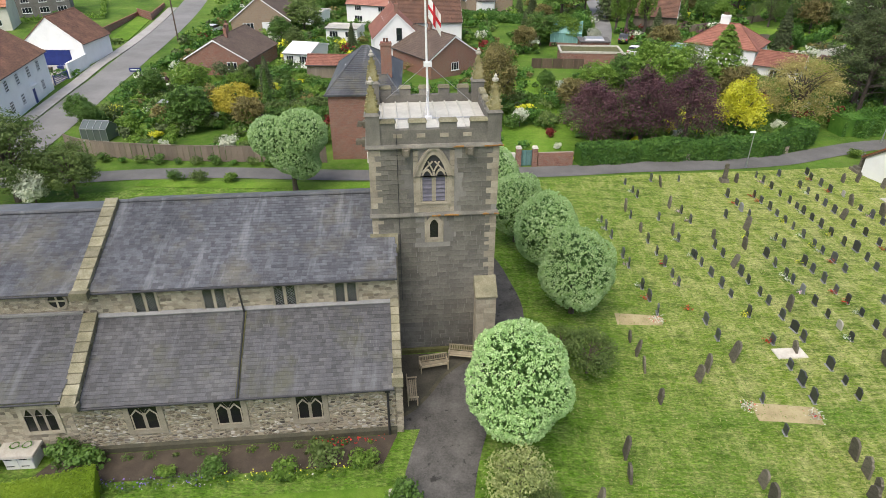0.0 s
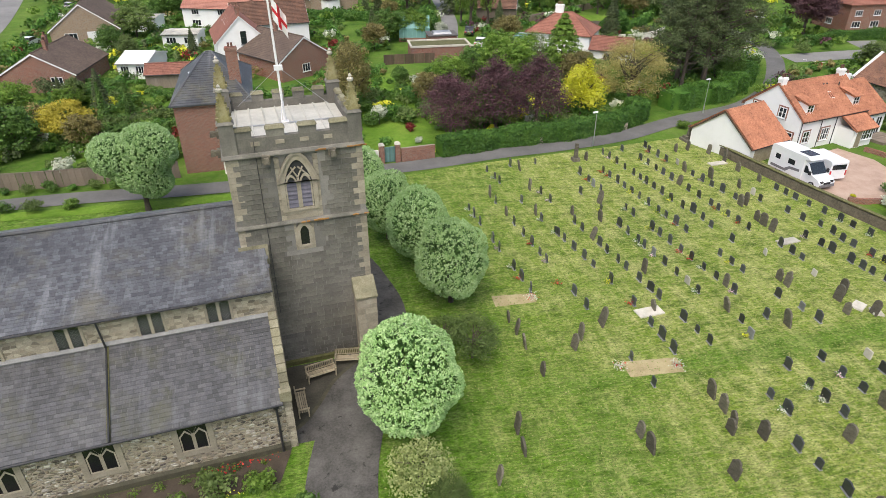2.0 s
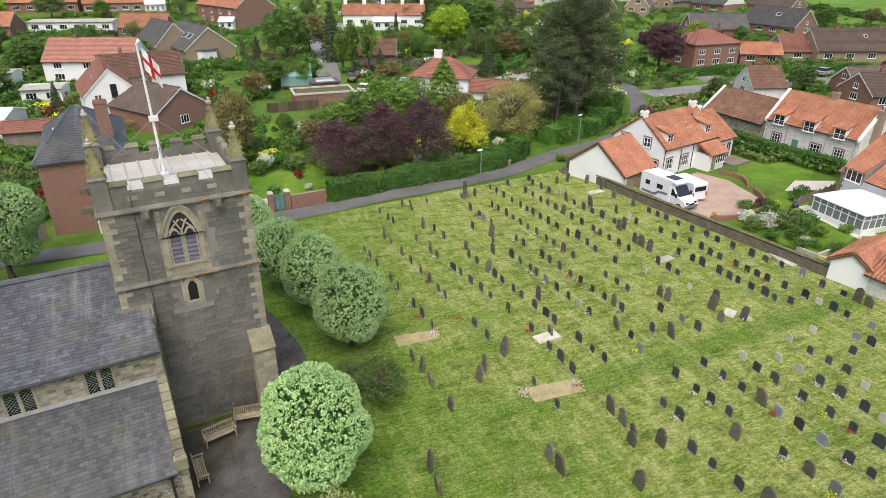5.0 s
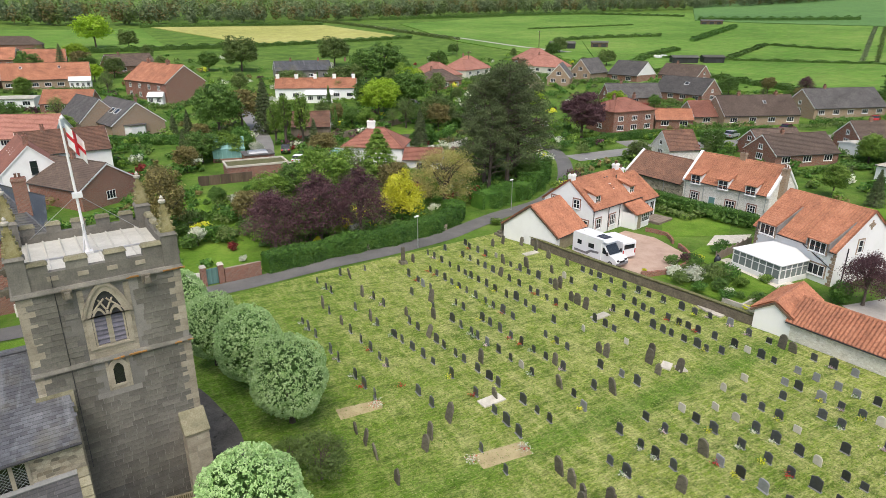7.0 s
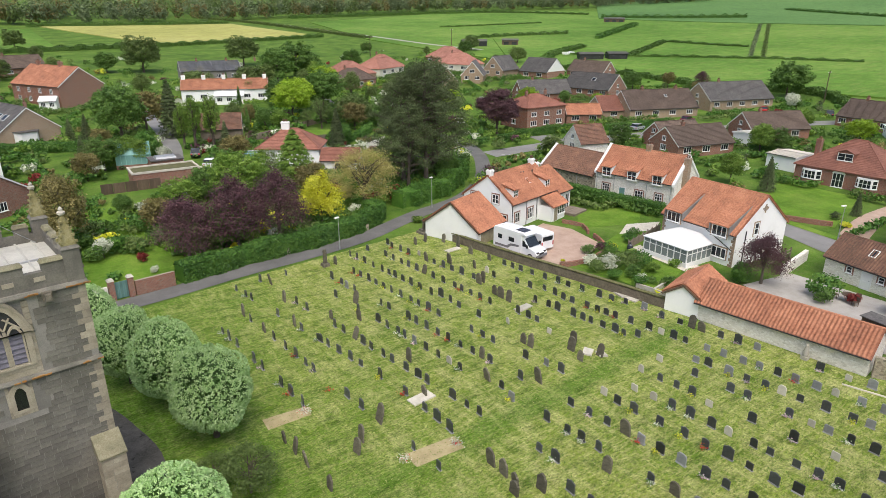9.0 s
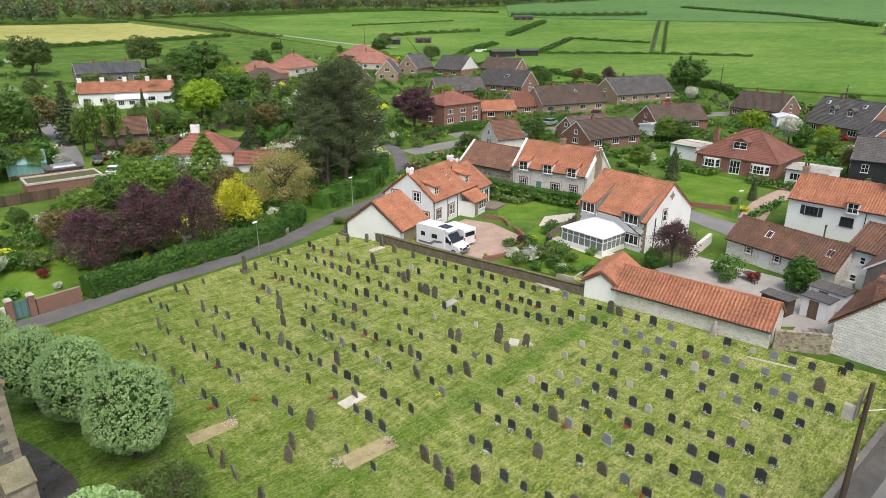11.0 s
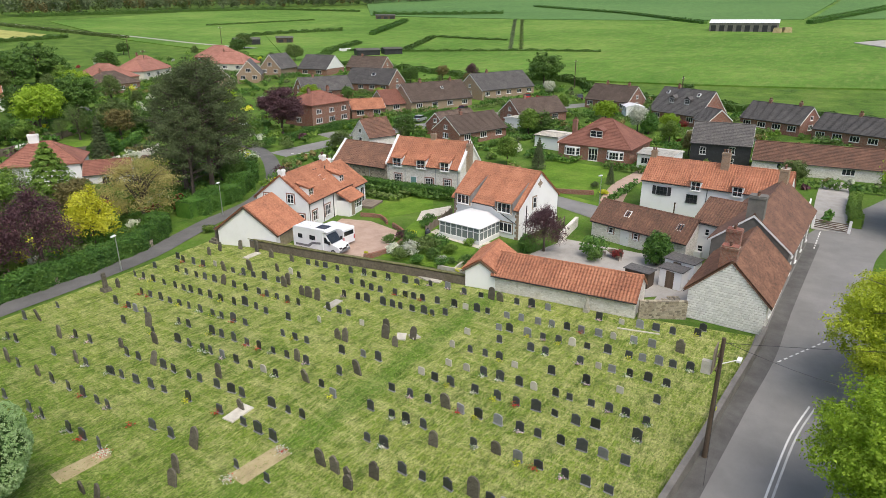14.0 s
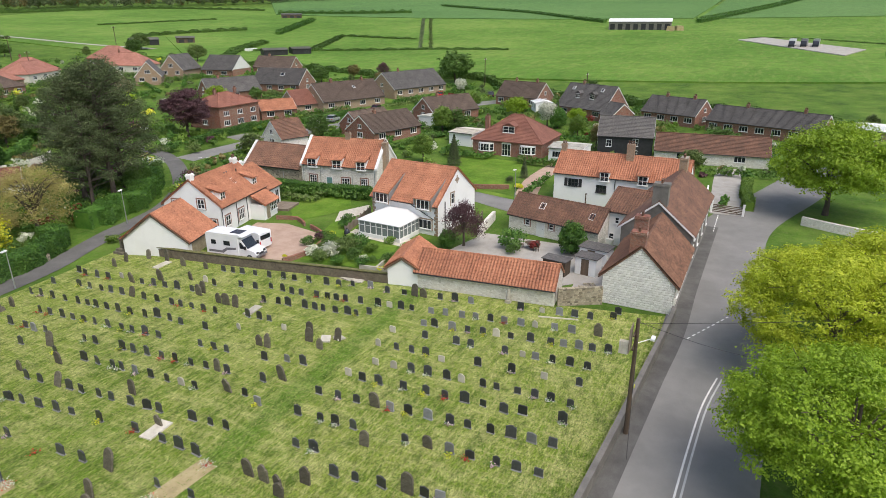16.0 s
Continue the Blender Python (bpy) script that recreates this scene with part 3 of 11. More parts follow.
def smooth_line(pts, step=2.0):
    out = []
    n = len(pts)
    for i in range(n - 1):
        p0, p1, p2, p3 = (np.array(pts[min(max(k, 0), n - 1)], float) for k in (i - 1, i, i + 1, i + 2))
        k = max(2, int(np.linalg.norm(p2 - p1) / step))
        for j in range(k):
            t = j / k
            out.append(0.5 * (2 * p1 + (p2 - p0) * t + (2 * p0 - 5 * p1 + 4 * p2 - p3) * t * t + (3 * p1 - p0 - 3 * p2 + p3) * t ** 3))
    out.append(np.array(pts[-1], float))
    return out


def strip(pts, left, right, off, thick=0.0, step=2.0):
    """A band that follows a line over the land: left and right are its edges' distances from the line."""
    ln = smooth_line(pts, step)
    g = Geo()
    p = []
    for i, c in enumerate(ln):
        d = ln[min(i + 1, len(ln) - 1)] - ln[max(i - 1, 0)]
        d = d / (np.linalg.norm(d) + 1e-9)
        nrm = np.array((-d[1], d[0]))
        for s in (left, -right):
            q = c + nrm * s
            p.append((q[0], q[1], gz(q[0], q[1]) + off))
    n = len(ln)
    f = [(2 * i + 1, 2 * i + 3, 2 * i + 2, 2 * i) for i in range(n - 1)]
    if thick:
        k = len(p)
        p += [(x, y, z - thick) for x, y, z in p]
        for i in range(n - 1):
            f += [(2 * i, 2 * i + 2, k + 2 * i + 2, k + 2 * i), (2 * i + 1, k + 2 * i + 1, k + 2 * i + 3, 2 * i + 3)]
        f += [(0, k, k + 1, 1), (2 * n - 2, 2 * n - 1, k + 2 * n - 1, k + 2 * n - 2)]
    return g.add(p, f)


def wall_line(pts, height, thick, step=4.0, sink=0.3):
    """An upright wall along a line, standing on the land."""
    g = strip(pts, thick / 2, thick / 2, height, height + sink, step)
    return g


def poly_patch(poly, z):
    g = Geo()
    g.add([(x, y, z) for x, y in poly], [tuple(range(len(poly)))])
    return g


def slope_tiles(g, x0, x1, ye, ze, yr, zr, wave=0.3, course=0.36, amp=0.11, thick=0.1):
    """A roof slope of pantiles: rolls across it, laps up it."""
    L = math.hypot(yr - ye, zr - ze)
    dy, dz = (yr - ye) / L, (zr - ze) / L
    ny_, nz_ = -dz * (1 if yr > ye else 1), abs(dy)
    if yr < ye:
        ny_ = abs(dz)
    else:
        ny_ = -abs(dz)
    nx = max(2, round((x1 - x0) / wave)) * 4
    nc = max(1, round(L / course))
    rows = []
    for c in range(nc):
        rows += [(c / nc, 0.03), ((c + 0.97) / nc, 0.0)]
    p = []
    for s, lift in rows:
        for i in range(nx + 1):
            x = x0 + (x1 - x0) * i / nx
            h = thick + lift + amp * (0.5 + 0.5 * math.cos(math.tau * i / 4))
            p.append((x, ye + dy * L * s + ny_ * h, ze + dz * L * s + nz_ * h))
    w = nx + 1
    f = [(j * w + i, j * w + i + 1, (j + 1) * w + i + 1, (j + 1) * w + i) for j in range(len(rows) - 1) for i in range(nx)]
    if yr < ye:
        f = [tuple(reversed(q)) for q in f]
    g.add(p, f)
    g.add([(x0, ye, ze), (x1, ye, ze), (x1, yr, zr), (x0, yr, zr), (x0, ye + ny_ * thick, ze + nz_ * thick), (x1, ye + ny_ * thick, ze + nz_ * thick), (x1, yr + ny_ * thick, zr + nz_ * thick), (x0, yr + ny_ * thick, zr + nz_ * thick)],
          [(0, 3, 2, 1), (4, 5, 6, 7), (0, 1, 5, 4), (1, 2, 6, 5), (2, 3, 7, 6), (3, 0, 4, 7)])
    return g


def slope_plain(g, x0, x1, ye, ze, yr, zr, course=0.32, thick=0.1):
    """A roof slope of flat tiles: lapped courses with a small step."""
    L = math.hypot(yr - ye, zr - ze)
    dy, dz = (yr - ye) / L, (zr - ze) / L
    ny_, nz_ = (-abs(dz) if yr > ye else abs(dz)), abs(dy)
    nc = max(1, round(L / course))
    prof = [(ye, ze)]
    for c in range(nc):
        s0, s1 = L * c / nc, L * (c + 1) / nc
        prof += [(ye + dy * s0 + ny_ * (thick + 0.045), ze + dz * s0 + nz_ * (thick + 0.045)), (ye + dy * s1 + ny_ * thick, ze + dz * s1 + nz_ * thick)]
    prof.append((yr, zr))
    g.profile(prof if yr < ye else prof[::-1], x0, x1)
    return g


def window(parent, m, w, h, cols=2, rows=1, frame=white_paint, sill=True, surround=None, name="window"):
    """A window on an upright face: m maps x along the wall, z up, -y outward."""
    t = 0.07
    g = Geo()
    o = [(-w / 2, 0), (w / 2, 0), (w / 2, h), (-w / 2, h)]
    i = [(-w / 2 + t, t), (w / 2 - t, t), (w / 2 - t, h - t), (-w / 2 + t, h - t)]
    g.ring(o, i, -0.06, 0.05)
    for k in range(1, cols):
        x = -w / 2 + w * k / cols
        g.box(x - 0.03, x + 0.03, -0.055, 0.05, t, h - t)
    for k in range(1, rows):
        z = h * k / rows
        g.box(-w / 2 + t, w / 2 - t, -0.05, 0.05, z - 0.02, z + 0.02)
    if sill:
        g.box(-w / 2 - 0.08, w / 2 + 0.08, -0.14, 0.02, -0.07, 0)
    if surround:
        s = 0.16
        sg = Geo().ring([(-w / 2 - s, -0.15), (w / 2 + s, -0.15), (w / 2 + s, h + s), (-w / 2 - s, h + s)], o, -0.025, 0.05)
        ob = part(name, g, frame, parent, "", m)
        part("surround", sg, surround, ob)
    else:
        ob = part(name, g, frame, parent, "", m)
    part("pane", Geo().box(-w / 2 + t, w / 2 - t, -0.012, 0.02, t, h - t), window_glass, ob)
    return ob


def chimney(parent, x, y, z0, z1, w=0.6, d=0.45, mat=None, pots=2):
    g = Geo().box(x - w / 2, x + w / 2, y - d / 2, y + d / 2, z0, z1)
    g.box(x - w / 2 - 0.06, x + w / 2 + 0.06, y - d / 2 - 0.06, y + d / 2 + 0.06, z1 - 0.3, z1 - 0.12)
    ob = part("chimney", g, mat or brick_red, parent)
    for k in range(pots):
        px = x + (k - (pots - 1) / 2) * 0.3
        part("chimney_pot", Geo().lathe([(0.11, z1), (0.1, z1 + 0.3), (0.13, z1 + 0.33), (0.13, z1 + 0.38)], 10, Matrix.Translation((px, y, 0))), pantile_old, ob)
    return ob


def on_front(x, z):
    return pose(x, 0, z)


def on_right(L, y, z):
    return pose(L, y, z, 0, 0, 90)


def on_left(y, z):
    return pose(0, y, z, 0, 0, -90)


HOUSES = []


def dwelling(name, label, a, b, depth, eave, rise, roof_mat, wall_mat, tiles="plain", hip=False, over=0.3, barge=white_paint, ridge_mat=None, z=None, gable_over=0.12, category="house"):
    """A house with its ridge along a-b. Its own x runs from a to b, its y into the house."""
    yaw = math.degrees(math.atan2(b[1] - a[1], b[0] - a[0]))
    L = math.hypot(b[0] - a[0], b[1] - a[1])
    zz = gz((a[0] + b[0]) / 2, (a[1] + b[1]) / 2) if z is None else z
    h = thing(name, label, category, pose(a[0], a[1], zz, 0, 0, yaw))
    HOUSES.append((a, b, depth))
    mid = depth / 2
    if hip:
        part("wall", Geo().box(0, L, 0, depth, -0.6, eave), wall_mat, h)
        g = Geo()
        r = min(mid, L / 2 - 0.3)
        o = over
        zt = eave + rise
        P = [(-o, -o, eave), (L + o, -o, eave), (L + o, depth + o, eave), (-o, depth + o, eave)]
        nc = max(4, round(math.hypot(mid, rise) / 0.34))
        for c in range(nc):
            for s, up in ((c / nc, 0.17), ((c + 1) / nc, 0.12)):
                dx, dy = s * (r + o), s * (mid + o)
                P += [(-o + dx, -o + dy, eave + rise * s + up), (L + o - dx, -o + dy, eave + rise * s + up), (L + o - dx, depth + o - dy, eave + rise * s + up), (-o + dx, depth + o - dy, eave + rise * s + up)]
        rows = len(P) // 4
        g.add(P, [(3, 2, 1, 0)] + [(4 * j + i, 4 * j + (i + 1) % 4, 4 * j + 4 + (i + 1) % 4, 4 * j + 4 + i) for j in range(rows - 1) for i in range(4)] + [tuple(4 * rows - 4 + i for i in range(4))])
        part("roof", g, roof_mat, h)
        rg = Geo().tube((r, mid, zt + 0.15), (L - r, mid, zt + 0.15), 0.1, 0.1, 6)
        for cx, cy in ((-o, -o), (-o, depth + o)):
            rg.tube((cx, cy, eave + 0.14), (r, mid, zt + 0.15), 0.08, 0.08, 6)
        for cx, cy in ((L + o, -o), (L + o, depth + o)):
            rg.tube((cx, cy, eave + 0.14), (L - r, mid, zt + 0.15), 0.08, 0.08, 6)
        part("ridge", rg, ridge_mat or roof_mat, h)
    else:
        part("wall", Geo().profile([(0, -0.6), (0, eave), (mid, eave + rise), (depth, eave), (depth, -0.6)][::-1], 0, L), wall_mat, h)
        g = Geo()
        k = rise / mid
        fn = slope_tiles if tiles == "pan" else slope_plain
        go = gable_over
        fn(g, -go, L + go, -over, eave - over * k, mid, eave + rise)
        fn(g, -go, L + go, depth + over, eave - over * k, mid, eave + rise)
        part("roof", g, roof_mat, h)
        part("ridge", Geo().tube((-go, mid, eave + rise + 0.12), (L + go, mid, eave + rise + 0.12), 0.12, 0.12, 8), ridge_mat or roof_mat, h)
        if barge:
            for x in (-go - 0.03, L + go):
                bg = Geo()
                for ye in (-over, depth + over):
                    q = [(ye, eave - over * k - 0.12), (mid, eave + rise - 0.14), (mid, eave + rise + 0.1), (ye, eave - over * k + 0.1)]
                    bg.profile(q if ye > mid else q[::-1], x, x + 0.03)
                part("bargeboard", bg, barge, h)
        for ye in (-over - 0.04, depth + over + 0.04):
            part("gutter", Geo().tube((-go, ye, eave - over * k + 0.02), (L + go, ye, eave - over * k + 0.02), 0.06, 0.06, 6), black_paint, h)
    return h, L


def blades(rng, centres, normals, size, spread=0.6, aspect=0.6, up=0.55):
    """Leaf blades: one small kite-shaped quad each."""
    n = len(centres)
    nr = normals + rng.normal(0, spread, (n, 3)) + (0, 0, up)
    nr /= np.linalg.norm(nr, axis=1)[:, None] + 1e-9
    a = np.cross(nr, rng.normal(0, 1, (n, 3)))
    a /= np.linalg.norm(a, axis=1)[:, None] + 1e-9
    b = np.cross(nr, a)
    s = (size * rng.uniform(0.6, 1.35, n))[:, None]
    q = np.stack([centres - a * s, centres - b * s * aspect, centres + a * s, centres + b * s * aspect], 1)
    return q.reshape(-1, 3)


def leaf_mesh(name, verts, material):
    n = len(verts) // 4
    me = bpy.data.meshes.new(name)
    me.from_pydata(verts.tolist(), [], np.arange(4 * n).reshape(n, 4).tolist())
    me.materials.append(material)
    return me


def lobe_points(rng, lobes, n, inner=0.35):
    """Points scattered through the outer shells of a set of lobes, thinned inside the neighbours."""
    L = np.array(lobes, float)
    w = L[:, 3] * L[:, 4] + L[:, 4] * L[:, 5]
    pick = rng.choice(len(L), n, p=w / w.sum())
    d = rng.normal(0, 1, (n, 3))
    d /= np.linalg.norm(d, axis=1)[:, None]
    bumpy = 1 + 0.13 * np.sin(d[:, 0] * 7 + pick) * np.cos(d[:, 1] * 6 + pick * 2) + 0.1 * np.sin(d[:, 2] * 9 + pick * 3)
    r = (1 - inner * rng.random(n) ** 1.6) * bumpy
    p = L[pick, :3] + d * L[pick, 3:] * r[:, None]
    return p, d


def crown_lobes(rng, n, rx, ry, rz, zc, size=0.5):
    out = [(0, 0, zc, rx * 0.75, ry * 0.75, rz * 0.75)]
    for k in range(n):
        u = rng.uniform(-0.75, 1)
        th = k * 2.399963 + rng.uniform(-0.4, 0.4)
        c = math.sqrt(1 - u * u)
        q = rng.uniform(0.55, 0.72)
        s = size * rng.uniform(0.75, 1.2)
        out.append((rx * q * c * math.cos(th), ry * q * c * math.sin(th), zc + rz * q * u, rx * s, ry * s, rz * s))
    return out


def trunk_geo(rng, height, r, limbs, reach, top):
    g = Geo()
    z, p, rad = 0.0, Vector((0, 0, -0.3)), r * 1.25
    nodes = []
    steps = 6
    for k in range(1, steps + 1):
        q = Vector((rng.normal(0, 0.04) * height * k / steps * 0.4, rng.normal(0, 0.04) * height * k / steps * 0.4, height * k / steps))
        rn = r * (1 - 0.75 * k / steps)
        g.tube(p, q, rad, rn, 8)
        nodes.append((q, rn))
        p, rad = q, rn
    for k in range(limbs):
        q, rn = nodes[rng.integers(1, steps - 1)]
        th = k * 2.4 + rng.uniform(-0.5, 0.5)
        e = q + Vector((math.cos(th) * reach * rng.uniform(0.6, 1), math.sin(th) * reach * rng.uniform(0.6, 1), (top - q.z) * rng.uniform(0.35, 0.9)))
        mid = (q + e) / 2 + Vector((0, 0, reach * 0.12))
        g.tube(q, mid, rn * 0.6, rn * 0.38, 6)
        g.tube(mid, e, rn * 0.38, rn * 0.12, 6)
    return g


TREES = {}


def broadleaf(key, seed, leaf, h, rx, rz, n, size, lobes=14, trunk_h=None, lobe=0.5, ry=None, limbs=8, trunk_r=None, inner=0.35, flat=1.0, spray=0, core=True, taper=0.0):
    """Trunk and crown meshes of one tree, kept to be used again."""
    rng = np.random.default_rng(seed)
    ry = ry or rx
    zc = h - rz
    lb = crown_lobes(rng, lobes, rx, ry, rz, zc, lobe)
    lb = [(a, b, c, e, f, g * (flat if k else 1)) for k, (a, b, c, e, f, g) in enumerate(lb)][0 if core else 1:]
    if spray:
        p, d = lobe_points(rng, lb, n // 12, inner)
        p, d = np.repeat(p, 12, 0), np.repeat(d, 12, 0)
        p = p + rng.normal(0, spray, p.shape) * (1, 1, 0.4)
    else:
        p, d = lobe_points(rng, lb, n, inner)
    p[:, 2] = np.maximum(p[:, 2], 0.25)
    p[:, :2] *= np.clip(1 - taper * (p[:, 2:3] - zc) / rz, 0.3, 1.5)
    crown = leaf_mesh("crown", blades(rng, p, d, size), leaf)
    th = trunk_h or zc + rz * 0.3
    tr = trunk_geo(rng, th, trunk_r or max(0.12, h * 0.028), limbs, rx * 0.7, h * 0.9).mesh("trunk")
    tr.materials.append(bark)
    TREES[key] = (tr, crown)


def plant(key, name, label, x, y, turn=0.0, scale=1.0, category="tree", group="", z=None, sz=None):
    tr, crown = TREES[key]
    m = pose(x, y, gz(x, y) if z is None else z, 0, 0, turn) @ Matrix.Diagonal((scale, scale, sz or scale, 1))
    t = thing(name, label, category, m, group)
    if tr:
        part("trunk", tr, bark, t)
    part("crown" if tr else "foliage", crown, bark, t)
    return t


def conifer(key, seed, leaf, h, r, n, size, layers=16):
    rng = np.random.default_rng(seed)
    k = rng.random(n) ** 0.8
    z = 0.06 * h + 0.94 * h * (np.floor(k * layers) + rng.random(n) * 0.55) / layers
    th = rng.uniform(0, math.tau, n)
    rr = r * (1 - z / h) ** 0.85 * (0.55 + 0.45 * np.abs(np.sin(th * 4 + np.floor(k * layers) * 1.7))) * rng.uniform(0.55, 1.05, n)
    p = np.stack([rr * np.cos(th), rr * np.sin(th), z - rr * 0.18], 1)
    d = np.stack([np.cos(th), np.sin(th), 0.6 * np.ones(n)], 1)
    crown = leaf_mesh("crown", blades(rng, p, d, size, 0.6, 0.45), leaf)
    tr = Geo().tube((0, 0, -0.3), (0, 0, h * 0.9), h * 0.025, 0.02, 8).mesh("trunk")
    tr.materials.append(bark)
    TREES[key] = (tr, crown)


def hedge(name, label, pts, height, width, leaf, per_m=260, size=0.12, seed=1, category="hedge", wobble=0.15):
    """A clipped or shaggy hedge along a line: a dense skin of leaves over a dark core of twigs."""
    rng = np.random.default_rng(seed)
    ln = np.array(smooth_line(pts, 1.0))
    seg = np.linalg.norm(np.diff(ln, axis=0), axis=1)
    tot = seg.sum()
    if 100 < np.hypot(*ln.mean(0)) < 230:
        per_m, size = per_m * 0.6, size * 1.35
    n = int(per_m * tot)
    s = np.sort(rng.uniform(0, tot, n))
    cum = np.concatenate([[0], np.cumsum(seg)])
    c = np.stack([np.interp(s, cum, ln[:, 0]), np.interp(s, cum, ln[:, 1])], 1)
    d = np.stack([np.interp(s, cum, np.gradient(ln[:, 0])), np.interp(s, cum, np.gradient(ln[:, 1]))], 1)
    d /= np.linalg.norm(d, axis=1)[:, None] + 1e-9
    nr = np.stack([-d[:, 1], d[:, 0]], 1)
    # walk round the cross-section: side, top, side
    per = 2 * height + width
    q = rng.uniform(0, per, n)
    side = np.where(q < height, -1, np.where(q > height + width, 1, 0))
    off = np.where(side == 0, q - height - width / 2, side * width / 2)
    zz = np.where(side == -1, q, np.where(side == 1, per - q, height))
    w = 1 + wobble * np.sin(s * 1.1 + seed) + wobble * 0.7 * np.sin(s * 2.7 + 1.3 * seed)
    off = off * w + rng.normal(0, 0.06, n)
    zz = zz * (1 + wobble * 0.5 * np.sin(s * 0.8 + seed * 2)) + rng.normal(0, 0.06, n)
    g0 = np.interp(np.hypot(c[:, 0], c[:, 1]), GROUND_R, GROUND_Z)
    p = np.stack([c[:, 0] + nr[:, 0] * off, c[:, 1] + nr[:, 1] * off, g0 + np.maximum(zz, 0.02)], 1)
    nn = np.stack([nr[:, 0] * side, nr[:, 1] * side, np.where(side == 0, 1.0, 0.25)], 1)
    o = thing(name, label, category)
    part("core", strip(pts, width * 0.4, width * 0.4, height * 0.9, height * 0.9, 1.0), leaf, o)
    part("foliage", leaf_mesh("foliage", blades(rng, p, nn, size, 0.7), leaf), leaf, o)
    return o


def shrub(key, seed, leaf, h, r, n=500, size=0.12):
    rng = np.random.default_rng(seed)
    lb = crown_lobes(rng, 7, r * 0.8, r * 0.8, h * 0.42, h * 0.5, 0.55)
    p, d = lobe_points(rng, lb, n, 0.45)
    p[:, 2] = np.maximum(p[:, 2], 0.03)
    TREES[key] = (None, leaf_mesh("foliage", blades(rng, p, d, size), leaf))

# ---- ground, roads, fields ----
turf_yard = churchyard_grass("churchyard_turf", (0.095, 0.2, 0.014), (0.105, 0.185, 0.016), (0.165, 0.245, 0.026), (0.22, 0.28, 0.045), (0.47, 0.45, 0.19))
turf_lawn = turf("lawn_turf", (0.07, 0.15, 0.012), (0.11, 0.205, 0.02), (0.16, 0.25, 0.035), (0.2, 0.24, 0.06), 0.2, (1, 1, 1, 0), 0.2)
turf_rough = turf("garden_turf", (0.045, 0.1, 0.012), (0.08, 0.155, 0.018), (0.13, 0.2, 0.035), (0.17, 0.17, 0.07), 0.15, (1, 1, 1, 0), 0.3)
turf_field = turf("pasture_turf", (0.07, 0.16, 0.018), (0.108, 0.21, 0.03), (0.155, 0.25, 0.046), (0.23, 0.26, 0.08), 0.022, (0.05, 0.3, 1, 30), 0.4)
turf_crop = turf("young_crop", (0.075, 0.16, 0.045), (0.1, 0.195, 0.055), (0.12, 0.215, 0.065), (0.14, 0.22, 0.08), 0.006, (0.02, 0.6, 1, 20), 0.25)
turf_pale = turf("pale_crop", (0.25, 0.27, 0.07), (0.34, 0.34, 0.1), (0.4, 0.39, 0.14), (0.42, 0.37, 0.16), 0.012, (0.05, 0.6, 1, 10), 0.4)

rings = [0, 20, 40, 60, 80, 95, 110] + list(range(120, 400, 10)) + list(range(400, 1000, 25)) + list(range(1000, 3001, 100))
gg = Geo()
N_ANG = 240
gp = [(0, 0, 0)]
for r in rings[1:]:
    for k in range(N_ANG):
        x, y = r * math.cos(k * math.tau / N_ANG), r * math.sin(k * math.tau / N_ANG)
        gp.append((x, y, gz(x, y)))
gf = [(0, 1 + k, 1 + (k + 1) % N_ANG) for k in range(N_ANG)]
for j in range(len(rings) - 2):
    a0, b0 = 1 + j * N_ANG, 1 + (j + 1) * N_ANG
    gf += [(a0 + k, b0 + k, b0 + (k + 1) % N_ANG, a0 + (k + 1) % N_ANG) for k in range(N_ANG)]
gg.add(gp, gf)
ground = structure("ground", gg, turf_rough, "green village ground of grass and gardens rising to hills", "ground")

churchyard = structure("churchyard_grass", poly_patch([(-75, 4), (10, 6.05), (27.2, 4.8), (33, 4.3), (41, 3.72), (49, 3.12), (52, 3.0), (50.1, 12.8), (48, 28), (48.4, 35), (47.2, 53.8), (45, 61.3), (36, 60.4), (18, 58.9), (6.5, 57.4), (-10, 55.5), (-26, 56.2), (-40, 53), (-75, 47)], 0.03), turf_yard, "churchyard turf mown and strewn with pale cut grass", "grass")
structure("church_lawn", poly_patch([(-40, 8), (-2.5, 13), (-2.2, 20.6), (-8, 20.1), (-40, 17)], 0.045), turf_lawn, "fresh green lawn beside the church path", "lawn")

# loose cuttings, tufts and daisies over the churchyard turf, far past counting
rng_g = np.random.default_rng(5)
cutting = leafy("cut_grass", (0.16, 0.22, 0.03), (0.29, 0.32, 0.08), (0.5, 0.48, 0.22), 0.8, 0.1, 0.5)
tussock = leafy("tussock_grass", (0.06, 0.13, 0.01), (0.11, 0.21, 0.018), (0.18, 0.29, 0.035), 0.8, 0.15, 0.5)
n_cut = 90000
c_xy = np.stack([rng_g.uniform(3, 49, n_cut), rng_g.uniform(5.5, 60.5, n_cut)], 1)
c_xy = c_xy[(c_xy[:, 1] < 57.2 + 0.085 * c_xy[:, 0]) & (c_xy[:, 0] - 0.08 * (c_xy[:, 1] - 30) * (c_xy[:, 1] < 30) < 46.5) & ((c_xy[:, 0] > 7) | (c_xy[:, 1] > 45))]
n_cut = len(c_xy)
c_mat = (rng_g.random(n_cut) < np.where(c_xy[:, 0] + rng_g.normal(0, 5, n_cut) < 15, 0.8, 0.42)).astype(np.int32)
c_p = np.concatenate([c_xy, np.where(c_mat == 1, 0.05, 0.04)[:, None]], 1)
c_n = np.stack([rng_g.normal(0, 0.35, n_cut), rng_g.normal(0, 0.35, n_cut), np.ones(n_cut)], 1)
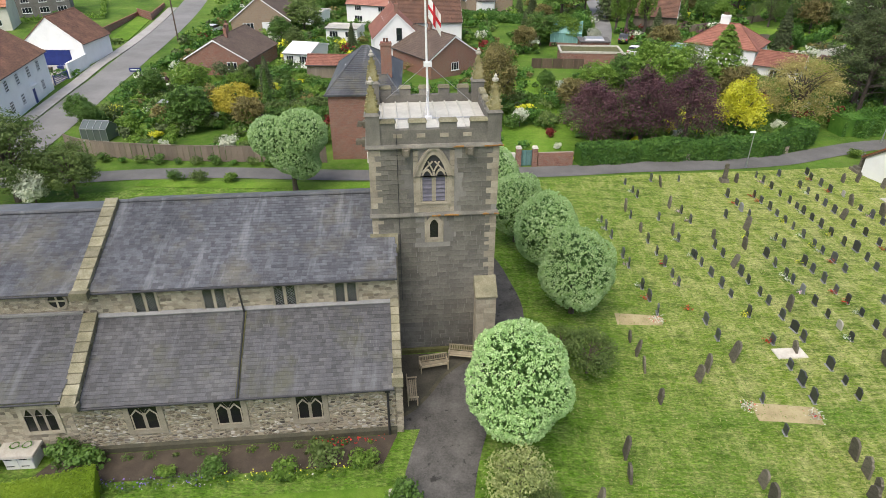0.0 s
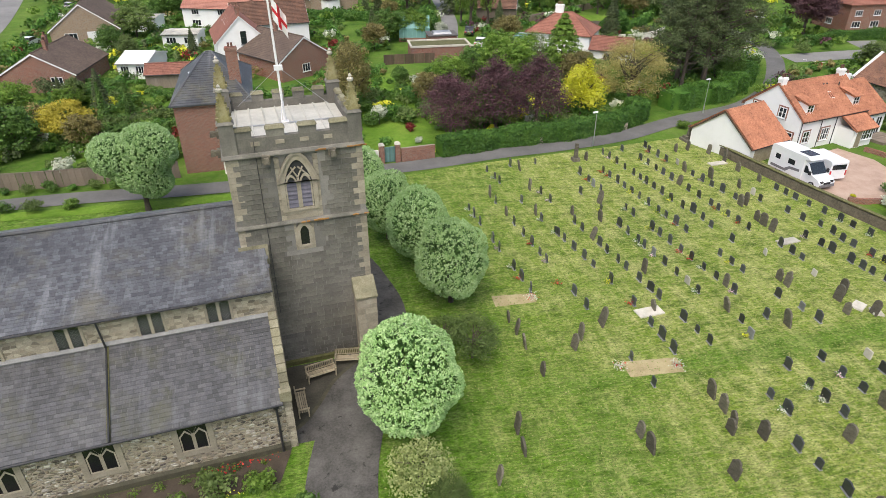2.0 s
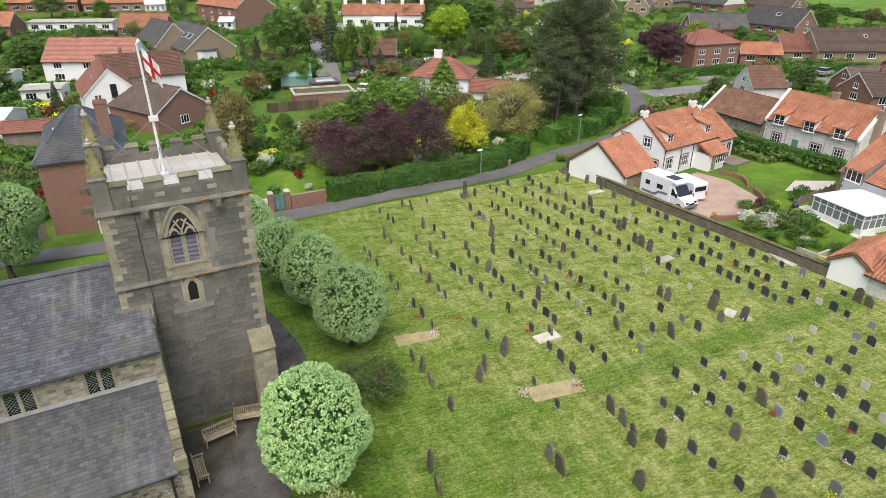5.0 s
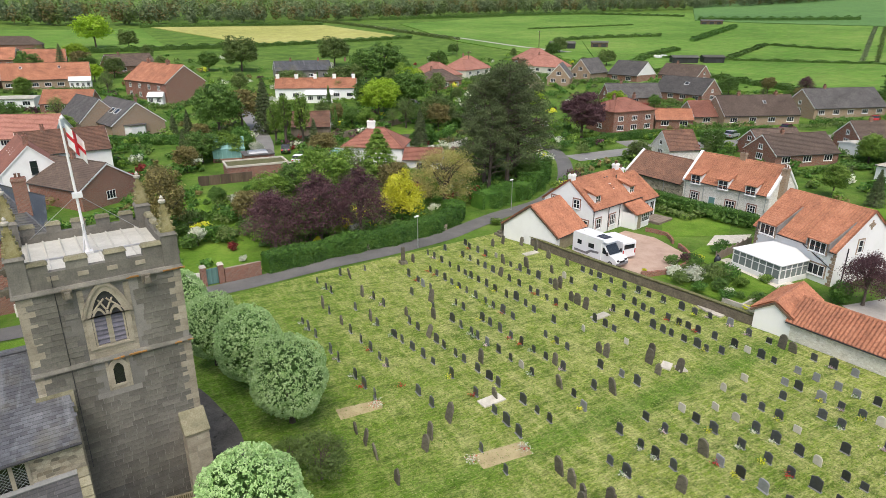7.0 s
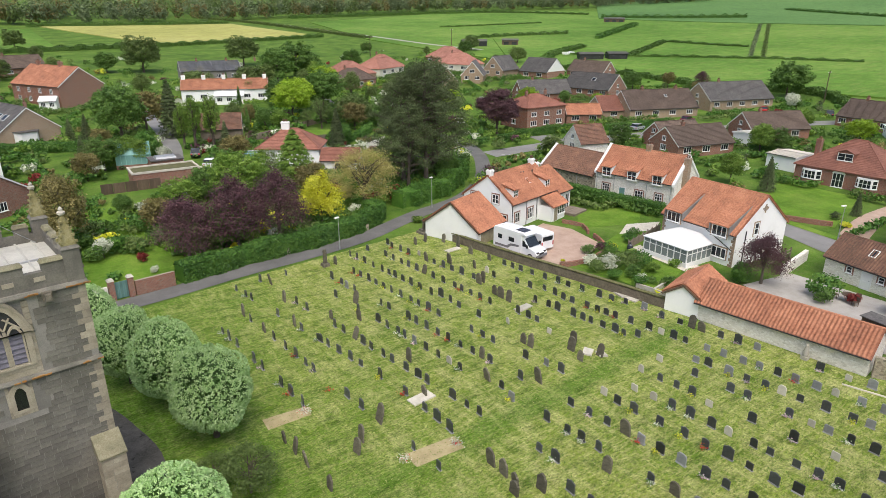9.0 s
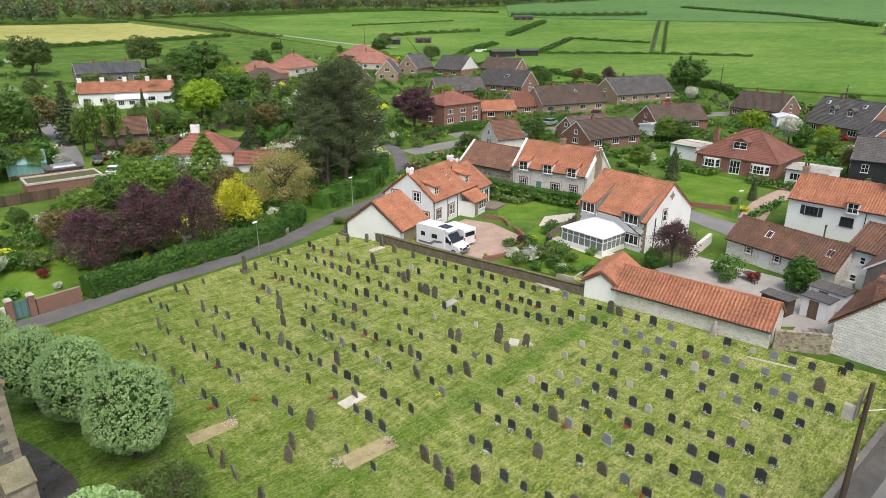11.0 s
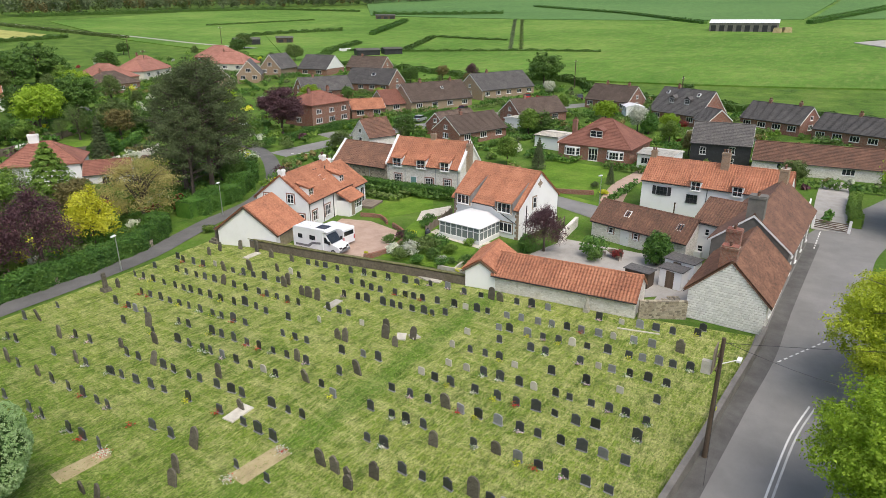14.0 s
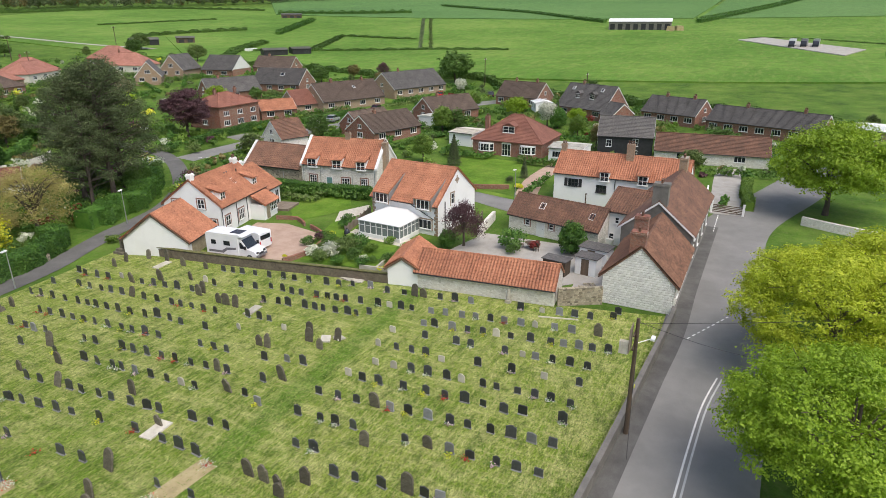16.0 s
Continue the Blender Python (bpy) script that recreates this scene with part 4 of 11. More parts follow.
c_v = blades(rng_g, c_p, c_n, 0.075, 0.12, 0.34, 0.6)
c_me = leaf_mesh("grass_cuttings", c_v, cutting)
c_me.materials.append(tussock)
c_me.polygons.foreach_set("material_index", c_mat)
tagged(new("grass_cuttings", c_me), "pale cut grass and green tufts lying over the churchyard", "grass", "", "stuff")

VERGE = [(-75, 51), (-40, 57.5), (-25, 59.4), (-8, 58.8), (10, 59.7), (20, 61.0), (28, 61.6), (36, 62.9), (42, 65.6), (47, 69), (58, 74.5), (68, 80.5), (77, 88.5), (81.5, 101), (83.5, 122), (86, 150), (84, 176)]
LANE = [(-75, 51), (-40, 57.5), (-25, 59.4), (-8, 58.8), (10, 59.7), (20, 61.0), (28, 61.6), (36, 62.9), (42, 65.2), (47.5, 67.2), (52, 68.2), (58, 70.3), (66, 76.0), (72.5, 83), (78.5, 91.5), (82, 101), (83.5, 122), (86, 150), (84, 176)]
lane = structure("lane", strip(LANE, 1.4, 1.35, 0.06, 0, 1.5), lane_mat, "narrow grey tarmac lane beside the churchyard", "road")
MAIN = [(-20, -3.5), (8, -0.6), (24, -0.2), (41, -0.8), (60, -1.0), (80, -1.5), (100, -8), (130, -18)]
road = structure("road", strip(MAIN, 4.5, 3.4, 0.05, 0, 1.5), asphalt, "worn grey tarmac village road with white centre lines", "road")
# darker tarmac tone for a strip along the wall foot
gutter_mat = surface("dark_tarmac", (0.05, 0.048, 0.045), (0.095, 0.092, 0.087), (0.16, 0.156, 0.148), 0.5, 20, 0.85, 0.3, 0.01, "world", None, 0, 0.0)
structure("gutter", strip([(14, 5.2), (27, 4.2), (33, 3.75), (41, 3.15), (49, 2.5), (60, 2.3), (80, 1.6)], 0.55, 0.75, 0.056, 0, 1.0), gutter_mat, "darker tarmac edge of the road below the wall", "road")
SIDE = [(82, -2), (78.5, 12), (77, 22), (81.5, 34), (86, 48), (92, 66), (97, 84), (100, 96)]
side_road = structure("side_road", strip(SIDE, 2.7, 2.7, 0.055, 0, 1.5), asphalt, "grey tarmac side road between the cottages", "road")
BACK = [(80, 90), (98, 88), (120, 82), (150, 70), (182, 48)]
structure("back_road", strip(BACK, 2.4, 2.4, 0.06, 0, 3), asphalt, "grey estate road among bungalows", "road")
WEST = [(-46, 56), (-48.4, 76), (-50.7, 91), (-52.5, 106.7), (-53.4, 117.3), (-55, 132), (-57.7, 150.6), (-62.5, 175), (-71, 215)]
structure("west_road", strip(WEST, 2.7, 2.7, 0.07, 0, 2), asphalt, "grey tarmac road past white houses", "road")
structure("west_pavement", strip([(-52.2, 76), (-54.6, 91), (-56.3, 104), (-57.0, 117), (-58.6, 132), (-61.4, 150.6)], 1.0, 0.9, 0.15, 0.1), concrete, "concrete pavement beside white houses", "pavement")
structure("north_lane", strip([(24, 100), (29, 118), (33, 135), (36, 160), (38, 185)], 1.6, 1.6, 0.06, 0, 3), asphalt, "narrow lane among gardens", "road")

# white lines
for k, off in enumerate((-0.16, 0.16)):
    pts = [(20, 0.7), (25, 0.45), (29.5, 0.2), (34.4, -0.1), (39.1, -0.5), (43.1, -1.2)]
    structure("centre_line", strip(pts, off + 0.06, -off + 0.06, 0.066, 0, 1.0), road_paint, "white painted double centre line", "road marking")
for k in range(9):
    structure("dashed_line", Geo().box(-0.2, 0.2, -0.06, 0.06, 0.062, 0.068, pose(48.6 + k * 0.66, 1.4 - k * 0.33, 0, 0, 0, -26)), road_paint, "white dashed give way line", "road marking")
for k in range(8):
    structure("dashed_line", Geo().box(-0.3, 0.3, -0.07, 0.07, 0.062, 0.068, pose(78.4 + k * 0.95, 1.3 - k * 0.02, 0, 0, 0, 0)), road_paint, "white dashed give way line", "road marking")
for k in range(7):
    structure("dashed_line", Geo().box(-0.3, 0.3, -0.1, 0.1, 0.072, 0.078, pose(79.2 + k * 0.75, 93.0 - k * 1.15, gz(80, 90), 0, 0, -57)), road_paint, "white dashed give way line", "road marking")

# paths round the church
structure("church_path", strip([(-0.4, 6), (-0.2, 14), (0.0, 20), (0.9, 24.4), (2.6, 29), (3.7, 32.6), (4.0, 35.4), (3.5, 38.4), (2.3, 42.5), (-1, 47), (-8, 50), (-18, 51)], 2.0, 1.5, 0.075, 0, 1.0), path_mat, "dark worn tarmac church path", "path")
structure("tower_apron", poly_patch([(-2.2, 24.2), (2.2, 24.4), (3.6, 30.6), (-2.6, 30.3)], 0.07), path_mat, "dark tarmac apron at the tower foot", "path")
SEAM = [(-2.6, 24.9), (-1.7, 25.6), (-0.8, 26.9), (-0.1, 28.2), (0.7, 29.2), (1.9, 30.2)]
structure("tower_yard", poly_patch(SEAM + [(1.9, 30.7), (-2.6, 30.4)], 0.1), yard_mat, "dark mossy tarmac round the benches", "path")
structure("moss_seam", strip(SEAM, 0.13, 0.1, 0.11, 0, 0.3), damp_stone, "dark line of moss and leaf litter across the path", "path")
structure("flower_border", poly_patch([(-20.5, 20.4), (-3.0, 21.9), (-2.4, 23.9), (-19.5, 22.3)], 0.07), soil, "dark soil border under the church wall", "border")

# fields beyond the village
structure("pasture_1", patch((150, 150), (196, 110), (560, 270), (400, 480), 0.45, 60, 60), turf_field, "bright green pasture", "field")
structure("pasture_2", patch((196, 111), (228, -40), (640, -90), (566, 271), 0.5, 60, 60), turf_field, "bright green grazed pasture", "field")
structure("crop_field", patch((400, 330), (470, 40), (900, 30), (760, 640), 0.95, 30, 40), turf_crop, "deep green young crop field", "field")
structure("crop_field_2", patch((470, 36), (500, -200), (980, -330), (910, 26), 1.0, 30, 40), turf_crop, "deep green young crop field", "field")
structure("pale_field", patch((85, 329), (173, 340), (156, 440), (46, 446), 0.35, 30, 20), turf_pale, "pale yellow-green crop field", "field")
structure("north_field", patch((-80, 300), (40, 330), (40, 430), (-120, 430), 0.3, 30, 20), turf_field, "green pasture behind the village", "field")
structure("north_field_2", patch((186, 312), (188, 201), (401, 480), (210, 430), 0.4, 40, 40), turf_field, "green pasture behind the village", "field")
structure("gravel_track", strip([(157, 500), (178, 443), (189, 372), (196, 315), (199, 271), (205, 238)], 1.5, 1.5, 0.55, 0, 4), concrete, "pale gravel farm track", "track")
structure("gravel_yard", patch((342, 8), (289, -31), (309, -40), (354, -3), 0.8, 10, 10), concrete, "pale gravel standing in a field", "yard")

# yards and gardens east of the churchyard
structure("paved_drive", poly_patch([(44.8, 50.6), (46.1, 42.2), (52.5, 41.5), (57.5, 44.5), (58.8, 50), (57.6, 53.8), (50.4, 52.2)], 0.05), block_paving, "pinkish block paved drive", "drive")
structure("cottage_lawn", poly_patch([(59.6, 49.6), (67.6, 46.2), (73.3, 50.0), (72.5, 56), (64.5, 54)], 0.05), turf_lawn, "neat green cottage lawn", "lawn")
structure("garden_lawn", poly_patch([(49.8, 37.6), (58.5, 40.4), (66, 42.5), (65, 46), (56, 43.6), (49.6, 41)], 0.05), turf_lawn, "green garden lawn beside a fence", "lawn")
structure("garden_lawn", poly_patch([(50, 31), (57.8, 33.5), (58.2, 39.5), (50, 37)], 0.045), turf_lawn, "green garden lawn below a conservatory", "lawn")
structure("terrace", poly_patch([(57.2, 31.2), (60, 31), (60.6, 41), (58.8, 41)], 0.07), pale_stone, "stone flagged terrace", "terrace")
structure("patio", poly_patch([(62, 45), (67, 43.4), (70.4, 45), (66, 47)], 0.06), pale_stone, "pale paved patio", "patio")
structure("yard", poly_patch([(59, 27.5), (66, 26), (66, 14), (56, 12), (54, 14), (57, 20)], 0.05), concrete, "pale gravel yard behind a shed", "yard")
structure("back_yard", poly_patch([(50.6, 12.6), (66, 12.4), (66, 9.4), (52.6, 9.4)], 0.06), concrete, "grey concrete back yard", "yard")
structure("verge", strip([(79.3, 24), (81.0, 31), (84.5, 43)], -0.9, 2.4, 0.09, 0, 2), turf_lawn, "green roadside verge", "verge")
structure("bungalow_lawn", patch((86, 30), (88, 44), (105, 46), (105, 34), 0.06, 4, 4), turf_lawn, "green front lawn of a brick bungalow", "lawn")
structure("bungalow_drive", strip([(84, 27), (94, 28.5), (106, 28)], 1.6, 1.6, 0.07), block_paving, "brown paved bungalow drive", "drive")
structure("gate_drive", strip([(86, 0.2), (100, 0.8), (114, 1)], 2.0, 2.0, 0.07), concrete, "pale concrete drive behind a gate", "drive")
structure("vegetable_plot", patch((50, 118), (66, 112), (72, 126), (56, 134), 0.08, 4, 4), turf_lawn, "green vegetable garden with dug beds", "garden")
for k in range(4):
    structure("dug_bed", patch((55 + k * 3.6, 119.5 - k * 1.6), (57.6 + k * 3.6, 118.4 - k * 1.6), (60.5 + k * 3.2, 126 - k * 1.6), (57.9 + k * 3.2, 127 - k * 1.6), 0.12, 2, 2), soil, "dark dug garden bed", "garden bed")
structure("orchard_lawn", poly_patch([(5, 64), (16, 66), (22, 72), (20, 96), (8, 100), (3, 80)], 0.04), turf_lawn, "bright lawn in a large garden", "lawn")
structure("lane_verge", strip([(-30, 57.0), (-22, 56.6), (-8, 56.4), (4, 56.9)], 0.6, 1.0, 0.075, 0, 2), turf_lawn, "bright green lane verge", "verge")

# churchyard boundary walls
structure("churchyard_wall_east", wall_line([(43.9, 61.3), (43.8, 57.2), (44.3, 51.8), (45.7, 42.9), (46.9, 36.5), (48.2, 28.2)], 0.9, 0.35), old_wall, "low old brown brick churchyard wall with moss", "wall")
structure("wall_coping", strip([(43.9, 61.3), (43.8, 57.2), (44.3, 51.8), (45.7, 42.9), (46.9, 36.5), (48.2, 28.2)], 0.22, 0.22, 1.08, 0.08, 2), moss, "mossy stone wall coping", "coping")
structure("churchyard_wall_south", wall_line([(6, 6.4), (27.2, 4.8), (33, 4.3), (41, 3.72), (49, 3.12), (52.2, 3.0)], 1.0, 0.36), mortar, "plain grey churchyard wall beside the road", "wall")
structure("yard_wall", wall_line([(50.1, 12.7), (51.2, 10.9), (52.2, 9.2)], 1.7, 0.35), coursed, "pale rubble yard wall", "wall")

# ---- church ----
CH = pose(-2.07, 24.1, 0, 0, 0, 5.3)
church = thing("church", "old stone parish church with slate roofs and a battlemented west tower", "church", CH)
TU0, TU1, TV0, TV1 = -1.2, 5.65, 6.55, 13.2


def arch_pts(w, spring, apex, n=7):
    """Outline of a pointed opening, from the foot at one side round to the other."""
    out = [(-w / 2, 0), (-w / 2, spring)]
    for k in range(1, n + 1):
        s = k / n
        out.append((-w / 2 + w / 2 * (1 - (1 - s) ** 1.0) * 1.0, spring + (apex - spring) * math.sin(s * math.pi / 2) ** 0.85))
    out[-1] = (0, apex)
    return out + [(-x, z) for x, z in out[-2::-1]]


# aisle, nave, chancel, chapel bodies
part("aisle_wall", Geo().profile([(0, -0.4), (0, 3.55), (4.0, 5.6), (4.0, -0.4)][::-1], -16.2, -0.35), rubble, church, "rubble wall of cobbles and pale stones")
part("nave_wall", Geo().profile([(4.0, -0.4), (4.0, 7.45), (9.85, 9.5), (13.0, 8.3), (13.0, -0.4)][::-1], -16.0, 0.0), coursed, church, "weathered cream stone clerestory wall")
part("chancel_wall", Geo().profile([(4.15, -0.4), (4.15, 7.35), (9.85, 9.0), (13.0, 8.1), (13.0, -0.4)][::-1], -34, -16.02), coursed, church)
part("chapel_wall", Geo().profile([(0.05, -0.4), (0.05, 4.0), (4.1, 5.9), (4.1, -0.4)][::-1], -30, -16.25), coursed, church)


def slates(parent, u0, u1, v0, z0, v1, z1, mat, seed, every, width=0.3, gauge=0.21):
    """A slate roof: lapped courses of single slates with broken joints; the slates near the stretch 'every' are pieces of their own."""
    rng = random.Random(seed)
    L = math.hypot(v1 - v0, z1 - z0)
    dv, dz = (v1 - v0) / L, (z1 - z0) / L
    nv, nz = -dz, dv
    base = Geo().profile([(v0, z0), (v0, z0 + 0.02), (v1, z1 + 0.02), (v1, z1)][::-1], u0, u1)
    part("roof_deck", base, slate, parent)
    rest, singles = Geo(), []
    nc = int(L / gauge)
    shapes = []
    for w in (width * 0.85, width, width * 1.1):
        s = Geo()
        ln = gauge * 1.25
        s.add([(0.006, 0, 0.036), (w - 0.006, 0, 0.036), (w - 0.006, ln * dv, 0.012 + ln * dz), (0.006, ln * dv, 0.012 + ln * dz), (0.006, 0, 0.02), (w - 0.006, 0, 0.02)],
              [(0, 1, 2, 3), (4, 5, 1, 0), (0, 3, 4), (1, 5, 2)])
        me = s.mesh("slate")
        me.materials.append(mat)
        shapes.append((w, me, s))
    for c in range(nc):
        u = u0 - rng.random() * width
        while u < u1 - 0.05:
            w, me, s = shapes[rng.randrange(3)]
            uu = max(u, u0)
            if uu + w > u1 + 0.1:
                break
            off = Vector((uu, v0 + dv * gauge * c + nv * 0.01, z0 + dz * gauge * c + nz * 0.01 + rng.uniform(0, 0.006)))
            if every[0] < uu < every[1] and every[2] <= c < every[3]:
                singles.append((me, off))
            else:
                rest.add(s.v, s.f, Matrix.Translation(off))
            u = uu + w
    tagged(part("slating", rest, mat, parent), kind="stuff")
    SLATE_JOBS.append((parent, singles, mat))


SLATE_JOBS = []
aisle_roof = part("aisle_roof", Geo().box(-15.6, -0.45, 3.9, 4.02, 5.62, 5.74), lead_dark, church, "low slate lean-to roof with lead flashing")
slates(aisle_roof, -15.6, -0.4, -0.35, 3.38, 4.0, 5.66, slate_lichen, 3, (-15, -9.2, 0, 18))
nave_roof = part("nave_roof", Geo().tube((-15.9, 9.85, 9.62), (-0.1, 9.85, 9.62), 0.12, 0.12, 8), slate, church, "low pitched slate nave roof")
slates(nave_roof, -15.6, 0.0, 3.7, 7.38, 9.85, 9.54, slate, 5, (-7, -0.1, 0, 15))
part("nave_roof_north", Geo().profile([(13.4, 8.2), (9.85, 9.5), (9.85, 9.58), (13.4, 8.28)], -15.9, 0), slate, nave_roof)
chancel_roof = part("chancel_roof", Geo().tube((-34, 9.85, 9.12), (-16.1, 9.85, 9.12), 0.12, 0.12, 8), slate, church, "slate chancel roof")
slates(chancel_roof, -30, -16.1, 3.85, 7.3, 9.85, 9.04, slate, 7, (0, 0, 0, 0))
part("chancel_roof_north", Geo().profile([(13.4, 8.0), (9.85, 9.0), (9.85, 9.08), (13.4, 8.08)], -34, -16.1), slate, chancel_roof)
chapel_roof = part("chapel_roof", Geo().box(-30, -16.3, 3.95, 4.1, 5.95, 6.08), lead_dark, church, "slate chapel roof with lead flashing")
slates(chapel_roof, -30, -16.3, -0.3, 3.9, 4.1, 5.97, slate_lichen, 9, (0, 0, 0, 0))

# gable copings
for (u0, u1, v0, z0, v1, z1) in ((-16.3, -15.6, 3.6, 7.62, 9.85, 9.9), (-16.3, -15.6, -0.5, 3.75, 4.0, 6.05), (-0.42, 0.02, -0.1, 3.95, 4.0, 5.95)):
    n = 9
    for k in range(n):
        s0, s1 = k / n, (k + 1) / n - 0.012
        a, b = (v0 + (v1 - v0) * s0, z0 + (z1 - z0) * s0), (v0 + (v1 - v0) * s1, z0 + (z1 - z0) * s1)
        part("coping_stone", Geo().profile([(a[0], a[1] - 0.35), (a[0], a[1]), (b[0], b[1]), (b[0], b[1] - 0.35)][::-1], u0, u1), coping_stone, church)
for q in ((-16.35, -15.5, 3.3, 3.75, 7.2, 7.62), (-16.4, -15.5, -0.6, -0.2, 3.4, 3.75), (-0.5, 0.06, -0.25, 0.15, 3.4, 4.0)):
    part("kneeler", Geo().box(*q), coping_stone, church)
part("west_parapet", Geo().profile([(0, -0.4), (0, 3.9), (4.0, 5.9), (4.0, -0.4)][::-1], -0.4, 0.02), coursed, church)
part("lead_valley", Geo().profile([(4.0, 5.72), (3.85, 5.72), (3.85, 5.76), (4.0, 5.9)], -15.6, -0.4), lead_dark, aisle_roof)
part("gutter", Geo().tube((-15.6, -0.42, 3.36), (-0.4, -0.42, 3.42), 0.06, 0.06, 8).tube((-15.6, 3.64, 7.34), (0, 3.64, 7.36), 0.06, 0.06, 8).tube((-30, -0.4, 3.86), (-16.3, -0.4, 3.86), 0.06, 0.06, 8).tube((-30, 3.78, 7.26), (-16.3, 3.78, 7.26), 0.06, 0.06, 8), black_paint, church, "black cast iron gutters")
part("downpipe", Geo().tube((-0.75, -0.16, 3.36), (-0.75, -0.16, 0), 0.06, 0.06, 8).box(-0.88, -0.62, -0.28, -0.02, 3.1, 3.36), black_paint, church, "black cast iron downpipe")
part("downpipe", Geo().tube((-8.25, 3.78, 7.3), (-8.15, 3.78, 5.7), 0.05, 0.05, 8), black_paint, church, "black cast iron downpipe")
part("plinth", Geo().profile([(0, -0.3), (-0.12, -0.3), (-0.12, 0.35), (0, 0.5)], -16.2, -0.35), damp_stone, church, "damp mossy stone plinth")
part("roof_pipe", Geo().tube((-8.15, 3.9, 5.72), (-8.1, -0.4, 3.5), 0.05, 0.05, 8), black_paint, church, "black iron pipe lying down the aisle roof")
part("moss_line", Geo().profile([(3.9, 5.69), (-0.36, 3.47), (-0.36, 3.49), (3.9, 5.71)], -8.19, -8.03), moss, church)

# south aisle windows: two lights under tracery
for k, (u, w) in enumerate(((-12.85, 1.35), (-8.75, 1.3), (-4.72, 1.3))):
    win = part("aisle_window", Geo().ring([(-w / 2 - 0.28, -0.3), (w / 2 + 0.28, -0.3), (w / 2 + 0.28, 1.95), (-w / 2 - 0.28, 1.95)], [(-w / 2, 0), (w / 2, 0), (w / 2, 1.65), (-w / 2, 1.65)], -0.05, 0.12), dressed, church, "square headed traceried window in dressed stone", pose(u, 0, 1.45))
    tr = Geo()
    tr.box(-0.06, 0.06, -0.02, 0.08, 0, 1.1)
    for s in (-1, 1):
        tr.ring([(s * 0.02, 0.0), (s * w * 0.48, 0.0), (s * w * 0.48, 1.0), (s * w * 0.25, 1.38), (s * 0.02, 1.0)][::s], [(s * 0.08, 0.07), (s * w * 0.43, 0.07), (s * w * 0.43, 0.96), (s * w * 0.25, 1.24), (s * 0.08, 0.96)][::s], -0.02, 0.08)
    tr.tube((0, 0.03, 1.05), (-0.3, 0.03, 1.62), 0.045, 0.045, 6).tube((0, 0.03, 1.05), (0.3, 0.03, 1.62), 0.045, 0.045, 6)
    part("tracery", tr, dressed, win)
    part("leaded_pane", Geo().box(-w / 2, w / 2, -0.012, 0.03, 0, 1.65), lead_glass, win)
    part("hood", Geo().box(-w / 2 - 0.34, w / 2 + 0.34, -0.12, 0.02, 1.95, 2.05), dressed, win)
# chapel window, three lights
for u in (-17.75, -21.5):
    win = part("chapel_window", Geo().ring([(-0.95, -0.2), (0.95, -0.2), (0.95, 1.7), (-0.95, 1.7)], [(-0.72, 0), (0.72, 0), (0.72, 1.5), (-0.72, 1.5)], -0.05, 0.1), dressed, church, "three-light stone mullioned window", pose(u, 0.05, 1.75))
    tr = Geo()
    for x in (-0.24, 0.24):
        tr.box(x - 0.06, x + 0.06, -0.03, 0.06, 0, 1.5)
    for x in (-0.48, 0, 0.48):
        tr.ring([(x - 0.26, 1.0), (x + 0.26, 1.0), (x + 0.26, 1.5), (x - 0.26, 1.5)], [(x - 0.2, 1.02), (x + 0.2, 1.02), (x + 0.03, 1.42), (x - 0.03, 1.42)], -0.03, 0.05)
    part("mullion", tr, dressed, win)
    part("leaded_pane", Geo().box(-0.72, 0.72, -0.012, 0.03, 0, 1.5), lead_glass, win)
# clerestory windows: two lights with diamond leading
for u in (-13.1, -9.6, -5.95, -2.75):
    win = part("clerestory_window", Geo().ring([(-0.68, -0.12), (0.68, -0.12), (0.68, 1.38), (-0.68, 1.38)], [(-0.54, 0), (0.54, 0), (0.54, 1.25), (-0.54, 1.25)], -0.04, 0.1), dressed, church, "two-light clerestory window with diamond leading", pose(u, 4.0, 5.82))
    part("mullion", Geo().box(-0.08, 0.08, -0.03, 0.06, 0, 1.25), dressed, win)
    part("leaded_pane", Geo().box(-0.54, 0.54, -0.012, 0.03, 0, 1.25), lead_glass, win)
    ld = Geo()
    for s in (-1, 1):
        cx = s * 0.31
        for k in range(-3, 12):
            for dirn in (-1, 1):
                z0 = k * 0.16
                a, b = (cx - 0.22, z0 if dirn > 0 else z0 + 0.44), (cx + 0.22, z0 + 0.44 if dirn > 0 else z0)
                if min(a[1], b[1]) >= 0.0 and max(a[1], b[1]) <= 1.25:
                    ld.tube((a[0], -0.014, a[1]), (b[0], -0.014, b[1]), 0.009, 0.009, 4)
    tagged(part("leading", ld, steel, win), kind="stuff")
# round window in the chancel
rw = part("round_window", Geo().ring([(0.55 * math.cos(k * math.tau / 20), 0.55 * math.sin(k * math.tau / 20)) for k in range(20)], [(0.42 * math.cos(k * math.tau / 20), 0.42 * math.sin(k * math.tau / 20)) for k in range(20)], -0.06, 0.1), dressed, church, "round quatrefoil window", pose(-17.5, 4.15, 6.72))
part("leaded_pane", Geo().face_shape([(0.42 * math.cos(k * math.tau / 20), 0.42 * math.sin(k * math.tau / 20)) for k in range(20)], -0.012, 0.03), lead_glass, rw)
part("tracery", Geo().box(-0.05, 0.05, -0.04, 0.05, -0.42, 0.42).box(-0.42, 0.42, -0.035, 0.045, -0.05, 0.05), dressed, rw)

# ---- tower ----
tower = part("tower", Geo().box(TU0 + 0.012, TU1 - 0.012, TV0 + 0.075, TV1 - 0.012, -0.4, 13.9), mortar, church, "tall grey ashlar tower with battlements and pinnacles")

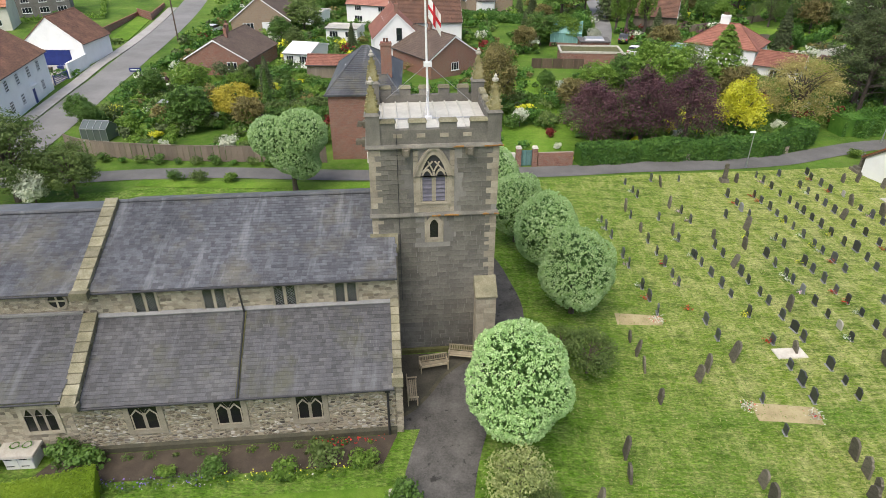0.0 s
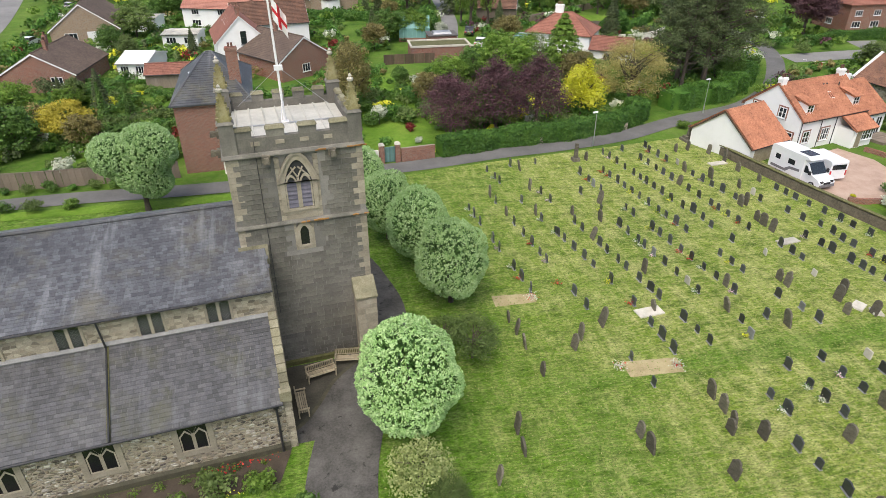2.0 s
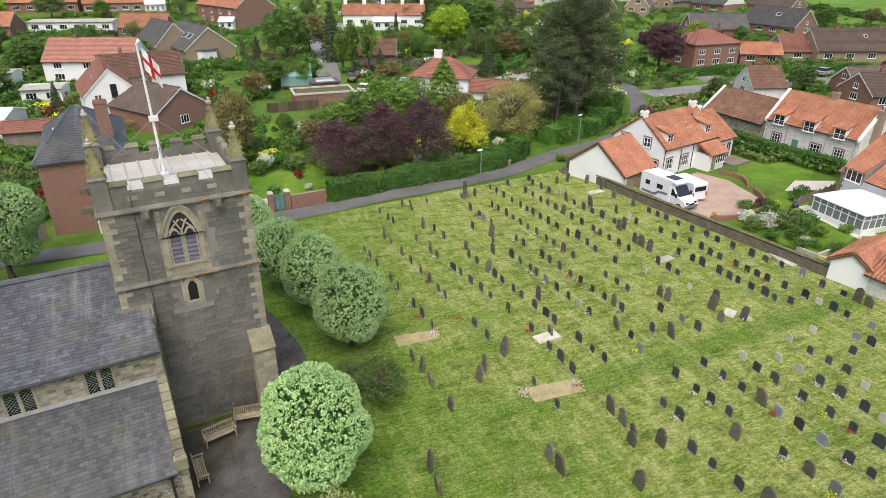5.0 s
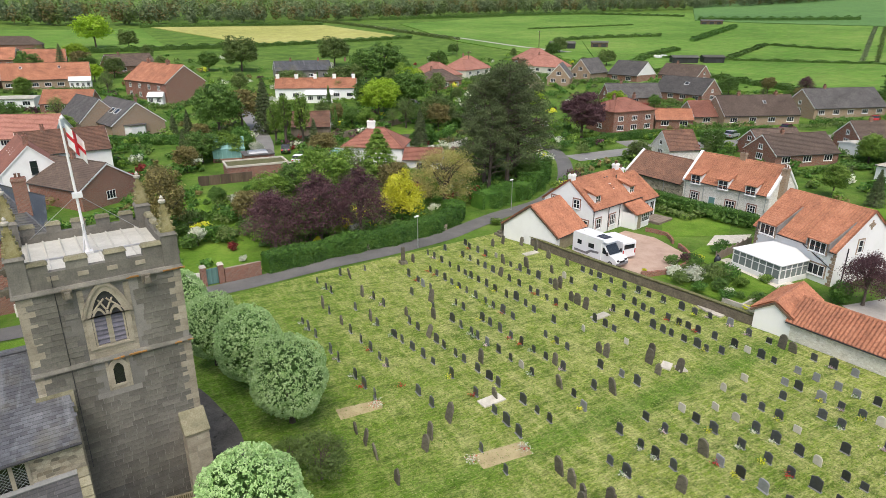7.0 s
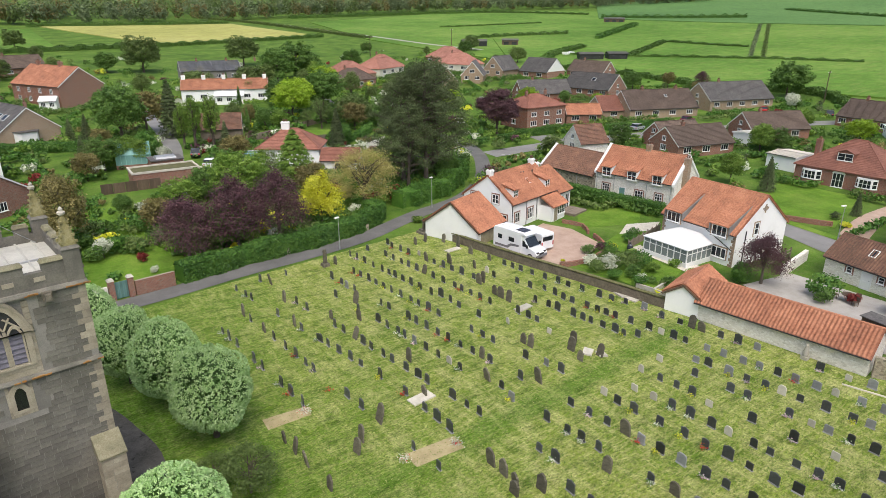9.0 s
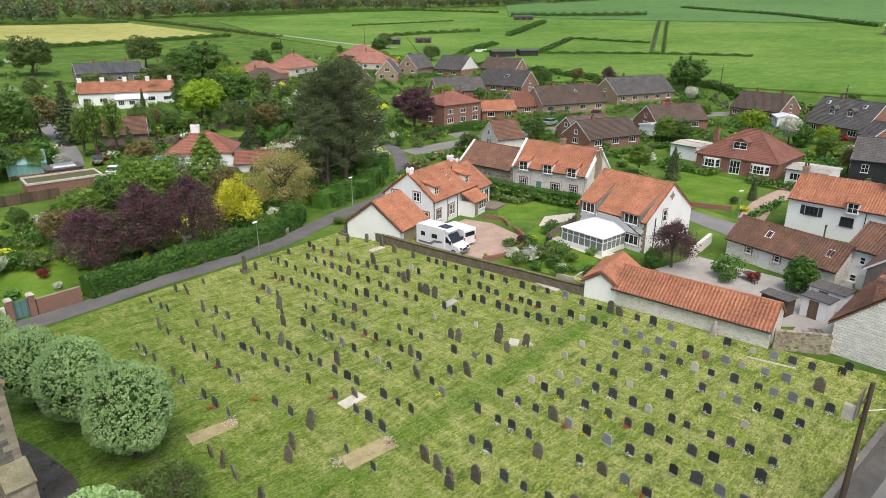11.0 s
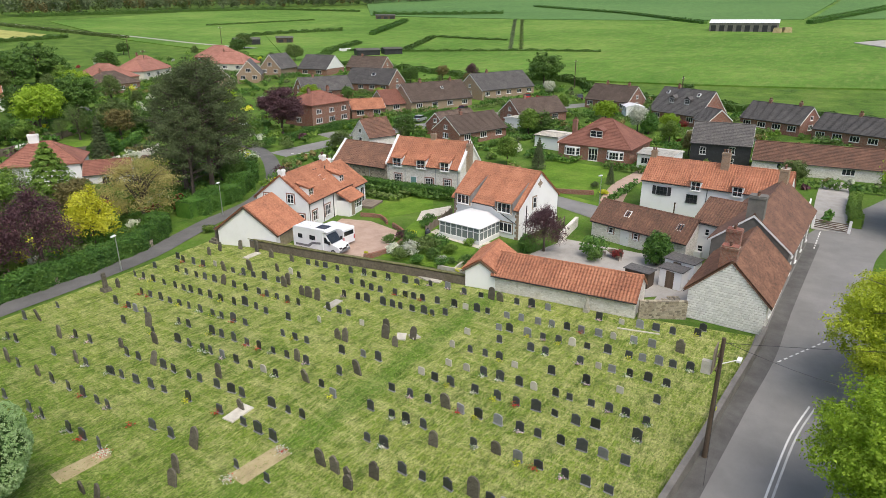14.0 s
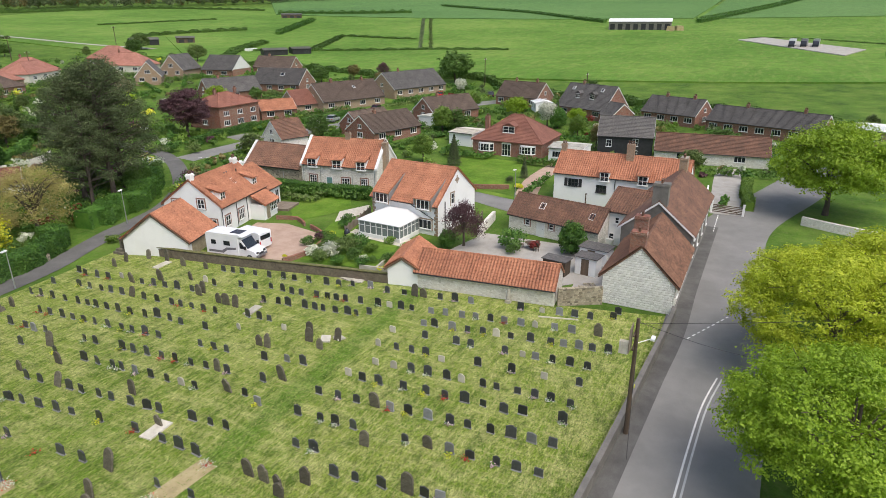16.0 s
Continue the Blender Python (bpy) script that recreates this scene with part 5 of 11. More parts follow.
for u0, u1, z0, z1 in ((TU0 + 0.012, 1.1, -0.4, 13.9), (3.3, TU1 - 0.012, -0.4, 13.9), (1.1, 3.3, -0.4, 7.85), (1.1, 1.66, 7.85, 9.5), (2.72, 3.3, 7.85, 9.5), (1.1, 3.3, 9.5, 9.75), (1.1, 3.3, 13.35, 13.9)):
    part("bedding", Geo().box(u0, u1, TV0 + 0.012, TV0 + 0.075, z0, z1), mortar, tower)


def courses(y, rng, u0, u1, z0, z1, skip, joint=0.014):
    """Squared blocks in courses over a face; skip(u0, u1, z0, z1) leaves room for openings."""
    out = []
    z = z0
    while z < z1 - 0.1:
        h = min(rng.choice((0.26, 0.3, 0.34)), z1 - z)
        u = u0
        while u < u1 - 0.05:
            w = rng.choice((0.42, 0.55, 0.68, 0.85))
            if u1 - (u + w) < 0.25:
                w = u1 - u
            if not skip(u, u + w, z, z + h):
                out.append((u + joint / 2, u + w - joint / 2, z + joint / 2, z + h - joint / 2))
            u += w
        z += h
    return out


def opening(u0, u1, z0, z1):
    for a, b, c, d in ((1.1, 3.3, 9.75, 13.35), (1.66, 2.72, 7.85, 9.5)):
        if u1 > a and u0 < b and z1 > c and z0 < d:
            return True
    return False


TOWER_BLOCKS = courses(0, random.Random(4), TU0 + 0.3, TU1 - 0.3, 0.3, 9.55, opening) + courses(0, random.Random(5), TU0 + 0.3, TU1 - 0.3, 9.75, 13.5, opening)
# fill stones round the openings
for x0, x1, z0, z1 in ((1.1, 1.36, 9.76, 13.34), (3.04, 3.3, 9.76, 13.34), (1.36, 3.04, 9.76, 10.3), (1.66, 1.8, 7.86, 9.49), (2.58, 2.72, 7.86, 9.49), (1.8, 2.58, 7.86, 8.05)):
    n = max(1, round((z1 - z0) / 0.3))
    for k in range(n):
        part("jamb_stone", Geo().box(x0 + 0.006, x1 - 0.006, TV0 - 0.005, TV0 + 0.08, z0 + (z1 - z0) * k / n, z0 + (z1 - z0) * (k + 1) / n - 0.012), dressed, tower)
# corner stones
rq = random.Random(8)
z = 0.3
k = 0
while z < 13.4:
    h = rq.choice((0.28, 0.34, 0.4))
    if not 9.5 < z < 9.75:
        for side in (0, 1):
            w = 0.62 if (k + side) % 2 else 0.36
            d = 0.36 if (k + side) % 2 else 0.62
            if side:
                part("quoin", Geo().box(TU1 - w, TU1 + 0.012, TV0 - 0.012, TV0 + d, z + 0.006, z + h - 0.008), dressed, tower)
            else:
                part("quoin", Geo().box(TU0 - 0.012, TU0 + w, TV0 - 0.012, TV0 + d, z + 0.006, z + h - 0.008), dressed, tower)
    z += h
    k += 1
for side, (u0, u1) in enumerate(((TU0, TU0 + 0.06), (TU1 - 0.06, TU1))):
    sg = Geo()
    for b in courses(0, random.Random(20 + side), TV0 + 0.6, TV1, 0.3, 13.5, lambda *a: False):
        sg.box(u0, u1, b[0], b[1], b[2], b[3])
    tagged(part("side_masonry", sg, ashlar, tower), kind="stuff")
ng = Geo()
for b in courses(0, random.Random(25), TU0, TU1, 0.3, 13.5, lambda *a: False):
    ng.box(b[0], b[1], TV1 - 0.06, TV1, b[2], b[3])
tagged(part("back_masonry", ng, ashlar, tower), kind="stuff")
# string courses
for z, o, mat, lab in ((9.55, 0.12, ashlar, "moulded string course"), (13.5, 0.16, ashlar, "moulded parapet string course")):
    for (x0, x1, y0, y1) in ((TU0 - o, TU1 + o, TV0 - o, TV0 + 0.1), (TU0 - o, TU1 + o, TV1 - 0.1, TV1 + o), (TU0 - o, TU0 + 0.1, TV0 + 0.1, TV1 - 0.1), (TU1 - 0.1, TU1 + o, TV0 + 0.1, TV1 - 0.1)):
        part("string_course", Geo().add([(x, y, q) for q, i in ((z, 0), (z + 0.06, 0), (z + 0.2, 0.05)) for x, y in ((x0 + i, y0 + i), (x1 - i, y0 + i), (x1 - i, y1 - i), (x0 + i, y1 - i))], [(3, 2, 1, 0), (8, 9, 10, 11)] + [(4 * j + i, 4 * j + (i + 1) % 4, 4 * j + 4 + (i + 1) % 4, 4 * j + 4 + i) for j in (0, 1) for i in range(4)]), mat, tower, lab)
lg = Geo()
rl = random.Random(3)
for k in range(26):
    u = rl.choice((rl.uniform(2.2, 3.3), rl.uniform(4.6, 5.6), rl.uniform(2.0, 5.6)))
    z = 13.5 if u > 3.2 and rl.random() < 0.7 else 9.55
    w = rl.uniform(0.1, 0.35)
    lg.box(u, u + w, TV0 - 0.175, TV0 - 0.1, z + 0.005, z + rl.uniform(0.05, 0.1))
tagged(part("lichen", lg, orange_lichen, tower, "orange lichen on the string courses"), kind="stuff")
# parapet with battlements
par = Geo()
T = 0.32
for (x0, x1, y0, y1) in ((TU0, TU1, TV0, TV0 + T), (TU0, TU1, TV1 - T, TV1), (TU0, TU0 + T, TV0 + T, TV1 - T), (TU1 - T, TU1, TV0 + T, TV1 - T)):
    par.box(x0, x1, y0, y1, 13.7, 14.45)
part("parapet", par, ashlar, tower, "grey stone parapet")


def merlons(along_u, fixed0, fixed1, start, end, n):
    out = []
    span = (end - start) / (2 * n - 1)
    for k in range(n):
        a = start + 2 * k * span
        out.append((a, a + span * 1.12, fixed0, fixed1) if along_u else (fixed0, fixed1, a, a + span * 1.12))
    return out


for spec in (merlons(True, TV0, TV0 + T, TU0 + 0.55, TU1 - 0.75, 4) + merlons(True, TV1 - T, TV1, TU0 + 0.7, TU1 - 0.9, 5) + merlons(False, TU0, TU0 + T, TV0 + 0.8, TV1 - 1.0, 4) + merlons(False, TU1 - T, TU1, TV0 + 0.8, TV1 - 1.0, 4)):
    mo = part("merlon", Geo().box(spec[0], spec[1], spec[2] + 0.01, spec[3] - 0.01, 14.45, 14.84), ashlar, tower)
    part("coping_stone", Geo().frustum(spec[0] - 0.05, spec[1] + 0.05, spec[2] - 0.05, spec[3] + 0.05, 14.84, 15.0, 0.08), coping_stone, mo)
# carved panels under the merlons
for k in range(4):
    u = TU0 + 1.55 + k * 1.2
    part("carved_panel", Geo().box(u - 0.22, u + 0.22, TV0 - 0.03, TV0 + 0.05, 14.05, 14.26), dressed, tower, "small carved stone panel")
# lead roof with rolls
part("tower_roof", Geo().box(TU0 + T, TU1 - T, TV0 + T, TV1 - T, 13.86, 14.02), lead, tower, "pale lead tower roof")
for k in range(8):
    u = TU0 + 0.85 + k * 0.74
    part("lead_roll", Geo().tube((u, TV0 + T, 14.05), (u, TV1 - T, 14.05), 0.05, 0.05, 6), lead, tower)
part("roof_beam", Geo().box(TU0 + T, TU1 - T, 9.55, 9.68, 14.02, 14.1), steel, tower)
# pinnacles
for u, v in ((TU0 + 0.3, TV0 + 0.3), (TU1 - 0.3, TV0 + 0.3), (TU0 + 0.3, TV1 - 0.3), (TU1 - 0.3, TV1 - 0.3)):
    pin = part("pinnacle", Geo().box(-0.36, 0.36, -0.36, 0.36, 13.7, 15.25).frustum(-0.42, 0.42, -0.42, 0.42, 15.25, 15.4, 0.1), ashlar, tower, "crocketed stone pinnacle with yellow lichen", pose(u, v, 0))
    sp = Geo().frustum(-0.32, 0.32, -0.32, 0.32, 15.4, 16.75, 0.25)
    for s in range(4):
        for ex, ey in ((-1, -1), (1, -1), (1, 1), (-1, 1)):
            rr = 0.31 - 0.06 * s
            sp.box(ex * rr - 0.06, ex * rr + 0.06, ey * rr - 0.06, ey * rr + 0.06, 15.5 + s * 0.3, 15.62 + s * 0.3)
    part("spire", sp, lichen, pin)
    part("finial", Geo().lathe([(0.05, 16.72), (0.16, 16.8), (0.17, 16.9), (0.07, 16.97), (0.1, 17.03), (0.02, 17.15)], 10), pale_stone, pin)
# gargoyles
for u, v, rz in ((0.75, TV0, 0), (4.05, TV0, 0), (TU0, 8.0, -90), (TU0, 11.0, -90), (TU1, 9.5, 90)):
    part("gargoyle", Geo().box(-0.12, 0.12, -0.5, 0.05, -0.1, 0.14).box(-0.2, 0.2, -0.34, -0.12, -0.2, 0.2).frustum(-0.15, 0.15, -0.68, -0.42, -0.12, 0.18, 0.06), old_stone, tower, "worn projecting stone spout", pose(u, v, 13.38, 0, 0, rz))
# bell opening
W, SP, AP = 1.42, 1.55, 2.75
o, i = arch_pts(W + 0.5, SP, AP + 0.3), arch_pts(W, SP, AP)
bell = part("bell_opening", Geo().ring([(x, z if z > 0 else -0.1) for x, z in o], i, -0.06, 0.14), dressed, tower, "pointed two-light bell opening with louvres", pose(2.19, TV0, 10.35))
part("hood_mould", Geo().ring(arch_pts(W + 0.78, SP, AP + 0.48)[1:-1], arch_pts(W + 0.5, SP, AP + 0.3)[1:-1], -0.13, 0.02), dressed, bell)
part("dark_back", Geo().face_shape(i, 0.055, 0.06), black_paint, bell)
trc = Geo().box(-0.06, 0.06, -0.02, 0.06, 0, 1.75)
for s in (-1, 1):
    la = [(x + s * 0.36, z) for x, z in arch_pts(0.66, 1.45, 1.95)]
    lb = [(x + s * 0.36, z + (0.05 if z <= 0 else 0)) for x, z in arch_pts(0.5, 1.42, 1.82)]
    trc.ring(la, lb, -0.02, 0.06)
    trc.tube((s * 0.02, 0.02, 1.8), (s * 0.3, 0.02, 2.35), 0.045, 0.045, 6).tube((s * 0.62, 0.02, 1.75), (s * 0.06, 0.02, 2.35), 0.045, 0.045, 6)
part("tracery", trc, dressed, bell)
for s in (-1, 1):
    for k in range(6):
        z = 0.12 + k * 0.24
        part("louvre", Geo().add([(s * 0.36 - 0.26, -0.02, z), (s * 0.36 + 0.26, -0.02, z), (s * 0.36 + 0.26, 0.05, z + 0.22), (s * 0.36 - 0.26, 0.05, z + 0.22), (s * 0.36 - 0.26, -0.02, z - 0.03), (s * 0.36 + 0.26, -0.02, z - 0.03)], [(0, 1, 2, 3), (4, 5, 1, 0)]), louvre, bell)
# lancet
la, lb = arch_pts(0.85, 1.0, 1.42), arch_pts(0.46, 0.85, 1.15)
lan = part("lancet", Geo().ring([(x, z - 0.12 if z <= 0 else z) for x, z in la], lb, -0.05, 0.12), dressed, tower, "small trefoil-headed lancet window", pose(2.19, TV0, 8.15))
part("leaded_pane", Geo().face_shape(lb, 0.03, 0.06), lead_glass, lan)
# buttresses
for u0, u1, top, out in ((4.55, 5.72, 4.55, 0.95), (TU0 - 0.1, 0.1, 7.6, 0.5)):
    bt = part("buttress", Geo().box(u0 + 0.02, u1 - 0.02, TV0 - out + 0.02, TV0 + 0.1, -0.3, top), mortar, tower, "stepped corner buttress with a lichened sloping cap")
    rb = random.Random(int(top * 10))
    z = 0.0
    while z < top - 0.1:
        h = min(rb.choice((0.3, 0.36)), top - z)
        c = u0 + rb.uniform(0.35, 0.7) * (u1 - u0)
        for e0, e1 in ((u0, c - 0.008), (c + 0.008, u1)):
            part("facing_stone", Geo().box(e0, e1, TV0 - out, TV0, z + 0.006, z + h - 0.006), dressed, bt)
        z += h
    part("cap", Geo().profile([(TV0 - out - 0.08, top), (TV0 - out - 0.08, top + 0.08), (TV0, top + 0.95), (TV0, top)][::-1], u0 - 0.06, u1 + 0.06), coping_stone, bt)
part("tower_plinth", Geo().box(TU0 - 0.1, TU1 + 0.1, TV0 - 0.1, TV1 + 0.1, -0.3, 0.3).frustum(TU0 - 0.1, TU1 + 0.1, TV0 - 0.1, TV1 + 0.1, 0.3, 0.42, 0.09), moss, tower, "mossy plinth")
part("lightning_strip", Geo().tube((0.28, TV0 - 0.02, 14.3), (0.28, TV0 - 0.02, 4), 0.018, 0.018, 5), black_paint, tower)

# flag and pole
flag = thing("flagpole", "white flagpole flying a white flag with a red cross", "flagpole", CH @ pose(2.15, 9.75, 14.02))
part("pole", Geo().tube((0, 0, 0), (-0.1, 0, 6.6), 0.075, 0.05, 10).lathe([(0.07, 6.6), (0.1, 6.66), (0.07, 6.74), (0.02, 6.78)], 8), white_paint, flag)
part("brace", Geo().tube((0, 0, 3.0), (-2.3, 2.2, 0.5), 0.015, 0.015, 5).tube((0, 0, 3.0), (2.6, 1.2, 0.5), 0.015, 0.015, 5).tube((0, 0, 1.6), (-0.3, -0.9, 0), 0.035, 0.035, 6), steel, flag)
part("bracket", Geo().box(-0.22, 0.22, -0.12, 0.12, 2.85, 3.1).box(-0.2, 0.2, -0.2, 0.2, 0, 0.12), white_paint, flag)
fw, fh = 1.5, 0.95


def flag_mesh(u0, u1, v0, v1, lift):
    g = Geo()
    nu, nv = 10, 6
    p = []
    for j in range(nv + 1):
        for i_ in range(nu + 1):
            u, v = u0 + (u1 - u0) * i_ / nu, v0 + (v1 - v0) * j / nv
            x = 0.06 + u * 0.42
            p.append((x, 0.16 * math.sin(u * 7 + v) * u + lift, 6.45 - (1 - v) * fh * 1.15 - u * 0.62))
    w_ = nu + 1
    return g.add(p, [(j * w_ + a, j * w_ + a + 1, (j + 1) * w_ + a + 1, (j + 1) * w_ + a) for j in range(nv) for a in range(nu)])


cloth = part("flag", flag_mesh(0, fw, 0, 1, 0), white_paint, flag, "white flag with a red cross")
red_cloth = surface("red_cloth", (0.4, 0.01, 0.02), (0.5, 0.015, 0.025), (0.55, 0.03, 0.04), 2, 30, 0.8, 0.05, 0.004)
for l_ in (-0.008, 0.008):
    part("red_cross", flag_mesh(0, fw, 0.4, 0.6, l_), red_cloth, cloth)
    part("red_cross", flag_mesh(0.58, 0.92, 0, 1, l_ * 1.2), red_cloth, cloth)

# ---- houses beside the churchyard ----
def face_windows(h, L, specs):
    """specs: face, along, sill height, width, height, columns, rows, surround."""
    for face, s, z, w, hh, c, r, sur in specs:
        m = on_front(s, z) if face == "f" else on_right(L, s, z) if face == "r" else on_left(s, z)
        window(h, m, w, hh, c, r, white_paint, True, sur)


def door(h, m, mat, w=0.9, hh=1.95, name="door"):
    d = part(name, Geo().ring([(-w / 2 - 0.08, 0), (w / 2 + 0.08, 0), (w / 2 + 0.08, hh + 0.08), (-w / 2 - 0.08, hh + 0.08)], [(-w / 2, 0.02), (w / 2, 0.02), (w / 2, hh), (-w / 2, hh)], -0.06, 0.05), white_paint, h, "", m)
    part("door_panel", Geo().box(-w / 2, w / 2, -0.03, 0.03, 0.02, hh).box(-w / 2 + 0.12, w / 2 - 0.12, -0.045, 0, 0.2, 0.85).box(-w / 2 + 0.12, w / 2 - 0.12, -0.045, 0, 1.0, hh - 0.15), mat, d)
    part("door_handle", Geo().box(w / 2 - 0.16, w / 2 - 0.1, -0.09, -0.03, 0.95, 1.05), steel, d)
    return d


def dormer(h, x, z, w, hh, rise_k, back, roof_mat, wall_mat, lean=False, sunk=0.0):
    """A small gabled or cat-slide dormer on the front slope, whose face stands at height z on the slope of pitch rise_k."""
    d = part("dormer", Geo().profile([(0, 0), (0, hh), (back, hh + (0.12 if lean else 0)), (back, 0)][::-1], -w / 2, w / 2), wall_mat, h, "", pose(x, z[0], z[1]))
    if lean:
        g = Geo()
        run = (hh - sunk) / (rise_k * 0.6) + 0.2
        slope_tiles(g, -w / 2 - 0.15, w / 2 + 0.15, -0.2, hh - 0.02 - 0.2 * rise_k * 0.4, run, hh - 0.02 + run * rise_k * 0.4, thick=0.06)
        part("dormer_roof", g, roof_mat, d)
    else:
        g = Geo()
        for s in (-1, 1):
            g.add([(s * (w / 2 + 0.12), -0.15, hh - 0.08), (0, -0.15, hh + 0.5), (0, back + 0.7, hh + 0.5), (s * (w / 2 + 0.12), back, hh - 0.08), (s * (w / 2 + 0.12), -0.15, hh), (0, -0.15, hh + 0.58), (0, back + 0.7, hh + 0.58), (s * (w / 2 + 0.12), back, hh)],
                  [(0, 1, 2, 3), (7, 6, 5, 4), (0, 4, 5, 1), (3, 2, 6, 7), (0, 3, 7, 4)] if s > 0 else [(3, 2, 1, 0), (4, 5, 6, 7), (1, 5, 4, 0), (7, 6, 2, 3), (4, 7, 3, 0)])
        part("dormer_roof", g, roof_mat, d)
        part("dormer_gable", Geo().face_shape([(-w / 2, hh - 0.02), (w / 2, hh - 0.02), (0, hh + 0.48)], 0.0, 0.06), wall_mat, d)
    window(d, on_front(0, 0.12), w - 0.16, hh - 0.2, 2, 2)
    return d


def skylight(h, x, y, z, pitch, w=0.7, l=0.9):
    s = part("skylight", Geo().ring([(-w / 2, 0), (w / 2, 0), (w / 2, l), (-w / 2, l)], [(-w / 2 + 0.07, 0.07), (w / 2 - 0.07, 0.07), (w / 2 - 0.07, l - 0.07), (-w / 2 + 0.07, l - 0.07)], -0.12, 0.12), white_paint, h, "", pose(x, y, z, pitch - 90, 0, 0))
    part("pane", Geo().box(-w / 2 + 0.07, w / 2 - 0.07, -0.09, 0.05, 0.07, l - 0.07), window_glass, s)


# garage with a stone gable towards the churchyard
gar, GL = dwelling("garage", "white painted stone garage with a red pantile roof", (44.8, 52.0), (50.5, 53.8), 7.5, 1.9, 2.83, pantile, render_white, "pan", barge=timber_dark, z=0, category="garage")
part("garage_door", Geo().box(0.8, 4.6, -0.05, 0.02, 0, 1.75), timber_teak, gar, "brown boarded garage door")

# white cottage
cot, CL = dwelling("cottage", "white rendered cottage with a red pantile roof and brick-edged windows", (52.2, 54.2), (62.3, 56.3), 7.6, 3.5, 2.9, pantile, render_white, "pan", barge=None, z=0)
face_windows(cot, CL, [("l", 1.6, 0.9, 1.9, 0.95, 3, 2, brick_red), ("l", 2.5, 3.1, 0.95, 1.15, 2, 2, brick_red), ("l", 6.0, 3.0, 0.8, 1.05, 2, 2, brick_red),
                       ("f", 1.3, 0.8, 1.0, 1.3, 2, 2, brick_red), ("f", 4.3, 0.7, 1.2, 1.4, 3, 2, brick_red)])
dormer(cot, 1.5, (0.5, 3.85), 1.15, 1.1, 0.62, 2.2, pantile, render_white, True)
dormer(cot, 8.9, (0.5, 3.85), 1.15, 1.1, 0.62, 2.2, pantile, render_white, True)
skylight(cot, 6.2, 1.5, 4.72, 37)
chimney(cot, 0.4, 3.8, 6.0, 7.2, 0.75, 0.6, render_white, 2)
chimney(cot, 9.8, 3.8, 6.0, 7.2, 0.75, 0.6, render_white, 2)
for u in (0.15, 3.3, 5.7):
    part("downpipe", Geo().tube((u, -0.08, 3.4), (u, -0.08, 0), 0.045, 0.045, 6), black_paint, cot)
for u, v, w_ in ((8.3, 2.6, 0.07), (6.2, 3.0, 0.12), (6.7, 3.0, 0.12)):
    part("vent_pipe", Geo().tube((u, v, 5.2), (u, v, 5.2 + 0.9 if w_ < 0.1 else 6.05), w_, w_, 6), black_paint, cot)
porch = part("porch", Geo().box(6.4, 9.7, -2.0, -0.01, 0, 0.75).box(6.4, 7.0, -2.0, -0.01, 0.75, 2.0).box(9.55, 9.7, -0.2, -0.01, 0.75, 2.0), render_white, cot, "white porch with a glazed bay and a pantile lean-to roof")
g = Geo()
slope_tiles(g, 6.2, 9.9, -2.3, 1.95, 0.0, 3.2)
part("porch_roof", g, pantile, porch)
window(porch, pose(8.7, -2.0, 0.75), 1.9, 1.25, 4, 2)
window(porch, pose(9.7, -1.05, 0.75, 0, 0, 90), 1.7, 1.25, 3, 2)
door(porch, pose(7.3, -2.02, 0.0), timber_teak)
wing, WL = dwelling("cottage_wing", "white cottage wing with a red pantile roof and glazed doors", (62.45, 56.1), (66.0, 56.85), 7.8, 2.9, 2.6, pantile, render_white, "pan", barge=None, z=0)
face_windows(wing, WL, [("f", 1.2, 0.15, 1.2, 2.1, 2, 1, None), ("f", 2.75, 0.15, 1.0, 2.1, 2, 1, None)])
chimney(wing, 0.5, 3.9, 5.2, 6.5, 0.7, 0.6, render_white, 1)
deck = thing("timber_deck", "low grey timber deck in front of glazed doors", "deck", pose(63.2, 53.4, 0, 0, 0, 12))
part("decking", Geo().box(0, 3.4, 0, 2.7, 0.0, 0.3), timber_fence, deck)
for k in range(12):
    part("board", Geo().box(0, 3.42, k * 0.225, k * 0.225 + 0.21, 0.302, 0.32), timber_fence, deck)

# stone cottages across the garden
flint, FL = dwelling("stone_cottage", "old pale stone cottage with red pantiles and small dormers", (74.3, 59.3), (75.9, 47.0), 7.1, 3.9, 3.2, pantile, chalk_stone, "pan", barge=None, z=0, gable_over=-0.25)
for s in (2.0, 6.1, 10.0):
    dormer(flint, s, (-0.36, 3.3), 1.55, 1.45, 0.9, 1.7, pantile, render_white, True)
face_windows(flint, FL, [("f", 1.9, 0.9, 1.2, 1.25, 3, 3, brick_red), ("f", 7.3, 0.9, 1.3, 1.1, 3, 2, brick_red), ("f", 10.3, 0.8, 1.1, 1.3, 3, 3, brick_red)])
green_paint = surface("green_paint", (0.08, 0.17, 0.16), (0.12, 0.23, 0.22), (0.16, 0.28, 0.27), 1, 20, 0.5, 0.1, 0.004)
door(flint, on_front(4.6, 0), green_paint)
for u in (0.35, 3.2, 8.4, FL - 0.4):
    part("downpipe", Geo().tube((u, -0.08, 3.6), (u, -0.08, 0), 0.04, 0.04, 6), steel, flint)
for x in (-0.1, FL - 0.25):
    part("gable_parapet", Geo().profile([(-0.35, 3.5), (-0.35, 3.85), (3.55, 7.5), (7.45, 3.85), (7.45, 3.5), (3.55, 7.05)], x, x + 0.4), white_paint, flint, "white painted gable coping")
chimney(flint, 6.3, 3.55, 6.7, 8.1, 0.8, 0.55, brick_buff)
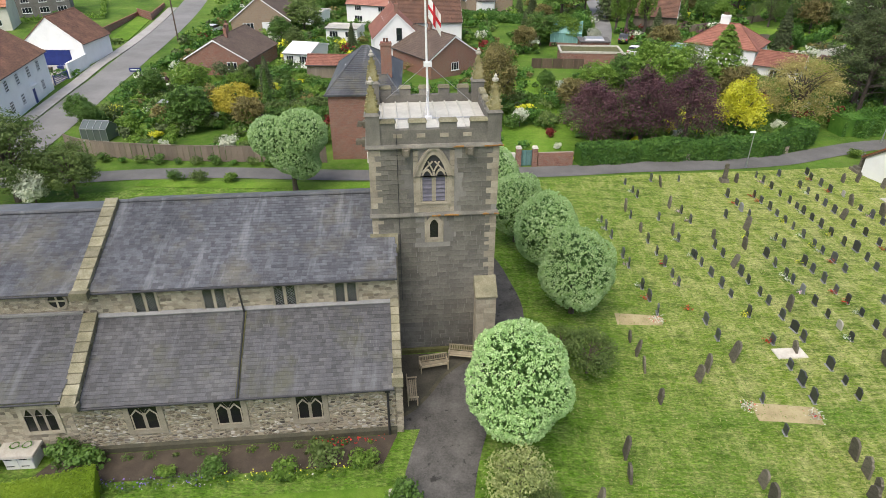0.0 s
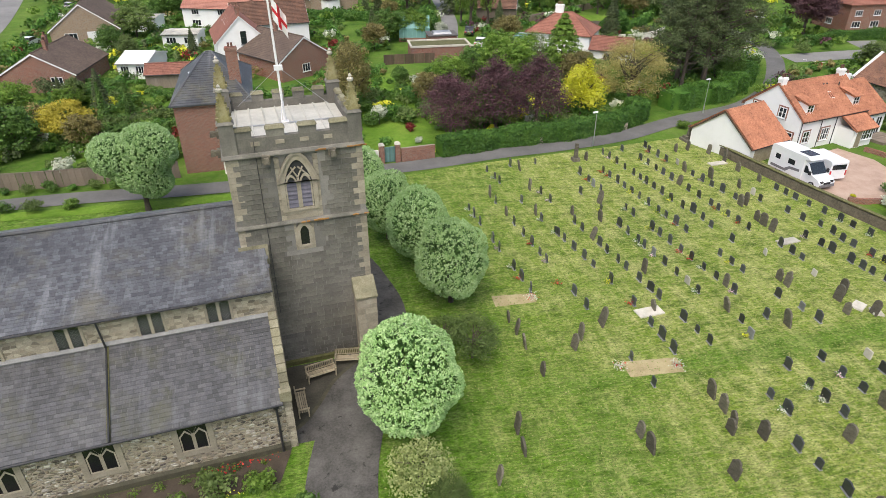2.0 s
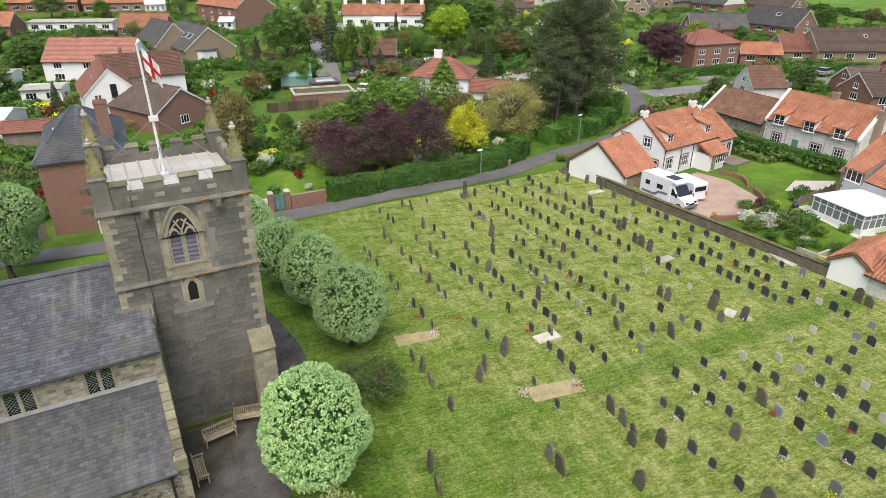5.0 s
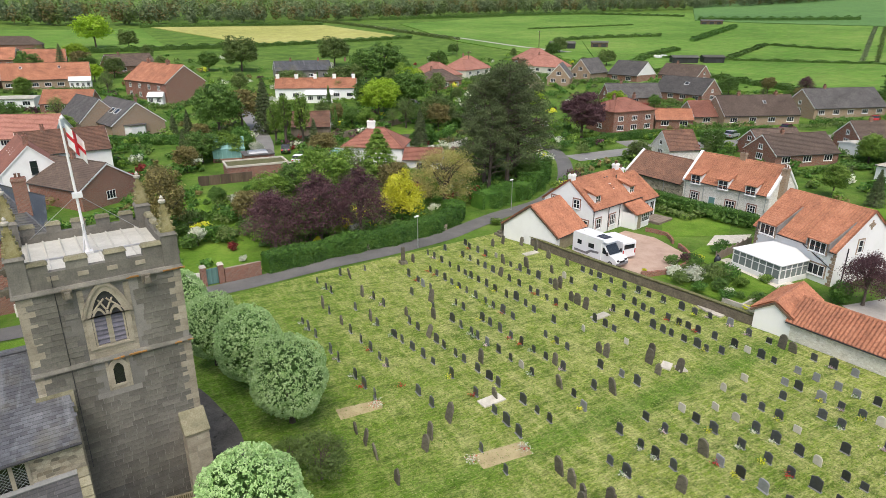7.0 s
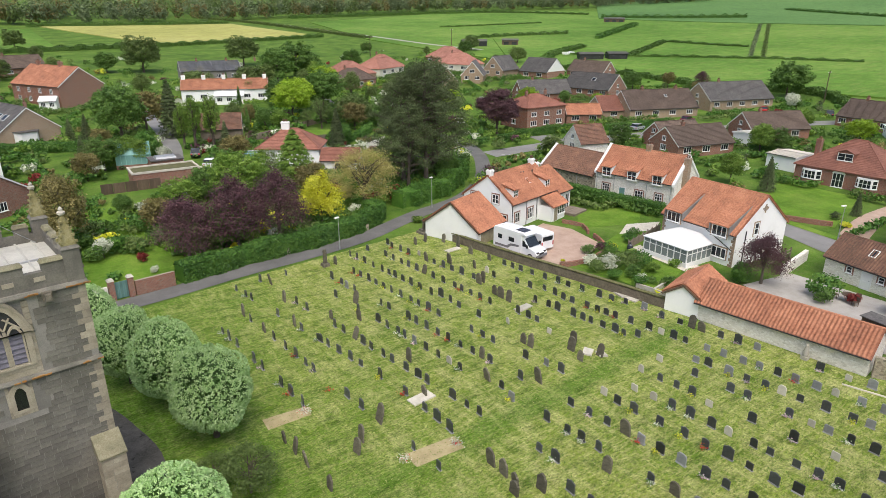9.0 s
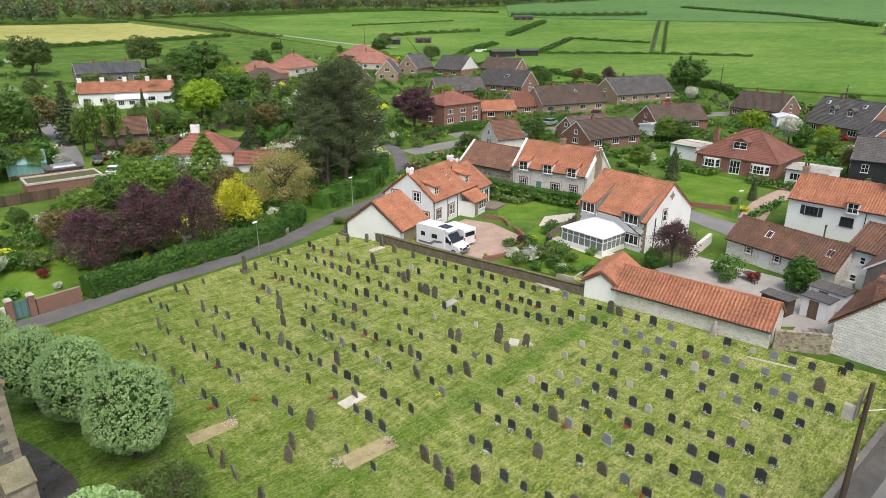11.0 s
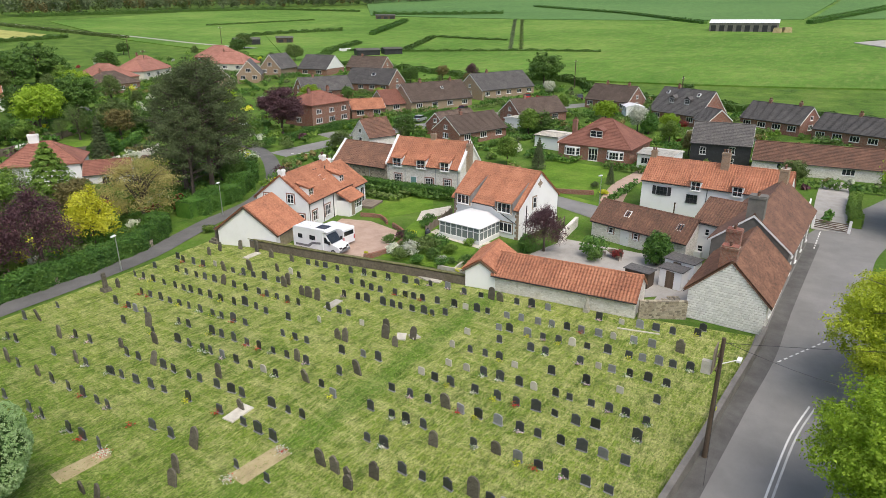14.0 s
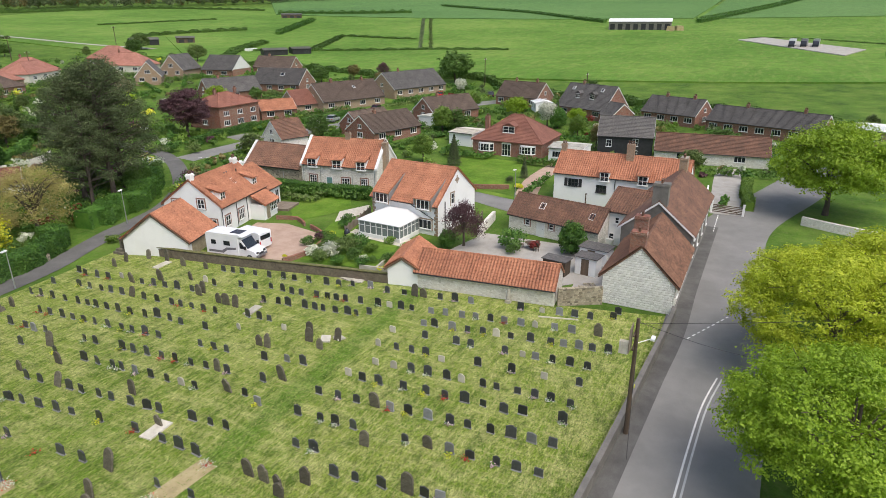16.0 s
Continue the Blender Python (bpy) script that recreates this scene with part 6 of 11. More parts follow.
chimney(flint, FL + 0.3, 2.6, 3.0, 7.2, 0.7, 0.9, brick_buff)
old_barn, OBL = dwelling("old_barn", "long stone outbuilding with a dark old tile roof", (74.2, 70.4), (74.4, 59.5), 6.6, 2.9, 2.7, pantile_old, coursed, "pan", barge=None, z=0, gable_over=-0.2)
part("gable_parapet", Geo().profile([(-0.35, 2.6), (-0.35, 2.9), (3.3, 5.95), (6.95, 2.9), (6.95, 2.6), (3.3, 5.5)], -0.1, 0.3), white_paint, old_barn, "white painted gable coping")
for u in (3.5, 7.5):
    part("downpipe", Geo().tube((u, -0.08, 2.8), (u, -0.08, 0), 0.045, 0.045, 6), steel, old_barn)

# white house with a conservatory
wh, WHL = dwelling("house", "white rendered house with an orange pantile roof", (63.5, 40.2), (62.5, 30.7), 9.0, 3.8, 3.5, pantile, render_white, "pan", barge=None, z=0)
for s in (1.75, 7.75):
    d = part("dormer_cheek", Geo().box(s - 1.05, s + 1.05, -0.37, 0.9, 3.0, 4.45), render_white, wh)
    g = Geo()
    slope_tiles(g, s - 1.15, s + 1.15, -0.6, 4.38, 3.2, 6.35, thick=0.06)
    part("dormer_roof", g, pantile, d)
    for e in (-1.2, 1.2):
        part("dormer_flashing", Geo().profile([(-0.5, 3.55), (-0.5, 4.45), (3.3, 6.45), (3.3, 6.3)][::-1], s + e - 0.06, s + e + 0.06), lead_dark, d)
    window(wh, pose(s, -0.39, 3.2), 1.8, 1.15, 3, 1, white_paint, True, brick_buff)
face_windows(wh, WHL, [("f", 7.8, 0.7, 1.8, 1.15, 3, 1, brick_buff), ("r", 3.4, 3.2, 0.75, 1.35, 1, 2, brick_buff)])
for e, (u, f) in enumerate(((0.0, "f"), (WHL - 0.3, "f"))):
    for k in range(11):
        part("quoin", Geo().box(u, u + (0.3 if k % 2 else 0.48) if e == 0 else WHL, -0.03, 0.02, k * 0.34, k * 0.34 + 0.31) if e == 0 else Geo().box(WHL - (0.3 if k % 2 else 0.48), WHL + 0.03, -0.03, 0.02, k * 0.34, k * 0.34 + 0.31), brick_buff, wh)
part("downpipe", Geo().tube((WHL + 0.06, 1.6, 3.9), (WHL + 0.06, 1.6, 0), 0.06, 0.06, 6).tube((5.9, -0.07, 3.4), (9.3, -0.07, 1.9), 0.045, 0.045, 6), black_paint, wh)
part("vent_grille", Geo().box(-0.25, 0.25, -0.05, 0.02, -0.25, 0.25).box(-0.5, 0.5, -0.03, 0.02, -0.1, 0.1).box(-0.1, 0.1, -0.03, 0.02, -0.5, 0.5), brick_buff, wh, "", pose(WHL, 4.5, 6.0, 0, 0, 90))
cons = thing("conservatory", "white glazed conservatory with a white hipped roof and low base", "conservatory", pose(58.95, 39.3, 0, 0, 0, -94.5))
CW, CD = 5.7, 4.1
part("base", Geo().box(0, CW, -0.1, 0.1, 0, 0.55).box(-0.1, 0.1, -0.1, CD, 0, 0.55).box(CW - 0.1, CW + 0.1, -0.1, CD, 0, 0.55), white_paint, cons)
part("glazing", Geo().box(0, CW, -0.02, 0.01, 0.55, 1.95).box(-0.02, 0.01, 0, CD, 0.55, 1.95).box(CW - 0.01, CW + 0.02, 0, CD, 0.55, 1.95), glass("conservatory_glass", (0.2, 0.225, 0.225), 0.1), cons)
part("floor_slab", Geo().box(0, CW, 0, CD, 0.0, 0.12), pale_stone, cons)
for k in range(8):
    u = k * CW / 7
    part("post", Geo().box(u - 0.05, u + 0.05, -0.06, 0.06, 0.55, 1.97), white_paint, cons)
for k in range(1, 5):
    v = k * CD / 5
    for u in (0, CW):
        part("post", Geo().box(u - 0.06, u + 0.06, v - 0.05, v + 0.05, 0.55, 1.97), white_paint, cons)
part("rail", Geo().box(-0.07, CW + 0.07, -0.07, 0.07, 1.45, 1.51).box(-0.07, 0.07, 0, CD, 1.45, 1.51).box(CW - 0.07, CW + 0.07, 0, CD, 1.45, 1.51).box(-0.12, CW + 0.12, -0.14, 0.06, 1.95, 2.07).box(-0.14, 0.06, 0, CD, 1.95, 2.07).box(CW - 0.06, CW + 0.14, 0, CD, 1.95, 2.07), white_paint, cons)
part("roof", Geo().add([(-0.2, -0.2, 2.07), (CW + 0.2, -0.2, 2.07), (CW + 0.2, CD, 2.07), (-0.2, CD, 2.07), (1.5, 2.4, 2.8), (CW - 1.5, 2.4, 2.8), (CW - 1.5, CD, 2.8), (1.5, CD, 2.8)], [(3, 2, 1, 0), (0, 1, 5, 4), (1, 2, 6, 5), (4, 5, 6, 7), (3, 0, 4, 7), (2, 3, 7, 6)]), white_paint, cons, "white sheet roof")

# garden outhouse and long shed along the wall
outh, OL = dwelling("outhouse", "small white outhouse with an orange pantile roof", (48.4, 26.0), (54.4, 27.3), 3.0, 1.85, 1.0, pantile, render_white, "pan", barge=timber_dark, z=0, category="outhouse")
shed, SL = dwelling("long_shed", "long low shed with an orange pantile roof against the churchyard wall", (48.4, 26.2), (49.7, 12.9), 4.2, 1.75, 1.45, pantile, chalk_stone, "pan", barge=None, z=0, category="shed")

# house end-on to the churchyard: whitewashed gable
blk, BL = dwelling("road_house", "old house with whitewashed stone gable and red-brown tiles", (52.4, 3.15), (63.2, 2.9), 6.2, 2.75, 3.0, pantile_old, white_stone, "pan", barge=None, z=0)
chimney(blk, 0.5, 3.5, 4.5, 7.1, 0.9, 1.3, None, 2)
chimney(blk, 4.6, 4.0, 4.6, 7.3, 0.9, 1.2, None, 2)
face_windows(blk, BL, [("f", 2.0, 1.0, 0.9, 1.2, 2, 2, None), ("f", 5.0, 1.0, 0.9, 1.2, 2, 2, None), ("f", 8.0, 1.0, 0.9, 1.2, 2, 2, None)])
part("eave_board", Geo().box(0, BL, -0.32, -0.28, 2.4, 2.62), white_paint, blk)
# the whitewashed stones of the gable, laid in uneven courses
STONES = []
for w in (0.3, 0.4, 0.52):
    g = Geo()
    g.add([(0.012, 0.005, 0.012), (w - 0.012, 0.005, 0.012), (w - 0.012, 0.005, 0.208), (0.012, 0.005, 0.208), (0.03, -0.035, 0.03), (w - 0.03, -0.035, 0.03), (w - 0.035, -0.035, 0.19), (0.028, -0.035, 0.19)],
          [(4, 5, 6, 7), (0, 1, 5, 4), (1, 2, 6, 5), (2, 3, 7, 6), (3, 0, 4, 7)])
    me = g.mesh("stone")
    me.materials.append(whitewash)
    STONES.append((w, me))
r_st = random.Random(77)
for c in range(26):
    z = c * 0.22
    half = 3.1 if z + 0.22 < 2.7 else 3.1 - (z + 0.22 - 2.7) * 3.1 / 3.0
    u = -half
    while u < half - 0.28:
        w, me = STONES[r_st.randrange(3)]
        if u + w > half + 0.05:
            w, me = STONES[0]
        part("stone", me, whitewash, blk, "", on_left(3.1, z) @ Matrix.Translation((u, r_st.uniform(-0.012, 0.006), r_st.uniform(-0.008, 0.008))))
        u += w
inn2, I2L = dwelling("road_house", "taller house with a dark gable and red-brown tiles", (63.4, 2.9), (80.3, 2.2), 7.0, 4.0, 2.9, pantile_old, mortar, "plain", barge=white_paint, z=0)
chimney(inn2, 0.6, 3.5, 5.8, 8.8, 1.1, 1.5, mortar, 3)
chimney(inn2, 16.3, 3.5, 6.4, 8.4, 1.5, 0.9, brick_buff, 3)
face_windows(inn2, I2L, [("f", s, z, 0.9, 1.2, 2, 2, None) for s in (2.5, 6.5, 10.5, 14.5) for z in (0.9, 2.7)])
inn, IL = dwelling("inn", "long white rendered house with orange pantiles and black-framed windows", (83.4, 22.7), (83.0, 5.2), 6.4, 4.2, 2.4, pantile, render_white, "pan", barge=None, z=0)
for s in (7.0, 12.0):
    dd = dormer(inn, s, (-0.36, 3.5), 1.3, 1.4, 0.75, 1.5, pantile, render_white, True, 0.5)
chimney(inn, 9.6, 2.6, 6.0, 8.4, 1.0, 0.6, brick_buff, 3)
chimney(inn, 0.3, 3.2, 6.2, 7.6, 0.7, 0.6, brick_buff, 2)
for s, z in ((2.7, 2.4), (6.6, 1.9)):
    window(inn, on_front(s, z), 1.4, 1.05, 3, 2, black_paint, True)
for s in (1.7, 3.7):
    part("shutter", Geo().box(s - 0.22, s + 0.22, -0.06, 0.02, 2.35, 3.5), black_paint, inn)
part("downpipe", Geo().tube((8.4, -0.08, 4.0), (8.4, -0.08, 0), 0.05, 0.05, 6), black_paint, inn)
mid_h, ML = dwelling("house_wing", "white rendered wing with brown pantiles between the houses", (68.6, 12.6), (67.4, 6.0), 7.5, 4.0, 1.7, pantile_old, render_white, "pan", barge=None, z=0)
window(mid_h, on_front(1.5, 2.6), 0.5, 0.75, 1, 2, white_paint)
window(mid_h, on_front(1.0, 0.6), 0.6, 0.8, 1, 2, white_paint)
part("soil_pipe", Geo().tube((-0.08, -0.08, 4.0), (-0.08, -0.08, 0), 0.05, 0.05, 6), black_paint, mid_h)
part("tank", Geo().box(0.4, 1.3, -0.55, -0.05, 0, 0.75), white_paint, mid_h)
sbarn, SBL = dwelling("stone_barn", "low rubble stone barn house with a weathered pantile roof and skylights", (68.6, 24.0), (66.0, 12.6), 4.6, 2.2, 1.9, pantile_old, chalk_stone, "pan", barge=None, z=0)
skylight(sbarn, 3.9, 0.9, 3.05, 40)
skylight(sbarn, 10.3, 0.8, 2.95, 40)
face_windows(sbarn, SBL, [("f", 2.6, 1.1, 0.6, 0.7, 1, 2, brick_red), ("f", 5.8, 1.1, 0.6, 0.7, 1, 2, brick_red)])
door(sbarn, on_front(4.4, 0), white_paint)
for k, (x, y, w, d, hh, mt) in enumerate(((58.2, 13.2, 2.2, 1.6, 1.9, render_white), (61.6, 13.6, 3.0, 2.0, 1.7, render_white), (57.0, 16.2, 2.4, 1.4, 1.6, timber_dark))):
    s = thing("yard_shed", "small flat-roofed white yard shed", "shed", pose(x, y, 0, 0, 0, -100))
    part("wall", Geo().box(0, w, 0, d, 0, hh), mt, s)
    part("roof", Geo().box(-0.15, w + 0.15, -0.15, d + 0.15, hh, hh + 0.08), tile_grey, s)
    part("door", Geo().box(w * 0.3, w * 0.3 + 0.8, -0.04, 0.02, 0.02, hh - 0.15), timber_dark, s)

# ---- the village beyond ----
def bungalow(a, b, depth, eave, rise, roof, wall, n=3, hip=False, stack=1, label="", side="", name="bungalow", dorm=0, over=0.3):
    lab = label or "brick bungalow with a tiled roof and white windows"
    h, L = dwelling(name, lab, a, b, depth, eave, rise, roof, wall, "plain", hip, over)
    for k in range(n):
        s = L * (k + 0.5) / n
        window(h, on_front(s, 0.85), min(1.8, L / n * 0.55), min(1.1, eave - 1.2), 3, 1)
        if eave > 3.6:
            window(h, on_front(s, 2.9), min(1.5, L / n * 0.5), 1.0, 3, 1)
    for sd in side:
        window(h, on_right(L, depth / 2, 0.9) if sd == "r" else on_left(depth / 2, 0.9), 1.6, 1.1, 3, 1)
        if rise > 2.2:
            window(h, on_right(L, depth / 2, eave + 0.4) if sd == "r" else on_left(depth / 2, eave + 0.4), 1.0, 0.9, 2, 1)
    for k in range(stack):
        chimney(h, L * (0.3 + 0.5 * k), depth / 2, eave + rise - 0.3, eave + rise + 0.8)
    for k in range(dorm):
        dormer(h, L * (0.35 + 0.3 * k), (depth * 0.18, eave + rise * 0.38), 1.4, 1.2, 0.8, 1.8, roof, tile_grey)
    return h


tile_salmon = surface("salmon_tile", (0.2, 0.085, 0.06), (0.33, 0.145, 0.105), (0.45, 0.22, 0.165), 0.5, 4, 0.85, 0.4, 0.02, "object", None, 0, 0.15, 0.5)
hb = bungalow((108.0, 45.4), (107.8, 32.0), 11.4, 2.6, 4.2, tile_red, brick_red, 0, True, 0, "red brick hipped bungalow with white bay windows")
for s in (2.7, 10.8):
    bay = part("bay", Geo().prism([(s - 1.5, 0), (s - 0.9, -0.7), (s + 0.9, -0.7), (s + 1.5, 0)], 0, 2.3), white_paint, hb, "white bay window")
    part("bay_base", Geo().prism([(s - 1.53, 0), (s - 0.92, -0.73), (s + 0.92, -0.73), (s + 1.53, 0)], 0, 0.75), brick_red, bay)
    window(bay, pose(s, -0.71, 0.85), 1.7, 1.3, 3, 2)
    window(bay, pose(s - 1.21, -0.36, 0.85, 0, 0, -49.4), 0.78, 1.3, 1, 2)
    window(bay, pose(s + 1.21, -0.36, 0.85, 0, 0, 49.4), 0.78, 1.3, 1, 2)
window(hb, on_front(6.7, 0.1), 1.7, 2.2, 3, 2)
part("arch", Geo().face_shape([(6.7 - 1.0 * math.cos(k * math.pi / 8), 2.25 + 0.4 * math.sin(k * math.pi / 8)) for k in range(9)], -0.05, 0.02), white_paint, hb)
dormer(hb, 6.5, (1.5, 3.95), 2.4, 1.35, 0.6, 2.6, tile_red, tile_red)
chimney(hb, 0.9, 5.0, 3.6, 6.4, 0.8, 0.8)
bungalow((107.6, 30.6), (107.4, 24.6), 6, 2.5, 0.3, lead, render_white, 2, False, 0, "flat-roofed white house extension", "", "extension")
bungalow((112.4, 52.4), (111.8, 47.2), 6, 2.5, 0.2, pale_stone, render_white, 0, False, 0, "pale garage with a flat roof", "", "garage")
blackbarn = bungalow((114.6, 23.5), (115.9, 14.0), 6.3, 4.0, 2.9, tile_grey, black_paint, 0, False, 0, "black boarded barn house with a grey slate roof", "", "house")
for u, z in ((2.0, 1.9), (6.6, 2.2), (6.6, 0.2)):
    window(blackbarn, on_front(u, z), 1.0, 1.3, 2, 2)
bungalow((114.4, 13.4), (116.0, -5.0), 6.4, 2.2, 2.4, pantile_old, chalk_stone, 2, False, 0, "long low outbuilding with brown pantiles", "", "outbuilding")
bungalow((151.7, 21.6), (146.6, 9.5), 8, 2.5, 3.0, tile_grey, brick_red, 4, False, 2, "brick bungalow with a dark tiled roof", "r")
bungalow((145.4, 7.2), (137.4, -13.6), 8, 2.5, 2.6, tile_grey, brick_red, 7, False, 2, "row of brick bungalows with a long dark roof")
ch = bungalow((152.3, 41.8), (146.4, 29.2), 9.4, 2.5, 4.8, tile_grey, brick_red, 3, False, 1, "chalet bungalow with a dark roof and two dormers", "r", "bungalow", 2)
skylight(ch, 2.2, 3.2, 6.1, 45)
skylight(ch, 10.6, 3.2, 6.1, 45)
bungalow((145.6, 30.0), (142.8, 26.4), 6, 2.3, 2.2, tile_grey, brick_red, 1, False, 0, "low bungalow wing with a dark tiled roof", "r", "extension")
bungalow((160.0, 60.7), (157.7, 48.6), 8.8, 2.5, 3.3, tile_brown, brick_red, 4, False, 2, "brick bungalow with a dark tiled roof", "r")
bungalow((155.8, 49.4), (151.8, 47.0), 4, 2.3, 0.4, white_paint, render_white, 2, False, 0, "white glazed garden room behind a bungalow", "", "garden_room")
bungalow((132, -17), (127, -32), 9, 4.6, 0.3, white_paint, brick_buff, 5, False, 0, "flat-topped house with white fascia", "", "house")
bungalow((105.1, 65.4), (118.0, 61.7), 8.2, 2.3, 2.9, tile_brown, brick_red, 3, False, 1, "brick bungalow with a broad brown roof", "l")
bungalow((110, 72), (120, 69.4), 6, 2.3, 2.4, tile_brown, brick_red, 2, False, 0, "low brick bungalow wing with a brown roof", "l", "extension")
bungalow((129.2, 64.2), (141.2, 58.0), 8.0, 2.4, 2.9, tile_brown, brick_red, 2, False, 1, "brick bungalow with a brown roof and white gable boards", "l")
bungalow((124.6, 61.4), (128.6, 60.4), 5, 2.3, 0.3, lead, render_white, 2, False, 0, "flat-roofed grey extension with white windows", "", "extension")
lb_ = bungalow((129.6, 94.9), (147.6, 87.9), 9.6, 2.5, 3.9, tile_brown, brick_buff, 4, False, 2, "long buff brick bungalow with a brown roof", "l")
skylight(lb_, 11.5, 2.6, 4.8, 39)
bungalow((125.0, 99.6), (131.0, 97.2), 8.0, 2.2, 3.0, tile_red, brick_buff, 1, False, 0, "small buff annexe with a red roof", "l", "annexe")
bungalow((155.3, 89.2), (175.6, 83.0), 10.2, 2.5, 4.0, tile_grey, brick_buff, 5, False, 1, "buff brick bungalow with a dark mossy roof", "l")
bungalow((101.4, 101.6), (113.2, 101.0), 9.2, 4.8, 2.4, tile_red, brick_red, 3, True, 2, "two-storey brick house with a hipped red roof", "l", "house")
bungalow((114.6, 101.6), (121.6, 97.0), 5.4, 2.3, 2.0, pantile, brick_red, 2, False, 0, "brick garage with an orange tiled roof and white doors", "", "garage")
bungalow((92.9, 78.4), (98.6, 76.4), 6.4, 2.4, 2.9, pantile_old, chalk_stone, 0, False, 0, "small grey stone outbuilding with red tiles", "l", "outbuilding")
bungalow((127.7, 130.6), (141.6, 124.6), 7.8, 2.4, 3.3, tile_grey, brick_red, 3, False, 1, "brick bungalow with a dark roof and a brick gable", "l")
m7 = bungalow((149.8, 135.4), (152.1, 119.6), 10.2, 2.4, 4.0, tile_grey, brick_red, 4, False, 0, "brick bungalow with a dark roof and a skylight", "r")
skylight(m7, 9.0, 2.6, 4.5, 39, 1.4, 1.1)
m5, M5L = dwelling("bungalow", "bungalow with a dark roof and a white boarded gable", (162.6, 168.2), (164.6, 156.4), 11.0, 2.5, 4.2, tile_grey, brick_red)
part("white_gable", Geo().profile([(0.2, 2.5), (5.5, 6.55), (10.8, 2.5)][::-1], M5L + 0.005, M5L + 0.06), white_paint, m5, "white boarded gable")
for u in (3.0, 8.6):
    window(m5, on_front(u, 0.8), 2.2, 1.2, 3, 1)
bungalow((177.0, 158.4), (179.4, 144.0), 8.4, 2.4, 3.3, tile_brown, brick_red, 3, False, 1, "brick bungalow with a brown roof", "r")
for a_, b_, dep_, ri_ in (((163.7, 179.8), (152.3, 176.1), 8.0, 4.4), ((146.0, 178.5), (137.4, 170.1), 7.4, 4.2), ((128.1, 176.0), (122.6, 164.6), 7.2, 3.9)):
    h, L = dwelling("chalet_bungalow", "chalet bungalow with a steep dark roof and a brick gable", a_, b_, dep_, 2.4, ri_, tile_grey, brick_buff, category="bungalow")
    for yy in (1.9, dep_ - 1.9):
        window(h, on_right(L, yy, 0.9), 1.5, 1.1, 3, 1)
    window(h, on_right(L, dep_ / 2, 3.1), 1.6, 1.1, 3, 1)
    dd = part("box_dormer", Geo().box(L * 0.35, L * 0.7, dep_ * 0.14, dep_ * 0.5, 2.9, 4.6), tile_grey, h)
    window(dd, pose(L * 0.52, dep_ * 0.14, 3.3), L * 0.26, 1.0, 3, 1)
for k, (a_, b_, dep_, ri_) in enumerate((((104, 206), (106.3, 190.3), 11, 3.9), ((98.7, 180.0), (112, 183.5), 9, 3.4), ((121.4, 195.9), (137, 204), 9, 3.3), ((124, 214), (128, 202), 10, 3.8), ((160.2, 222.1), (161.1, 205.7), 11, 4.2), ((150.4, 202.8), (154.7, 187.0), 10, 3.9))):
    bungalow(a_, b_, dep_, 2.4, ri_, tile_brown if k == 1 else tile_salmon, (brick_buff, brick_red, render_cream)[k % 3], 3, True, k % 2, "bungalow with a brown hipped roof" if k == 1 else "bungalow with a pale red hipped roof")
# north of the lane
mrow = bungalow((49.9, 185.2), (71.5, 176.4), 6.6, 3.4, 2.4, pantile, render_white, 6, False, 0, "long white cottage row with an orange roof", "r", "cottage_row")
for u in (0.6, 6, 11.4, 17, 22.6):
    chimney(mrow, u, 3.3, 5.5, 7.0, 1.0, 0.6, render_white, 2)
bungalow((56, 176), (63, 173.2), 4.5, 2.3, 0.8, white_paint, render_white, 3, False, 0, "white glazed garden room before a cottage", "", "garden_room")
bungalow((57.0, 209), (75, 206), 8, 5.0, 2.6, slate, mortar, 4, False, 3, "large grey house with a slate roof", "", "house")
wc = bungalow((39.2, 104.2), (47.8, 97.9), 8, 3.9, 2.9, tile_red, render_white, 0, True, 0, "white cottage with a hipped red roof", "", "cottage")
for s in (1.2,):
    window(wc, on_front(s, 2.3), 0.9, 1.1, 2, 2)
    window(wc, on_front(s, 0.5), 0.9, 1.1, 2, 2)
chimney(wc, 4.4, 4, 6.2, 8.1, 1.4, 0.6, render_white, 3)
bungalow((47.2, 96.4), (52.6, 92.6), 5, 2.4, 1.5, tile_red, render_white, 1, False, 0, "low white cottage extension with red tiles", "", "extension")
bungalow((38.4, 132.5), (46, 129.5), 6.5, 2.6, 2.6, pantile_old, timber_fence, 0, False, 0, "weathered outbuilding with a rust-red roof", "l", "outbuilding")
h, L = dwelling("brick_house", "large brick house with a long orange roof and a blank gable", (12.6, 209), (21.2, 189.1), 12.2, 5.2, 4.4, pantile, brick_red, category="house")
for u in (3, 8, 13, 18):
    for z in (0.9, 3.2):
        window(h, on_front(u, z), 1.3, 1.2, 2, 2)
for u in (4, 14):
    chimney(h, u, 6.1, 9.2, 10.8, 1.2, 0.7)
bungalow((16.2, 189.5), (19.8, 187.8), 3.2, 2.3, 0.9, white_paint, render_white, 2, False, 0, "white glazed conservatory beside a brick house", "", "conservatory")
h, L = dwelling("house", "grey-roofed house with a bay window and solar panels", (0.6, 162), (5.1, 146.8), 11.0, 2.6, 4.2, tile_grey, brick_buff)
part("bay_window", Geo().prism([(L, 2.4), (L + 1.6, 3.2), (L + 1.6, 6.0), (L, 6.8)], 0, 2.3), white_paint, h, "white bay window")
part("bay_roof", Geo().prism([(L, 2.2), (L + 1.8, 3.0), (L + 1.8, 6.2), (L, 7.0)], 2.3, 2.5), tile_grey, h)
